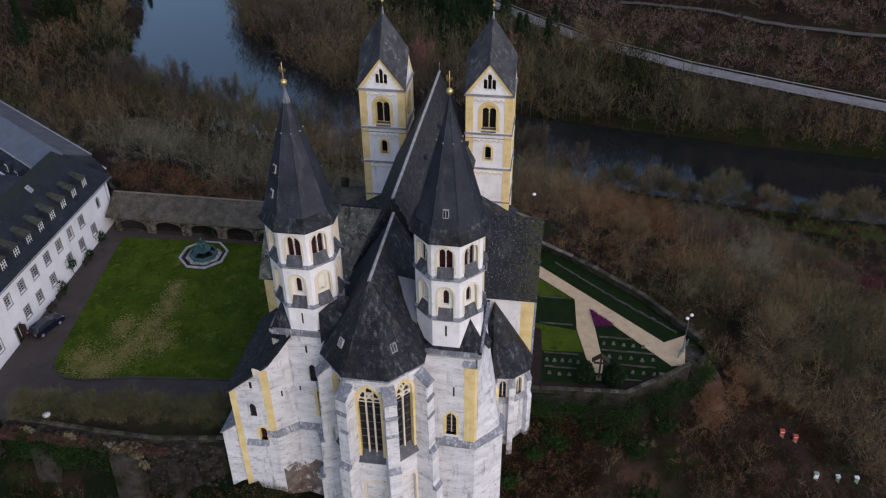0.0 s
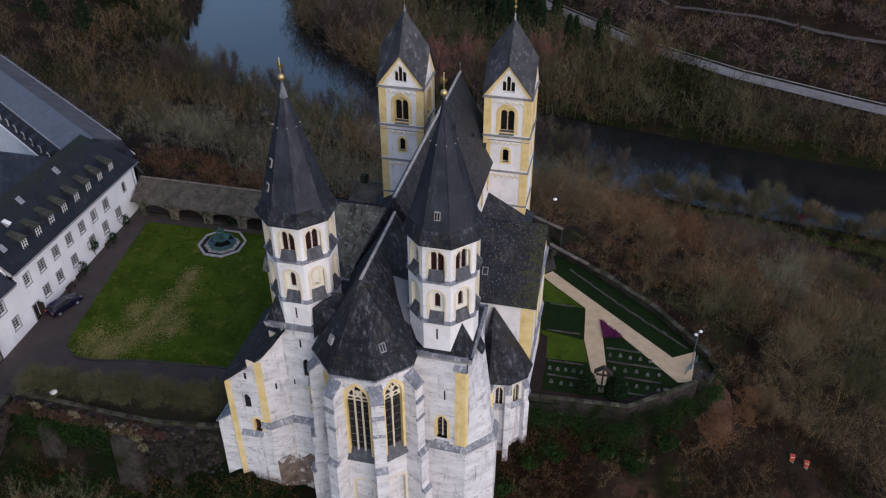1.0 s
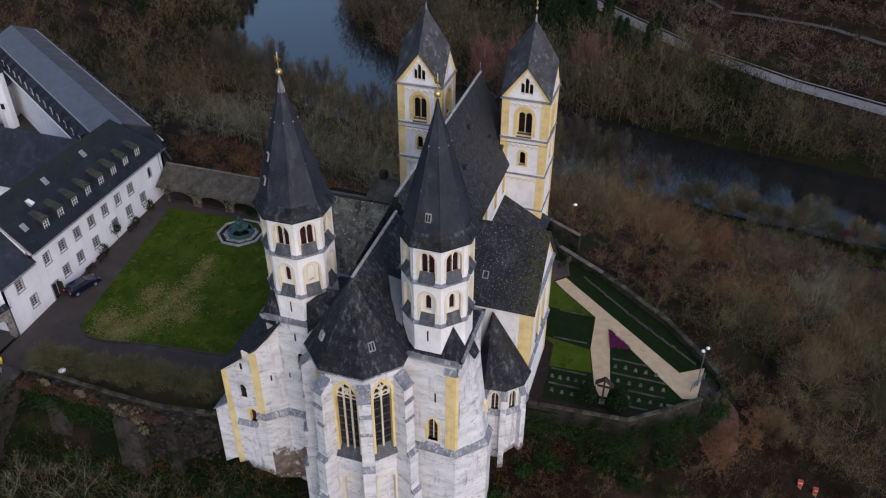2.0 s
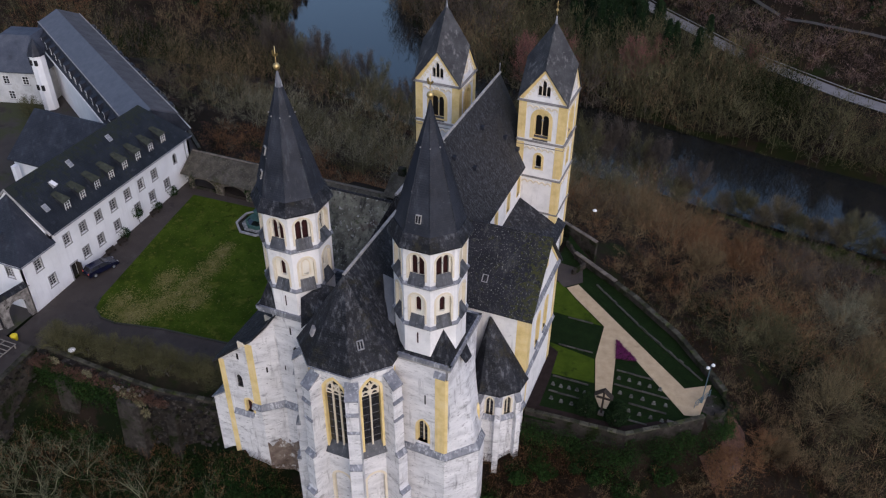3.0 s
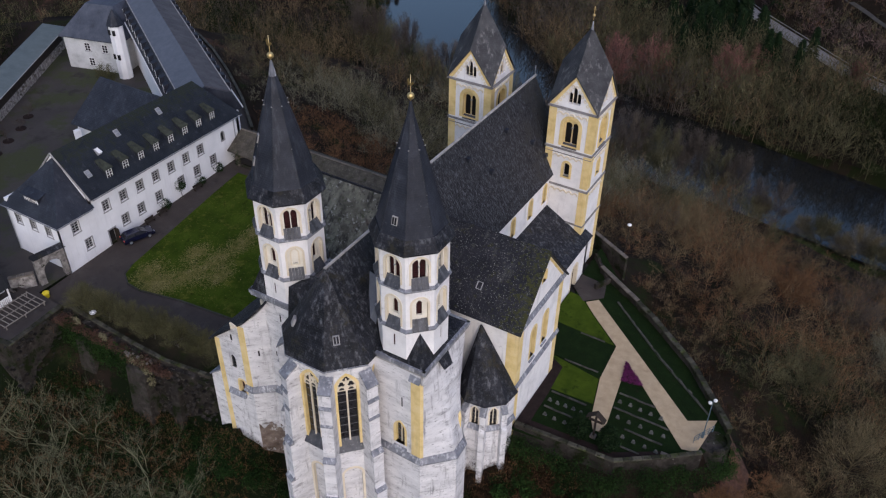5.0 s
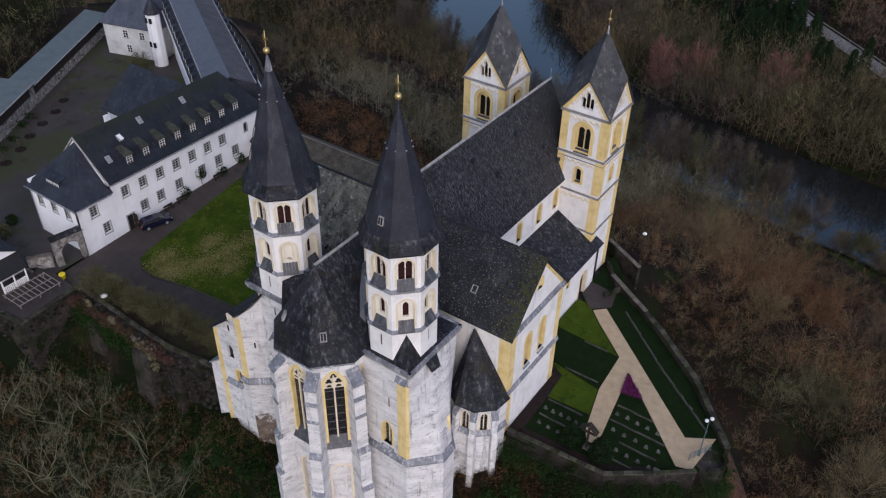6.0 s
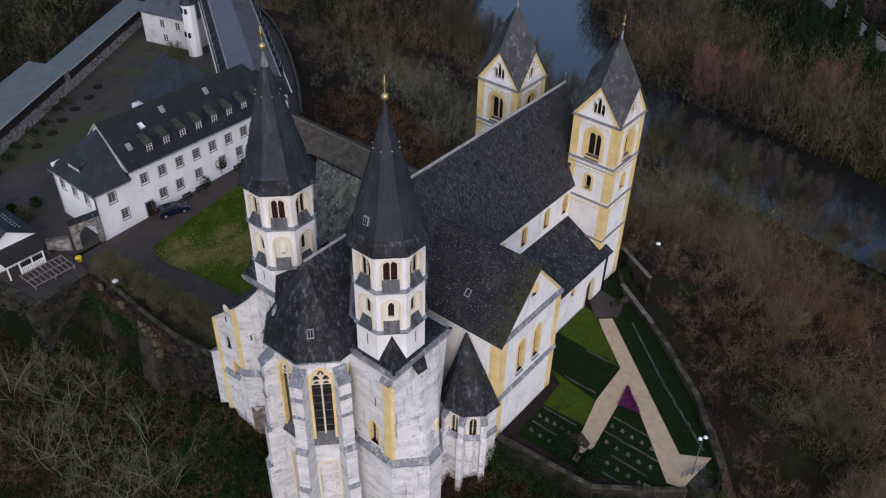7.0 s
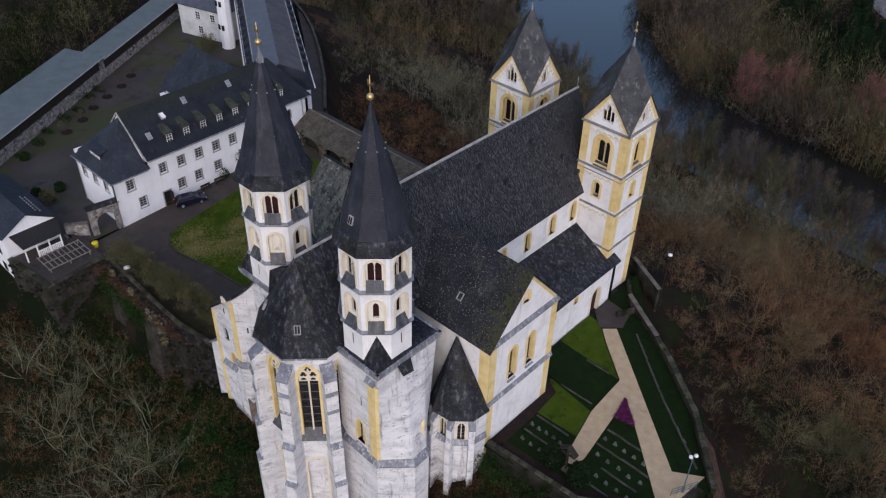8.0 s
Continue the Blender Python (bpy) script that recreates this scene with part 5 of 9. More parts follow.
opening(FN, 4.85, 15.5, 0.8, 1.3, trans, "round", 0.2, 0.3, fill=CREAM)
for u, z in ((3.85, 6.55), (6.65, 6.55)):
    opening(FS, u, z, 1.0, 4.0, trans, "round", 0.3, 0.55)
for F, (a, b) in ((FN, (0, 0.95)), (FN, (W - 0.95, W)), (FS, (0, 0.95)), (FS, (W - 0.95, W)), (FE, (FE.len - 1.25, FE.len + 0.03)), (FE, (-0.03, 1.1)), (FW, (0, 1.1)), (FW, (FW.len - 1.1, FW.len))):
    pilaster(F, a, b, -2.5, 12.9, trans)
for F in (FN, FS):
    s = Shape()
    ramp(s, F, -0.05, W + 0.05, 12.75, 13.25, 0.28, 0)
    ramp(s, F, -0.05, W + 0.05, 5.0, 5.45, 0.25, 0)
    own("ledge", s, LEAD, trans, "grey sloping ledge")
    rk = Shape()
    for sgn in (1, -1):
        a, b = (W / 2 - 5.1 * sgn, 12.85), (W / 2, 18.7)
        rk.loft(*[[F.at(a[0], a[1], d), F.at(b[0], b[1], d), F.at(b[0], b[1] - 0.42, d), F.at(a[0] + 0.35 * sgn, a[1], d)] for d in (-0.05, 0.05)])
    own("gable_band", rk, OCHRE, trans, "ochre band under the gable roof")
mossy, pale = Shape(), Shape()
mossy.slab([(AX, 62.75, 12.6), (TX1 + 0.35, 62.75, 12.6), (TX1 + 0.35, TC, 19.0), (AX, TC, 19.0)], 0.18)
own("transept_roof", mossy, MOSSY, trans, "mossy dark slate roof")
pale.slab([(TX0 - 0.35, 62.75, 12.6), (AX, 62.75, 12.6), (AX, TC, 19.0), (TX0 - 0.35, TC, 19.0)], 0.18)
own("transept_roof", pale, PALE_SLATE, trans, "pale lichened slate roof")
own("transept_roof", Shape().slab([(TX0 - 0.35, 74.15, 12.6), (TX1 + 0.35, 74.15, 12.6), (TX1 + 0.35, TC, 19.0), (TX0 - 0.35, TC, 19.0)], 0.18), OLD_SLATE, trans, "weathered slate roof")
own("ridge_cap", Shape().rod((AX + 1, TC, 19.0), (TX1 + 0.3, TC, 19.0), 0.11, 6).rod((AX - 1, TC, 19.0), (TX0 - 0.3, TC, 19.0), 0.11, 6), MOSSY, trans)
sk = Shape()
for x, z in ((-4.4, 15.0),):
    y = 62.75 + (z - 12.6) * 5.7 / 6.4
    for q0, q1, r0, r1 in ((-0.3, 0.3, -0.4, -0.33), (-0.3, 0.3, 0.33, 0.4), (-0.3, -0.23, -0.4, 0.4), (0.23, 0.3, -0.4, 0.4)):
        sk.loft(*[[(x + u, y + v * 0.665 - d * 0.75, z + v * 0.747 + d * 0.665) for u, v in ((q0, r0), (q1, r0), (q1, r1), (q0, r1))] for d in (0.0, 0.12)])
own("roof_light", sk, GREY_STONE, trans, "small pale-framed roof light")

# -- little polygonal chapel against the transept --
CP = [(-4.1, 63.3), (-4.0, 61.0), (-2.6, 59.85), (-0.75, 60.1), (0.75, 61.45), (1.05, 63.3)]
cw = Shape()
for i in range(5):
    F = Face(CP[i], CP[i + 1])
    panel(cw, F, rect(0, F.len, -17, 4.7), [hole_of(F.len / 2, 1.6, 0.72, 2.4, "point", 0.18)] if 0 < i < 4 else [], 0.6)
chap = own("little_chapel", cw, WORN_SHADED, None, "small limewashed polygonal chapel")
for i in range(5):
    F = Face(CP[i], CP[i + 1])
    if 0 < i < 4:
        opening(F, F.len / 2, 1.6, 0.72, 2.4, chap, "point", 0.18, 0.35, bars=4, mull=2, band_mat=CREAM)
    own("ledge", ramp(Shape(), F, 0, F.len, 1.0, 1.6, 0.3, -0.02), LEAD, chap, "grey sloping ledge")
    if i:
        a = Vector((*CP[i], 0))
        n = (a - Vector((-1.4, 63.3, 0))).normalized()
        e = Vector((-n.y, n.x, 0))
        pr = [(-0.2, -17), (0.6, -17), (0.6, 1.1), (0.4, 1.5), (0.4, 3.4), (-0.1, 4.2)]
        own("buttress", Shape().loft(*[[a + n * d + e * u + Vector((0, 0, z)) for d, z in pr] for u in (-0.3, 0.3)]), WORN_SHADED, chap)
        pr = [(0.48, 3.3), (0.48, 3.42), (-0.1, 4.35), (-0.1, 4.1)]
        own("buttress_cap", Shape().loft(*[[a + n * d + e * u + Vector((0, 0, z)) for d, z in pr] for u in (-0.36, 0.36)]), LEAD, chap)
apex = (-3.1, 63.1, 11.9)
ce = [(-4.4, 63.4), (-4.3, 60.8), (-2.7, 59.5), (-0.6, 59.75), (1.05, 61.3), (1.3, 63.4)]
ct = Shape().loft([(*p, 4.6) for p in ce], [(*p, 4.75) for p in ce], [(p[0] + (apex[0] - p[0]) * 0.97, p[1] + (apex[1] - p[1]) * 0.97, apex[2]) for p in ce])
own("chapel_roof", ct, OLD_SLATE, chap, "tall pointed slate chapel roof")


# -- the two west towers with their rhombic helms --
def west_tower(x0, x1, y0, y1):
    sides = [((x0, y0), (x1, y0)), ((x1, y0), (x1, y1)), ((x1, y1), (x0, y1)), ((x0, y1), (x0, y0))]
    body = Shape()
    cx, cy = (x0 + x1) / 2, (y0 + y1) / 2
    faces = [Face(*s) for s in sides]
    w = faces[0].len
    c = w / 2
    for F in faces:
        niche = [arch(c, 17.3, 1.94, 3.6)]
        steps3 = [(c + u, 23.05 + z) for u, z in ((-0.78, -0.25), (0.78, -0.25), (0.78, 0.95), (0.68, 1.16), (0.40, 1.16), (0.29, 1.0), (0.26, 1.55), (0.14, 1.85), (-0.14, 1.85), (-0.26, 1.55), (-0.29, 1.0), (-0.40, 1.16), (-0.68, 1.16), (-0.78, 0.95))]
        panel(body, F, [(0.002, -6), (w - 0.002, -6), (w - 0.002, 22.3), (c, 26.25), (0.002, 22.3)],
              niche + [arch(c, 13.2, 0.8, 1.9), steps3], 0.5)
    walls = islands_of(body)
    tower = own("west_tower", walls[0], PLASTER, None, "white square tower with ochre corner strips")
    for wl in walls[1:]:
        own("tower_wall", wl, PLASTER, tower)
    for F in faces:
        for u0, u1 in ((0.0, 0.92), (w - 0.92, w)):
            pilaster(F, u0 if u0 else -0.035, u1 if u1 < w else w + 0.035, 17.1, 22.1, tower, proud=0.05)
            pilaster(F, u0 if u0 else -0.035, u1 if u1 < w else w + 0.035, 12.2, 16.55, tower, proud=0.05)
            pilaster(F, u0 if u0 else -0.035, u1 if u1 < w else w + 0.035, -4, 11.7, tower, proud=0.05)
        s = Shape()
        ring(s, F, arch(c, 17.25, 2.75, 4.05), arch(c, 17.35, 1.86, 3.5), 0.045, -0.42)
        ring(s, F, arch(c, 13.0, 1.36, 2.4), arch(c, 13.2, 0.78, 1.88), 0.045, -0.3)
        own("window_surround", s, OCHRE, tower, "ochre painted window arch")
        twin = panel(Shape(), F, rect(c - 1.05, c + 1.05, 17.3, 21.1), [arch(c - 0.44, 17.5, 0.8, 2.75), arch(c + 0.44, 17.5, 0.8, 2.75)], 0.2, -0.44)
        own("twin_light", twin, OCHRE, tower, "ochre painted twin opening")
        own("slate_sill", ramp(Shape(), F, c - 0.95, c + 0.95, 17.15, 17.52, 0.12, -0.44), SILL_SLATE, tower, "sloping dark slate sill")
        col = Shape().rod(F.at(c, 17.55, -0.5), F.at(c, 19.55, -0.5), 0.055, 8)
        block(col, F, c - 0.11, c + 0.11, 19.5, 19.68, -0.6, -0.42)
        block(col, F, c - 0.1, c + 0.1, 17.5, 17.62, -0.6, -0.4)
        own("colonnette", col, GREY_STONE, tower, "grey stone colonnette")
        # flat dark panes painted as the unlit space behind the openings
        own("belfry_dark", pane(Shape(), F, rect(0.9, w - 0.9, 12.8, 21.5), -1.2, 0.05), UNLIT_FILL, tower)
        own("gable_dark", pane(Shape(), F, rect(c - 0.9, c + 0.9, 22.9, 25.0), -0.95, 0.05), UNLIT_FILL, tower)
        led = Shape()
        for z, d in ((22.08, 0.24), (16.8, 0.17), (16.25, 0.07), (11.8, 0.16), (6.8, 0.16)):
            ramp(led, F, -d, w + d, z, z + (0.16 if d > 0.15 else 0.04), d, -0.02)
        own("string_course", led, TOWER_LEDGE, tower, "brown-grey moulded ledge")
        # arches tinted cream so that the tint draws their thin shadow lines
        fr = Shape()
        for z in (21.55, 16.0, 11.3):
            n = 5
            for i in range(n):
                u = 0.98 + (w - 1.96) * (i + 0.5) / n
                q = [(u + r * math.cos(math.pi * k / 6), z - 0.3 + r * math.sin(math.pi * k / 6)) for r, ks in ((0.25, range(7)), (0.382, range(6, -1, -1))) for k in ks]
                fr.loft(*[[F.at(a, b, dd) for a, b in q] for dd in (-0.02, 0.17)])
        own("arched_frieze", fr, CREAM, tower, "small cream round-arch frieze, tinted for its shadow lines")
        gb = Shape()
        for sgn in (1, -1):
            a, b = (c - (w / 2 + 0.05) * sgn, 22.3), (c, 26.3)
            gb.loft(*[[F.at(a[0], a[1], d), F.at(b[0], b[1], d), F.at(b[0], b[1] - 0.5, d), F.at(a[0] + 0.5 * sgn, a[1], d)] for d in (-0.05, 0.07)])
            for i in range(6):
                t = 0.16 + 0.125 * i
                u, z = a[0] + (b[0] - a[0]) * t + 0.40 * sgn, 22.3 + 3.95 * t - 0.40
                own("gable_arch", ring(Shape(), F, circle(u, z, 0.2, 8), circle(u, z, 0.115, 8), 0.09, -0.02), CREAM, tower, "cream round-arch frieze")
        own("gable_band", gb, OCHRE, tower, "ochre gable band with round-arch frieze")
        tri = Shape()
        for d in (-0.26, 0.26):
            tri.rod(F.at(c + d, 22.82, -0.2), F.at(c + d, 24.15, -0.2), 0.065, 6)
        own("gable_colonnette", tri, CREAM, tower)
    o = 0.22
    peaks = [Vector(p) for p in ((cx, y0 - o, 26.45), (x1 + o, cy, 26.45), (cx, y1 + o, 26.45), (x0 - o, cy, 26.45))]
    corners = [Vector(p) for p in ((x1 + o, y0 - o, 22.35), (x1 + o, y1 + o, 22.35), (x0 - o, y1 + o, 22.35), (x0 - o, y0 - o, 22.35))]
    top = Vector((cx, cy, 31.1))
    for k in range(4):
        a, b, q = peaks[k], peaks[(k + 1) % 4], corners[k]
        mid = (a + b) / 2 + (q + top - a - b) * 0.22
        dn = Vector((0, 0, -0.2))
        rf = Shape().add([a, q, b, top, mid, a + dn, q + dn, b + dn, top + dn, mid + dn], [(0, 1, 4), (1, 2, 4), (2, 3, 4), (3, 0, 4), (6, 5, 9), (7, 6, 9), (8, 7, 9), (5, 8, 9), (0, 5, 6, 1), (1, 6, 7, 2), (2, 7, 8, 3), (3, 8, 5, 0)])
        own("helm_slope", rf, HELM_SLATE, tower, "rhombic slate slope of the helm roof")
    own("helm_cap", Shape().rod((cx, cy, 30.6), (cx, cy, 31.7), 0.2, 8, 0.05), LEAD, tower)
    finial(cx, cy, 32.4, tower, 0.6)
    return tower


west_tower(-9.5, -3.72, 90.6, 96.4)
west_tower(-23.05, -17.27, 90.6, 96.4)
own("west_wall", Shape().box(-17.3, -9.5, 94.2, 95.0, -3, 13), PLASTER, None, "white limewashed west wall")
# inner floor, unseen from outside, closes the church below in the dark fill
own("sealing_floor", Shape().box(-27, 0.5, 62, 94, -1.4, -1.1), UNLIT_FILL, None, "inner floor in the unlit interior colour")

# ---- the white convent house beside the court ----
house = thing("convent_house", "long white two-storey house with slate roof and dormers", "house", at=(-67.2, 75, -3))
HX0, HX1, HY0, HYM, HY1 = -72.4, -62.1, 58.7, 63.9, 92.6


def hpart(name, shape, mat, label="", parent=None):
    ob = part(name, shape, mat, parent or house, label)
    if parent is None:
        ob.matrix_parent_inverse = Matrix.Translation((67.2, -75, 3))
    return ob


def sash(w, h, cols, rows, d=0.0):
    """Frame with glazing bars, in its own wall plane: x across, z up, y into the wall."""
    t, k = 0.055, 0.02
    us = [t] + [v for i in range(1, cols) for v in (w * i / cols - k, w * i / cols + k)] + [w - t]
    zs = [t] + [v for j in range(1, rows) for v in (h * j / rows - k, h * j / rows + k)] + [h - t]
    lights = [rect(us[2 * i], us[2 * i + 1], zs[2 * j], zs[2 * j + 1]) for i in range(cols) for j in range(rows)]
    return panel(Shape(), Face((-w / 2, 0), (w / 2, 0)), rect(0, w, 0, h), lights, 0.09, 0.03)


def wall_pose(F, u, z, d):
    p = F.at(u, z, d)
    return Matrix.Translation(p) @ Matrix.Rotation(math.atan2(F.e.y, F.e.x), 4, "Z")


FF = Face((HX1, HY0), (HX1, HY1))
FG = Face((HX0, HY0), (HX1, HY0))
FB = Face((HX1, HY1), (HX0, HY1))
FR = Face((HX0, HY1), (HX0, HY0))
WW, WH = 1.05, 1.55
ups = [2.4] + [7.6 + 2.95 * i for i in range(7)]
downs = [3.7, 10.0, 12.9, 16.3, 20.7, 24.0, 27.5]
win_at = [(FF, u, 1.75 + (0.55 if u > 5 else 0)) for u in ups] + [(FF, u, -1.75 + 0.045 * u) for u in downs]
win_at += [(FG, u, 1.6) for u in (2.0, 5.0, 8.0)]
hw = Shape()
for F, top in ((FF, None), (FG, 4.3), (FB, 5.6), (FR, 5.0)):
    holes = [rect(u - WW / 2, u + WW / 2, z, z + WH) for f, u, z in win_at if f is F]
    if F is FF:
        holes.append(rect(6.9, 8.0, -3.2, -0.75))
        holes.append(arch(30.1, 2.4, 0.62, 1.5))
        panel(hw, F, [(0, -5), (F.len, -5), (F.len, 5.6), (5.2, 5.6), (5.2, 4.3), (0, 4.3)], holes, 0.5)
    else:
        panel(hw, F, rect(0, F.len, -5, top), holes, 0.5)
wall = hpart("wall", hw, HOUSE_WALL, "white rendered walls")
frame_shape = sash(WW, WH, 2, 4)
first = None
for F, u, z in win_at:
    m = wall_pose(F, u, z, -0.16)
    if first is None:
        first = part("window", frame_shape, DULL_WHITE, wall, "dull white wooden casement window")
        st = Shape()
        for x0, x1, z0, z1 in ((-WW / 2 - 0.14, -WW / 2, -0.12, WH + 0.14), (WW / 2, WW / 2 + 0.14, -0.12, WH + 0.14), (-WW / 2, WW / 2, WH, WH + 0.14), (-WW / 2 - 0.2, WW / 2 + 0.2, -0.24, -0.06)):
            st.box(x0, x1, -0.2, 0.05, z0, z1)
        stone = part("window_stone", st, GREY_STONE, wall, "grey stone window surround")
        gl = part("window_pane", Shape().box(-WW / 2, WW / 2, 0.06, 0.08, 0, WH), GLASS, wall)
        for o in (first, stone, gl):
            o.matrix_basis = m
    else:
        for o in (first, stone, gl):
            again(o, m, wall)
hpart("arched_window", ring(Shape(), FF, arch(30.1, 2.28, 0.9, 1.76), arch(30.1, 2.42, 0.6, 1.47), 0.03, -0.2), GREY_STONE, "grey stone surround of a small arched window")
hpart("arched_pane", pane(Shape(), FF, arch(30.1, 2.4, 0.62, 1.5), -0.14), GLASS)
dr = Shape()
block(dr, FF, 7.92, 8.0, -3.2, -0.78, -0.25, 0.75)
hpart("door", dr, OLD_WOOD, "dark wooden house door standing open")
# flat dark panel that stands in for the unlit hall
hpart("doorway", block(Shape(), FF, 6.9, 8.0, -3.2, -0.75, -0.48, -0.42), UNLIT_FILL, "flat dark panel painted as the unlit hall")
block_s = Shape()
for a, b, c, d in ((6.72, 6.9, -3.2, -0.55), (8.0, 8.18, -3.2, -0.55), (6.9, 8.0, -0.75, -0.55)):
    block(block_s, FF, a, b, c, d, -0.3, 0.04)
hpart("door_surround", block_s, GREY_STONE, "grey stone door surround")
# roofs: the main roof and the lower hipped end
MX, RZH = -67.2, 10.9
o = 0.45
rf = Shape()
rf.slab([(HX1 + o, HYM, 5.25), (HX1 + o, HY1 + o, 5.25), (MX, HY1 - 3.4, RZH), (MX, HYM - 0.2, RZH)], 0.18)
rf.slab([(HX0 - o, HYM, 5.25), (HX0 - o, HY1 + o, 5.25), (MX, HY1 - 3.4, RZH), (MX, HYM - 0.2, RZH)], 0.18)
rf.slab([(HX1 + o, HY1 + o, 5.25), (HX0 - o, HY1 + o, 5.25), (MX, HY1 - 3.4, RZH)], 0.18)
roof = hpart("roof", rf, MOSS_SLATE, "dark moss-grown slate main roof")
hp = Shape()
pk = (MX, HYM + 0.1, 10.2)
hp.slab([(HX1 + o, HY0 - o, 4.05), (HX1 + o, HYM + 0.3, 4.05), pk], 0.16)
hp.slab([(HX0 - o, HY0 - o, 4.05), (HX1 + o, HY0 - o, 4.05), pk], 0.16)
hp.slab([(HX0 - o, HY0 - o, 4.05), (HX0 - o, HYM + 0.3, 4.05), pk], 0.16)
hpart("hipped_roof", hp, SLATE, "dark slate hipped end roof")
hpart("verge", Shape().slab([(HX1 + o, HYM - 0.05, 5.3), (HX1 + o, HYM + 0.08, 5.3), (MX, HYM - 0.14, RZH + 0.04), (MX, HYM - 0.28, RZH + 0.04)], 0.2).slab([(HX0 - o, HYM - 0.05, 5.3), (HX0 - o, HYM + 0.08, 5.3), (MX, HYM - 0.14, RZH + 0.04), (MX, HYM - 0.28, RZH + 0.04)], 0.2), MORTAR, "pale verge board")
hpart("gable_fill", Shape().loft(*[[(HX1, y, 4.3), (HX1, y, 5.1), (MX, y, RZH - 0.2), (HX0, y, 5.1), (HX0, y, 4.3)] for y in (HYM, HYM + 0.3)]), HOUSE_WALL)
hpart("gutter", Shape().rod((HX1 + o + 0.05, HYM + 0.3, 5.12), (HX1 + o + 0.05, HY1 + 0.4, 5.12), 0.07).rod((HX1 + o + 0.05, HY0 - o, 3.95), (HX1 + o + 0.05, HYM, 3.95), 0.07).rod((HX0 - o, HY0 - o - 0.05, 3.95), (HX1 + o, HY0 - o - 0.05, 3.95), 0.07), LEAD)
hpart("downpipe", Shape().rod((HX0 + 0.1, HY0 - 0.08, -3.3), (HX0 + 0.1, HY0 - 0.08, 4.0), 0.06), STEEL)
hpart("downpipe", Shape().rod((HX1 + 0.08, HY1 - 1.2, -1.8), (HX1 + 0.08, HY1 - 1.2, 5.1), 0.06), STEEL)
slope = (RZH - 5.25) / (HX1 + o - MX)


def dormer(y, x_face, z_base, w, h, first_ob=None):
    s = Shape()
    z_top = z_base + h
    x_back = HX1 + o - (z_top + 0.3 - 5.25) / slope
    s.loft(*[[(x_face, q, z_base), (x_face, q, z_top), (x_back, q, z_top + 0.25), (x_back, q, z_base + 0.3)] for q in (y - w / 2, y + w / 2)])
    d = hpart("dormer", s, SLATE, "small slate-hung dormer")
    hpart("dormer_roof", Shape().slab([(x_face + 0.14, y - w / 2 - 0.22, z_top + 0.02), (x_face + 0.14, y + w / 2 + 0.22, z_top + 0.02), (x_back - 1.3, y + w / 2 - 0.2, z_top + 1.1), (x_back - 1.3, y - w / 2 + 0.2, z_top + 1.1)], 0.1), MOSS_PATCH, "moss-covered dormer roof", d)
    F = Face((x_face, y - w / 2), (x_face, y + w / 2))
    m = wall_pose(F, w / 2, z_base + 0.1, 0.03)
    f = part("dormer_window", sash(w - 0.16, h - 0.2, 2, 3), WHITE_WOOD, d, "white dormer casement")
    f.matrix_basis = m
    g = part("dormer_pane", Shape().box(-w / 2 + 0.1, w / 2 - 0.1, 0.03, 0.05, 0.03, h - 0.25), GLASS, d)
    g.matrix_basis = m


for i in range(8):
    dormer(68.45 + 2.79 * i, -62.75, 6.15, 1.05, 1.4)
F = FG
ed = Shape().loft(*[[(x, HY0 + 0.9, 5.2), (x, HY0 + 0.9, 6.3), (x, HY0 + 2.9, 6.75), (x, HY0 + 2.6, 6.6)] for x in (-69.1, -66.2)])
e = hpart("end_dormer", ed, SLATE, "broad low slate dormer")
for x in (-68.4, -66.95):
    f = part("dormer_window", sash(1.1, 0.85, 3, 2), WHITE_WOOD, e, "white dormer casement")
    f.matrix_basis = Matrix.Translation((x, HY0 + 0.86, 5.35))
    g = part("dormer_pane", Shape().box(-0.5, 0.5, 0.03, 0.05, 0.03, 0.8), GLASS, e)
    g.matrix_basis = Matrix.Translation((x, HY0 + 0.86, 5.35))
hpart("dormer_roof", Shape().slab([(-69.4, HY0 + 0.6, 6.35), (-65.9, HY0 + 0.6, 6.35), (-65.9, HY0 + 3.2, 7.1), (-69.4, HY0 + 3.2, 7.1)], 0.1), SLATE, "", e)
for y, x, up in ((HYM + 2.2, -63.9, 0), (HYM + 5.4, -65.3, 1), (HYM + 9.5, -66.0, 0), (HYM + 17.2, -66.0, 0)):
    z = 5.25 + slope * (HX1 + o - x)
    sky_of = lambda h, k, d, tilt=0.0: [(x + u * 0.66 + (d + tilt * (u + h)) * 0.75, y + v, z - u * 0.75 + (d + tilt * (u + h)) * 0.66) for u, v in ((-h, -k), (h, -k), (h, k), (-h, k))]
    sf = hpart("skylight", Shape().loft(sky_of(0.52, 0.36, 0), sky_of(0.52, 0.36, 0.08)), GREY_STONE, "grey-framed roof skylight" if not up else "grey-framed roof skylight standing open")
    part("skylight_pane", Shape().loft(sky_of(0.44, 0.29, 0.07, 0.5 * up), sky_of(0.44, 0.29, 0.10, 0.5 * up)), WHITE_WOOD if up else SKY_PALE_GLASS, sf)
    if not up:
        part("glazing_bar", Shape().loft(sky_of(0.03, 0.29, 0.09), sky_of(0.03, 0.29, 0.125)), GREY_STONE, sf)

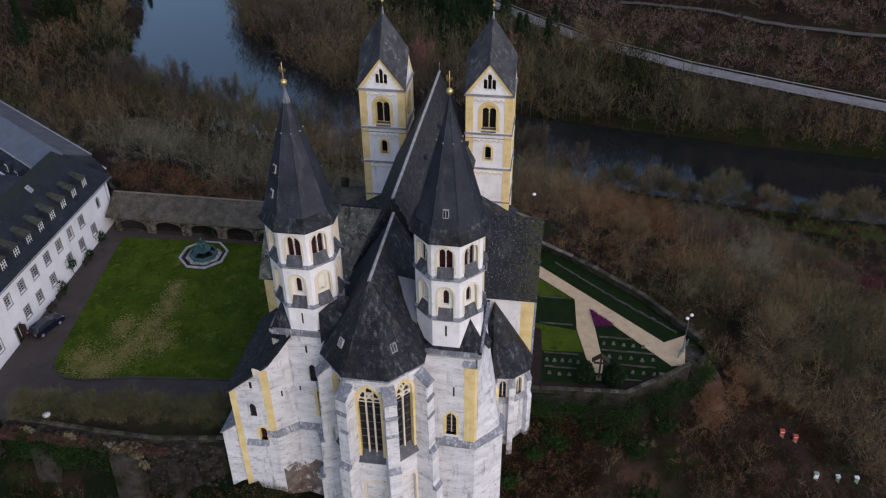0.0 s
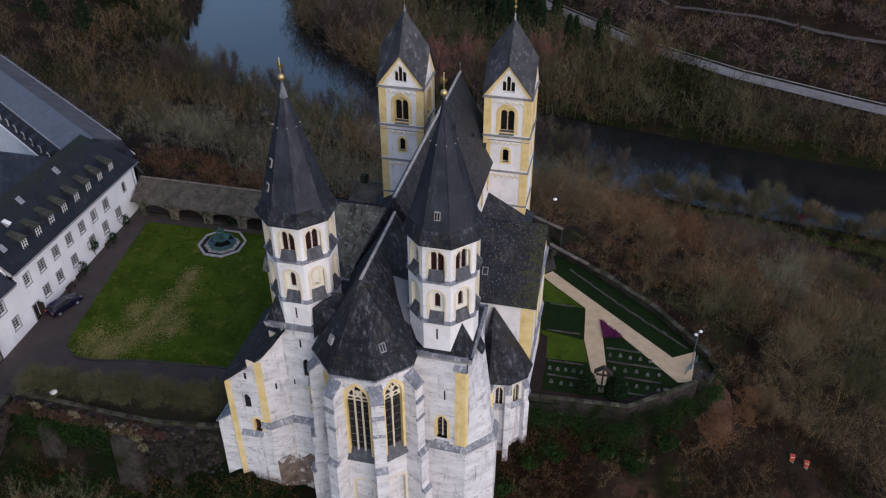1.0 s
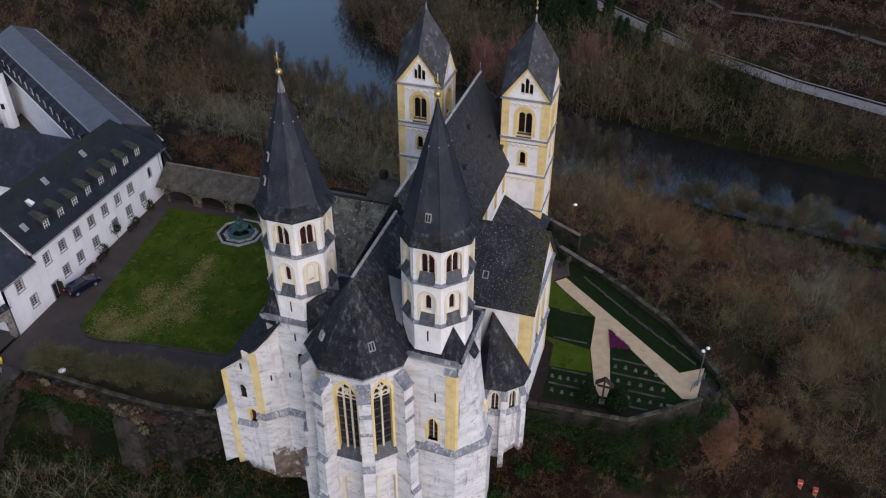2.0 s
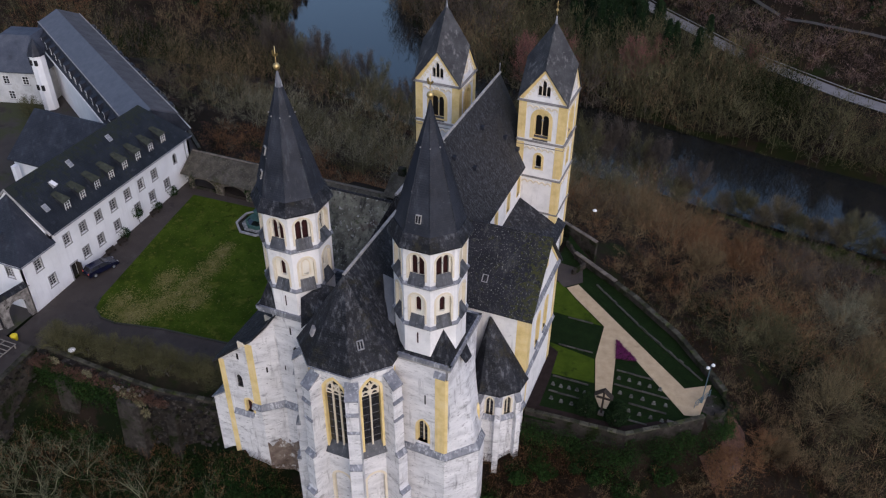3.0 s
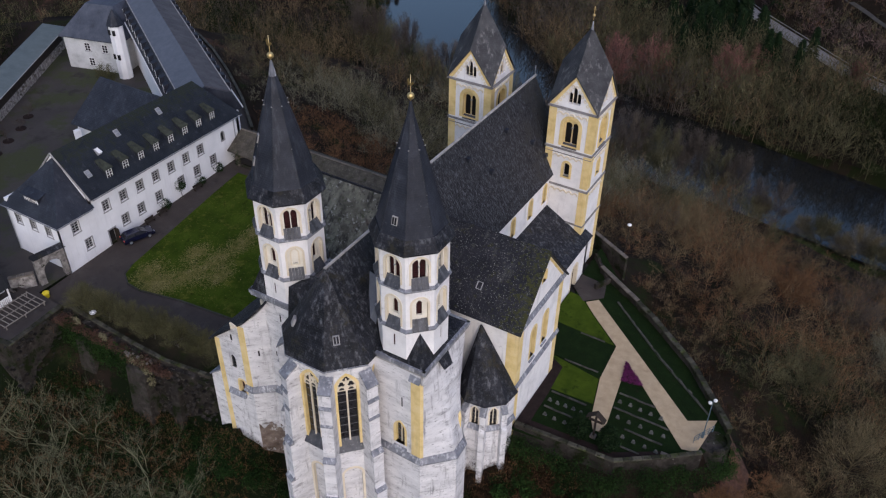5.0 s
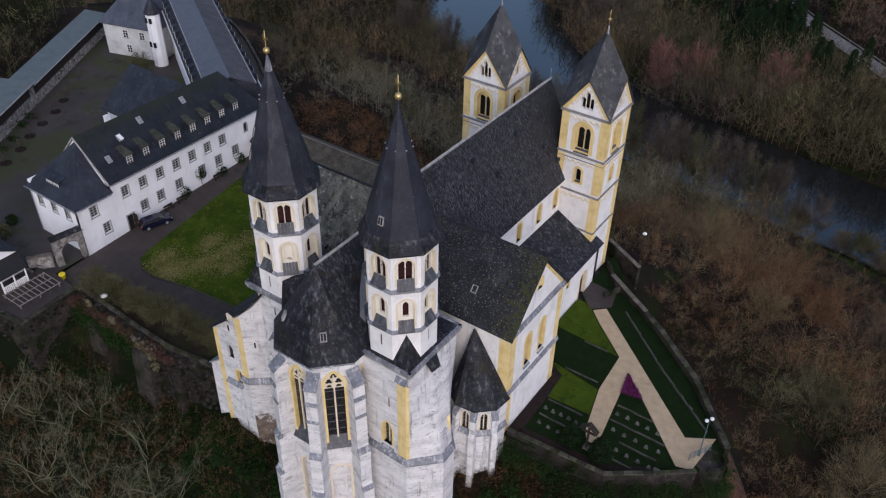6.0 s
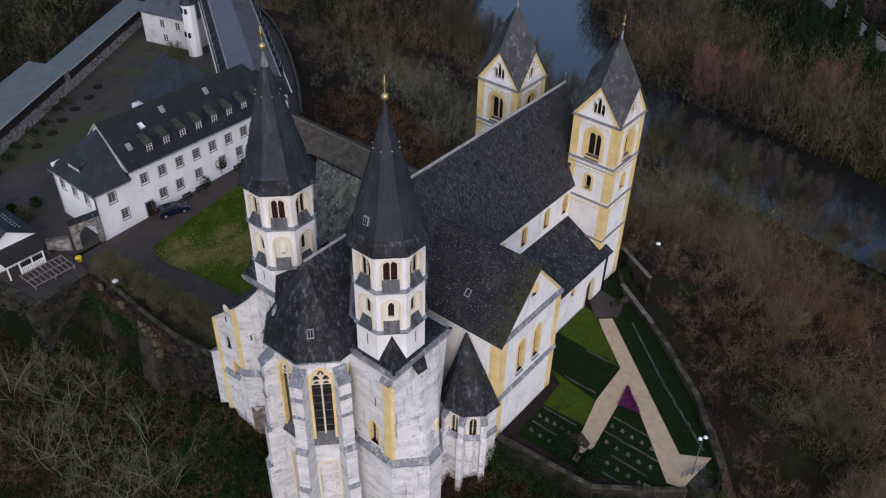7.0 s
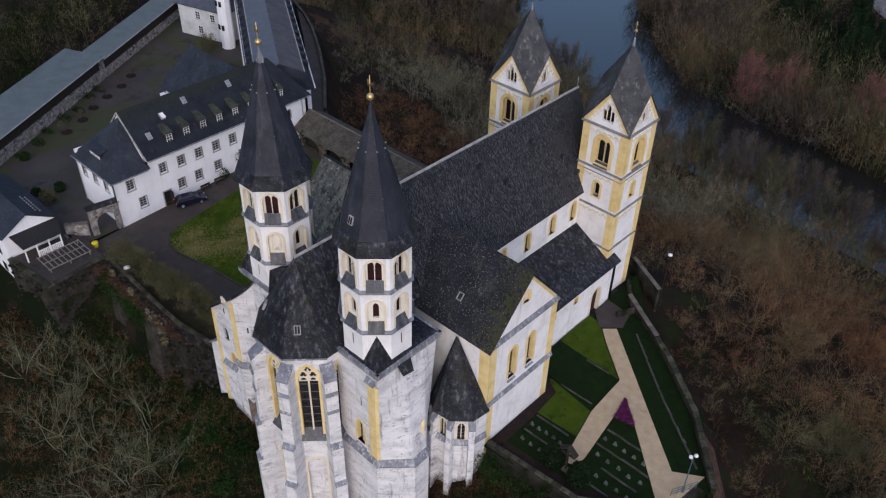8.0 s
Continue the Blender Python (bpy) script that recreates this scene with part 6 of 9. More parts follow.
# ---- the walled graveyard garden ----
GZ = -0.8
sheet("garden_soil", [(0.95, 63.4), (12, 64.4), (16.5, 67.9), (18.6, 70.0), (21.3, 73.6), (15.2, 82.4), (8.6, 87.8), (1, 93.3), (-3.0, 98), (-3.0, 90.8), (0.95, 73.6)], GZ, DARK_LAWN, "dark groundcover of the walled garden", "garden bed", 0.3)
PATHS = [[(-0.3, 86.3), (0.9, 87.5), (16.5, 73.9), (19.2, 75.6), (18.6, 70.3), (17.1, 69.9), (10.9, 76.05), (7.75, 79.05), (8.35, 75.65), (9.3, 69.2), (9.15, 67.6), (8.35, 67.6), (7.6, 68.9), (6.2, 74.8), (5.85, 80.75), (1.3, 84.7)]]
for p in PATHS:
    sheet("gravel_path", p, GZ + 0.06, GRAVEL, "pale gravel path in the shape of a letter A", "path", 0.08)
sheet("turf", [(1.1, 81.0), (5.6, 80.75), (1.3, 84.5), (-0.6, 86.4), (-1.4, 87.0), (-2.8, 87.2), (-2.8, 81.2)], GZ + 0.03, BRIGHT_LAWN, "bright green turf by the church wall", "lawn")
sheet("groundcover", [(-2.6, 76.0), (1.2, 75.7), (5.95, 75.0), (5.65, 80.6), (1.2, 80.9), (-2.6, 81.2)], GZ + 0.05, DARK_LAWN, "dark green groundcover bed", "garden bed")
sheet("turf", [(1.9, 70.6), (7.0, 70.9), (6.1, 74.7), (1.5, 75.4), (0.2, 75.6), (0.2, 73.7), (1.75, 73.6)], GZ + 0.04, BRIGHT_LAWN, "bright green turf between stone edgings", "lawn")
sheet("groundcover", [(1.3, 87.6), (17.2, 74.6), (18.2, 76.3), (13.2, 81.0), (3.4, 89.6)], GZ + 0.03, DARK_LAWN, "dark green groundcover along the path", "garden bed")
sheet("forecourt", [(-2.9, 88.4), (-0.7, 86.3), (1.3, 88.2), (0.6, 90.8), (-2.9, 91.2)], GZ + 0.04, ASPHALT, "dark paved forecourt at the side door", "pavement")
sheet("walled_walk", [(3.4, 89.9), (18.6, 76.4), (20.8, 74.6), (19.4, 76.9), (14.5, 81.7), (8.2, 87.0), (1.8, 92.2)], GZ - 0.05, ASPHALT, "dark sunken walk inside the garden wall", "path")

sheet("wall_bed", [(0.95, 63.6), (2.3, 63.7), (2.2, 70.0), (1.9, 74.3), (0.6, 75.0), (-1.6, 75.6), (-2.9, 80), (-2.9, 73.7), (0.95, 73.6)], GZ + 0.055, BED, "dark soil strip along the church wall", "garden bed")
sheet("wall_bed", [(1.9, 63.75), (11.8, 64.5), (16.3, 67.9), (15.6, 68.6), (11.4, 65.9), (2.3, 65.3)], GZ + 0.055, BED, "dark soil strip inside the low garden wall", "garden bed")
rng = np.random.default_rng(7)


def wall_run(name, line, thick, z_bottom, height, mat, cap, label, category, step=1.1, jag=0.0, cap_over=0.08):
    """A wall along a line: rubble core, and a coping of separate stones."""
    body = Shape()
    pts = [Vector((x, y, 0)) for x, y in line]
    for a, b in zip(pts, pts[1:]):
        F = Face((a.x, a.y), (b.x, b.y))
        n = max(1, int(F.len / step))
        for i in range(n):
            u0, u1 = F.len * i / n, F.len * (i + 1) / n
            j = [rng.uniform(-0.05, 0.05) for _ in range(4)]
            h = height + rng.uniform(-jag, jag)
            body.loft([F.at(u0, z_bottom, j[0]), F.at(u1, z_bottom, j[1]), F.at(u1, z_bottom, -thick), F.at(u0, z_bottom, -thick)],
                      [F.at(u0, h, j[2] * 0.6), F.at(u1, h, j[3] * 0.6), F.at(u1, h, -thick), F.at(u0, h, -thick)])
    ob = tagged(part(name, body, mat), label, category, kind="structure")
    if cap:
        stone = None
        for a, b in zip(pts, pts[1:]):
            F = Face((a.x, a.y), (b.x, b.y))
            n = max(1, round(F.len / 0.95))
            for i in range(n):
                c = F.at(F.len * (i + 0.5) / n, height + 0.07 + rng.uniform(-0.02, 0.02), -thick / 2)
                m = Matrix.Translation(c) @ Matrix.Rotation(math.atan2(F.e.y, F.e.x) + rng.uniform(-0.03, 0.03), 4, "Z") @ Matrix.Diagonal((F.len / n * 0.97, thick + 2 * cap_over, 1, 1))
                if stone is None:
                    s = Shape().loft([(-0.5, -0.5, -0.08), (0.5, -0.5, -0.08), (0.5, 0.5, -0.08), (-0.5, 0.5, -0.08)], [(-0.5, -0.5, 0.04), (0.5, -0.5, 0.04), (0.5, 0.5, 0.04), (-0.5, 0.5, 0.04)], [(-0.46, -0.4, 0.09), (0.46, -0.4, 0.09), (0.46, 0.4, 0.09), (-0.46, 0.4, 0.09)])
                    stone = part("coping_stone", s, cap, ob)
                    stone.matrix_basis = m
                else:
                    again(stone, m, ob)
    return ob


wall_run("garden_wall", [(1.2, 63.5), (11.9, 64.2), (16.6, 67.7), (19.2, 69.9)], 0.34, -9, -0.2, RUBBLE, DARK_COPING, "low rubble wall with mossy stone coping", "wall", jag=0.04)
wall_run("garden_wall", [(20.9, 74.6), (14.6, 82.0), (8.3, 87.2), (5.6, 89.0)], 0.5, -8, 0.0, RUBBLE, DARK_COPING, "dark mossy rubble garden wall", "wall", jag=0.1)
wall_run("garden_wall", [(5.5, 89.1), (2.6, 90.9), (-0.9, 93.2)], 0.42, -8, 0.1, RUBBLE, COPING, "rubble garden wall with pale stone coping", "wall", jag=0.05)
wall_run("garden_wall", [(1.2, 96.6), (-4.6, 99.9)], 0.36, -6, 0.1, RUBBLE, COPING, "short rubble wall with pale coping on the slope", "wall", jag=0.05)
wall_run("kerb_wall", [(18.2, 76.0), (10.9, 81.6), (3.2, 88.4)], 0.22, -1.3, -0.6, EDGING, None, "low mossy stone edging of the sunken walk", "wall", 0.6, 0.12)
wall_run("kerb_wall", [(-0.2, 89.2), (0.9, 91.4), (-2.6, 95.6)], 0.4, -1.5, -0.1, RUBBLE, None, "broken low stone wall by the forecourt", "wall", 0.6, 0.2)
# round bastion at the garden's point
bast = Shape()
ringp = lambda r, z: [(19.7 + r * math.cos(a), 72.5 + r * math.sin(a), z) for a in (2 * math.pi * i / 20 for i in range(20))]
bast.loft(ringp(1.9, -9), ringp(1.6, -0.75))
bastion = tagged(part("bastion", bast, RUBBLE), "round rubble bastion at the garden's point", "bastion", kind="structure")
for i in range(9):
    a0, a1 = -1.35 + 0.26 * i, -1.35 + 0.26 * (i + 0.97)
    q = lambda r, a, z: (19.7 + r * math.cos(a), 72.5 + r * math.sin(a), z)
    s = Shape().loft([q(1.3, a0, -0.8), q(1.3, a1, -0.8), q(1.65, a1, -0.8), q(1.65, a0, -0.8)], [q(1.3, a0, -0.3), q(1.3, a1, -0.3), q(1.65, a1, -0.3), q(1.65, a0, -0.3)])
    part("parapet_stone", s, RUBBLE, bastion)
sheet("bastion_floor", [(p[0], p[1]) for p in ringp(1.35, 0)], GZ + 0.02, ASPHALT, "dark paving of the bastion", "pavement")

# rows of grave edgings and small headstones
row_lines = [(73.9, 8.9, 13.4), (71.6, 9.1, 15.6), (69.3, 11.2, 15.4), (66.9, 11.6, 14.2), (70.3, 2.4, 6.7), (67.9, 2.6, 6.9), (80.7, 1.4, 5.4), (75.6, 1.6, 6.0)]
stone_k = Shape().box(-0.5, 0.5, -0.09, 0.09, 0, 0.14)
head_s = Shape().loft([(-0.15, -0.06, 0), (0.15, -0.06, 0), (0.15, 0.06, 0), (-0.15, 0.06, 0)], [(-0.15, -0.05, 0.3), (0.15, -0.05, 0.3), (0.15, 0.04, 0.3), (-0.15, 0.04, 0.3)], [(-0.1, -0.05, 0.46), (0.1, -0.05, 0.46), (0.1, 0.03, 0.46), (-0.1, 0.03, 0.46)])
kerb_ob = head_ob = None
for k, (y, xa, xb) in enumerate(row_lines):
    line = thing("stone_edging", "low mossy stone edging across the garden", "edging", "garden edgings", at=(xa, y, GZ))
    n = int((xb - xa) / 1.02)
    for i in range(n):
        m = Matrix.Translation((0.5 + 1.02 * i, rng.uniform(-0.03, 0.03), rng.uniform(0, 0.03)))
        if kerb_ob is None:
            kerb_ob = part("edging_stone", stone_k, EDGING, line)
            kerb_ob.matrix_basis = m
        else:
            again(kerb_ob, m, line)
heads = [(72.7, 9.4, 14.0, 5), (70.4, 10.0, 15.0, 5), (68.1, 11.4, 15.0, 4), (69.0, 2.8, 6.4, 5), (66.8, 3.2, 6.6, 4)]
for y, xa, xb, n in heads:
    for i in range(n):
        p = (xa + (xb - xa) * i / (n - 1), y + rng.uniform(-0.12, 0.12), GZ)
        if head_ob is None:
            head_ob = thing("headstone", "small grey headstone on a dark green bed", "headstone", "headstones", at=p)
            part("stone", head_s, GRAVE_STONE, head_ob)
            part("base", Shape().box(-0.22, 0.22, -0.12, 0.12, 0, 0.08), GRAVE_STONE, head_ob)
        else:
            copy_thing(head_ob, Matrix.Translation(p) @ Matrix.Rotation(rng.uniform(-0.1, 0.1), 4, "Z"))


def leaf_mass(centres, radii, count, size, seed, squash=1.0):
    """Many small leaf triangles spread over lumpy ellipsoids."""
    r = np.random.default_rng(seed)
    V = []
    for c, rad in zip(centres, radii):
        d = r.normal(size=(count, 3))
        d /= np.linalg.norm(d, axis=1)[:, None]
        lump = 1 + 0.14 * np.sin(d[:, :1] * 7 + seed) * np.sin(d[:, 1:2] * 6) + r.uniform(-0.16, 0.08, (count, 1))
        p = np.array(c) + d * lump * np.array([rad, rad, rad * squash])
        a = r.normal(size=(count, 3)) * size
        b = r.normal(size=(count, 3)) * size
        V.append(np.stack([p, p + a, p + b], 1).reshape(-1, 3))
    V = np.concatenate(V)
    s = Shape()
    s.v, s.f = V.tolist(), [(3 * i, 3 * i + 1, 3 * i + 2) for i in range(len(V) // 3)]
    return s


bedob = thing("heather_bed", "triangular bed of purple winter heather", "flower bed", at=(9, 76.9, GZ))
part("soil", Shape().prism([(-1.2, 1.95), (-0.62, -1.15), (1.75, -0.75)], 0, 0.1), BED, bedob)
pts = []
while len(pts) < 420:
    x, y = rng.uniform(-1.2, 1.8), rng.uniform(-1.2, 2.0)
    if (y < 1.95 - (x + 1.2) * 0.915) and (y > -1.15 + (x + 0.62) * 0.17) and (x > -1.2 + (1.95 - y) * 0.187):
        pts.append((x, y, 0.16 + rng.uniform(0, 0.08)))
part("heather", leaf_mass(pts, [0.14] * len(pts), 14, 0.05, 3), HEATHER, bedob, "purple heather blossom")
yew = thing("clipped_yew", "dark conical clipped yew bush beside the cross", "bush", "yews by the cross", at=(7.15, 66.3, GZ))
part("crown", leaf_mass([(0, 0, 0.75), (0.05, 0.05, 1.5), (0, 0, 2.15)], [1.05, 0.86, 0.55], 1700, 0.09, 5, 1.05), YEW, yew)
part("trunk", Shape().rod((0, 0, -0.1), (0, 0, 1.3), 0.12), BARK, yew)
copy_thing(yew, Matrix.Translation((10.4, 66.3, GZ)) @ Matrix.Rotation(1.2, 4, "Z") @ Matrix.Diagonal((1.1, 1.05, 1.0, 1)))
cross = thing("wayside_cross", "dark wooden wayside cross under a small roof", "cross", at=(8.75, 66.7, GZ))
part("post", Shape().box(-0.1, 0.1, -0.09, 0.09, 0, 3.4), OLD_WOOD, cross)
part("beam", Shape().box(-0.75, 0.75, -0.08, 0.08, 2.3, 2.5), OLD_WOOD, cross)
part("roof_board", Shape().slab([(-1.0, -0.35, 2.75), (0, -0.35, 3.6), (0, 0.35, 3.6), (-1.0, 0.35, 2.75)], 0.06), OLD_WOOD, cross, "dark weathered roof board")
part("roof_board", Shape().slab([(1.0, -0.35, 2.75), (0, -0.35, 3.6), (0, 0.35, 3.6), (1.0, 0.35, 2.75)], 0.06), OLD_WOOD, cross, "dark weathered roof board")
part("footing", Shape().box(-0.3, 0.3, -0.3, 0.3, 0, 0.25), COPING, cross, "stone footing")
lamp = thing("lamp_post", "slender lamp post with two pale lamp heads", "lamp", at=(18.5, 72.5, GZ))
part("pole", Shape().rod((0, 0, 0), (0, 0, 5.6), 0.055, 8), BLUE_STEEL, lamp, "blue-grey steel pole")
part("base", Shape().rod((0, 0, 0), (0, 0, 0.7), 0.14, 10), BLUE_STEEL, lamp)
for d, z in ((-0.22, 5.2), (0.20, 5.7)):
    part("arm", Shape().rod((0, 0, z - 0.25), (d, 0.1 * d, z), 0.035, 6), BLUE_STEEL, lamp)
    part("lamp_head", Shape().loft(*[[(d + r * math.cos(a), 0.1 * d + r * math.sin(a), z + h) for a in (2 * math.pi * i / 10 for i in range(10))] for r, h in ((0.08, -0.12), (0.19, -0.1), (0.2, 0.02), (0.07, 0.16))]), WHITE_WOOD, lamp, "pale lamp head")
zl = float(ground_height(np.array([-0.6]), np.array([101.2]))[0])
slope_lamp = thing("slope_lamp", "thin lamp post with one pale head on the slope", "lamp", at=(-0.6, 101.2, zl))
part("pole", Shape().rod((0, 0, 0), (0, 0, 2.0 - zl), 0.045, 6), OLD_WOOD, slope_lamp)
part("lamp_head", Shape().loft(*[[(r * math.cos(a), r * math.sin(a), 2.0 - zl + h) for a in (2 * math.pi * i / 10 for i in range(10))] for r, h in ((0.1, -0.1), (0.3, -0.06), (0.28, 0.04), (0.06, 0.2))]), WHITE_WOOD, slope_lamp, "pale lamp head")
rail = thing("steel_railing", "blue-grey steel railing at the bastion", "railing", at=(17.9, 71.3, GZ))
for i in range(5):
    part("post", Shape().rod((0.33 * i, 0.62 * i, 0), (0.33 * i, 0.62 * i, 1.05), 0.035, 6), BLUE_STEEL, rail)
for z in (0.35, 0.7, 1.05):
    part("bar", Shape().rod((0, 0, z), (1.32, 2.48, z), 0.03, 6), BLUE_STEEL, rail)
bench = thing("garden_bench", "pale stone slab bench by the garden wall", "bench", at=(16.2, 68.0, GZ))
part("seat", Shape().box(-0.7, 0.7, -0.2, 0.2, 0.38, 0.46), COPING, bench)
for x in (-0.5, 0.5):
    part("leg", Shape().box(x - 0.08, x + 0.08, -0.17, 0.17, 0, 0.38), COPING, bench)
hive = None
for x, y, m, lab in ((31.9, 71.4, RED_PAINT, "red and white beehive box on the slope"), (33.9, 72.1, RED_PAINT, "red and white beehive box on the slope"), (36.3, 68.8, WHITE_WOOD, "pale green and white beehive box on the slope"), (40.1, 71.3, GREEN_PAINT, "pale green and white beehive box on the slope"), (44.1, 74.6, GREEN_PAINT, "pale green and white beehive box on the slope")):
    z = float(ground_height(np.array([x]), np.array([y]))[0])
    h = thing("beehive", lab, "beehive", "beehives", at=(x, y, z + 0.02))
    h.scale = (0.75, 0.75, 0.75)
    part("stand", Shape().box(-0.35, 0.35, -0.3, 0.3, -0.5, 0.15), GREY_WOOD, h)
    part("hive_box", Shape().box(-0.34, 0.34, -0.3, 0.3, 0.15, 0.85), m, h)
    part("upper_box", Shape().box(-0.32, 0.32, -0.28, 0.28, 0.85, 1.05), WHITE_WOOD, h)
    part("lid", Shape().box(-0.38, 0.38, -0.34, 0.34, 1.05, 1.12), m if m is RED_PAINT else WHITE_WOOD if m is not WHITE_WOOD else GREEN_PAINT, h, "flat hive lid")

# ---- things in the court ----
# arcade walk closing the court
AY = 89.3
arc = Shape()
FA = Face((-60.6, AY), (-28.3, AY))
bays = 6
bw = FA.len / bays
holes = [arch(bw * (i + 0.5), -2.0, 4.0, 2.35, "round", 10) for i in range(bays)]
seg = []
for i in range(bays):
    c = bw * (i + 0.5)
    seg.append([(c - 2.05, -1.9), (c + 2.05, -1.9), (c + 2.05, -0.75)] + [(c + 2.05 * math.cos(math.pi * k / 10), -0.75 + 1.0 * math.sin(math.pi * k / 10)) for k in range(1, 10)] + [(c - 2.05, -0.75)])
panel(arc, FA, rect(0, FA.len, -2.4, 0.85), seg, 0.5)
walkway = thing("arcade_walk", "low stone arcade walk with a mossy tiled roof", "arcade", at=(-45, 91, -2))


def apart(name, shape, mat, label="", parent=None):
    ob = part(name, shape, mat, parent or walkway, label)
    if parent is None:
        ob.matrix_parent_inverse = Matrix.Translation((45, -91, 2))
    return ob


apart("arcade_wall", arc, PIER_STONE, "rubble arcade with low arches")
for i in range(bays):
    c = bw * (i + 0.5)
    for k in range(11):
        a0, a1 = math.pi * k / 11, math.pi * (k + 0.93) / 11
        q = [(c + 2.02 * math.cos(a0), -0.75 + 0.98 * math.sin(a0)), (c + 2.02 * math.cos(a1), -0.75 + 0.98 * math.sin(a1)), (c + 2.4 * math.cos(a1), -0.75 + 1.3 * math.sin(a1)), (c + 2.4 * math.cos(a0), -0.75 + 1.3 * math.sin(a0))]
        apart("arch_stone", Shape().loft([FA.at(u, z, 0.05) for u, z in q], [FA.at(u, z, -0.52) for u, z in q]), PIER_STONE)
    apart("parapet_bench", Shape().box(-60.6 + c - 1.9, -60.6 + c + 1.9, AY + 0.1, AY + 0.4, -2.3, -1.35), OLD_WOOD if i in (1, 4) else RUBBLE)
apart("back_wall", Shape().box(-60.6, -28.3, 95.0, 95.5, -3.5, 1.1), RUBBLE)
apart("walk_roof", Shape().slab([(-61.6, 88.75, 0.75), (-28.0, 88.75, 0.75), (-28.0, 92.4, 2.95), (-61.6, 92.4, 2.95)], 0.16), MOSS_TILE, "mossy grey-brown tiled slope")
apart("walk_roof", Shape().slab([(-61.6, 96.0, 0.75), (-28.0, 96.0, 0.75), (-28.0, 92.4, 2.95), (-61.6, 92.4, 2.95)], 0.16), MOSS_TILE, "mossy grey-brown tiled slope")
apart("ridge_tile", Shape().rod((-61.5, 92.4, 2.97), (-28.1, 92.4, 2.97), 0.12, 6), COPING)
# a low wing between the arcade and the church
wing = thing("low_wing", "low rubble wing with slate roof beside the church", "building", at=(-25, 84, -2))


def wp(name, shape, mat):
    part(name, shape, mat, wing).matrix_parent_inverse = Matrix.Translation((25, -84, 2))


wp("wall", Shape().box(-28.2, -24.0, 91.5, 97.5, -4, 3.6), RUBBLE)
wp("roof", Shape().slab([(-28.6, 91.0, 3.5), (-23.4, 91.0, 3.5), (-23.4, 94.5, 5.4), (-28.6, 94.5, 5.4)], 0.15).slab([(-28.6, 98.0, 3.5), (-23.4, 98.0, 3.5), (-23.4, 94.5, 5.4), (-28.6, 94.5, 5.4)], 0.15), MOSS_TILE)
wp("chimney", Shape().box(-27.6, -26.6, 94.2, 95.0, 4.5, 6.4), RUBBLE)

# climbers on the arcade's piers
for i in range(bays + 1):
    px = -60.6 + min(max(bw * i, 0.5), FA.len - 0.5)
    vine = thing("pier_climber", "leafless and green climber on an arcade pier", "climber", "arcade climbers", at=(px, AY - 0.15, court_z(AY) + 0.05))
    part("foliage", leaf_mass([(0.1 * math.sin(i), 0, 0.7), (0.25 * math.cos(2 * i), 0, 1.6), (-0.3, 0, 2.3), (0.5, 0, 2.5)], [0.35, 0.45, 0.5, 0.45], 60, 0.11, 300 + i), TERRACE_TWIG if i % 2 else EVERGREEN, vine)
    part("stem", Shape().rod((0, 0, 0), (0.05, 0, 2.2), 0.04, 5), BARK, vine)
for px, py, r in ((-46.0, 89.7, 1.1), (-38.2, 89.4, 0.9)):
    bush1 = thing("round_bush", "dark round bush before the arcade", "bush", "bushes by the arcade", at=(px, py, court_z(py) + 0.05))
    part("foliage", leaf_mass([(0, 0, r * 0.9), (0.3 * r, 0, r * 1.3)], [r * 0.8, r * 0.6], 380, 0.11, int(-px)), YEW, bush1)
    part("stem", Shape().rod((0, 0, 0), (0, 0, r), 0.06, 5), BARK, bush1)
# fountain
fx, fy = -45.7, 85.2
fz0 = court_z(fy) + 0.1
fountain = thing("fountain", "octagonal stone fountain with green bronze bowls", "fountain", at=(fx, fy, fz0))
o8 = lambda r, z, n=8, ph=0.39: [(r * math.cos(ph + 2 * math.pi * i / n), r * math.sin(ph + 2 * math.pi * i / n), z) for i in range(n)]
rim_stone = lambda r0, r1, z0, z1, i: Shape().loft(*[[(p[0], p[1], z) for p in (o8(r1, 0)[i], o8(r1, 0)[(i + 1) % 8], o8(r0, 0)[(i + 1) % 8], o8(r0, 0)[i])] for z in (z0, z1)])
part("paving", Shape().loft(o8(3.2, 0), o8(3.2, 0.05)), RUBBLE, fountain, "dark wet pebbles in the outer basin")
part("pebble_ring", Shape().loft(o8(2.55, 0.03), o8(2.5, 0.085)), PEBBLE, fountain, "ring of pale and dark pebbles")
for i in range(8):
    part("kerb_stone", rim_stone(3.12, 3.42, 0.0, 0.24, i), MORTAR, fountain, "pale kerb stone")
    part("basin_stone", rim_stone(1.72, 1.95, 0.05, 0.62, i), PATINA, fountain, "green mossy basin stone")
part("pool", Shape().loft(o8(1.74, 0.1), o8(1.74, 0.5)), WATER, fountain, "dark water")
part("lower_bowl", Shape().loft(o8(0.5, 0.3, 16), o8(0.45, 0.75, 16), o8(1.15, 1.1, 16), o8(1.2, 1.2, 16), o8(1.05, 1.15, 16), o8(0.3, 1.05, 16)), PATINA, fountain, "green bronze bowl", True)
part("stem", Shape().loft(o8(0.28, 1.0, 12), o8(0.2, 1.4, 12), o8(0.24, 1.7, 12), o8(0.14, 1.9, 12)), PATINA, fountain, "green bronze stem", True)
part("upper_bowl", Shape().loft(o8(0.15, 1.85, 14), o8(0.6, 2.1, 14), o8(0.63, 2.18, 14), o8(0.2, 2.1, 14)), PATINA, fountain, "green bronze upper bowl", True)
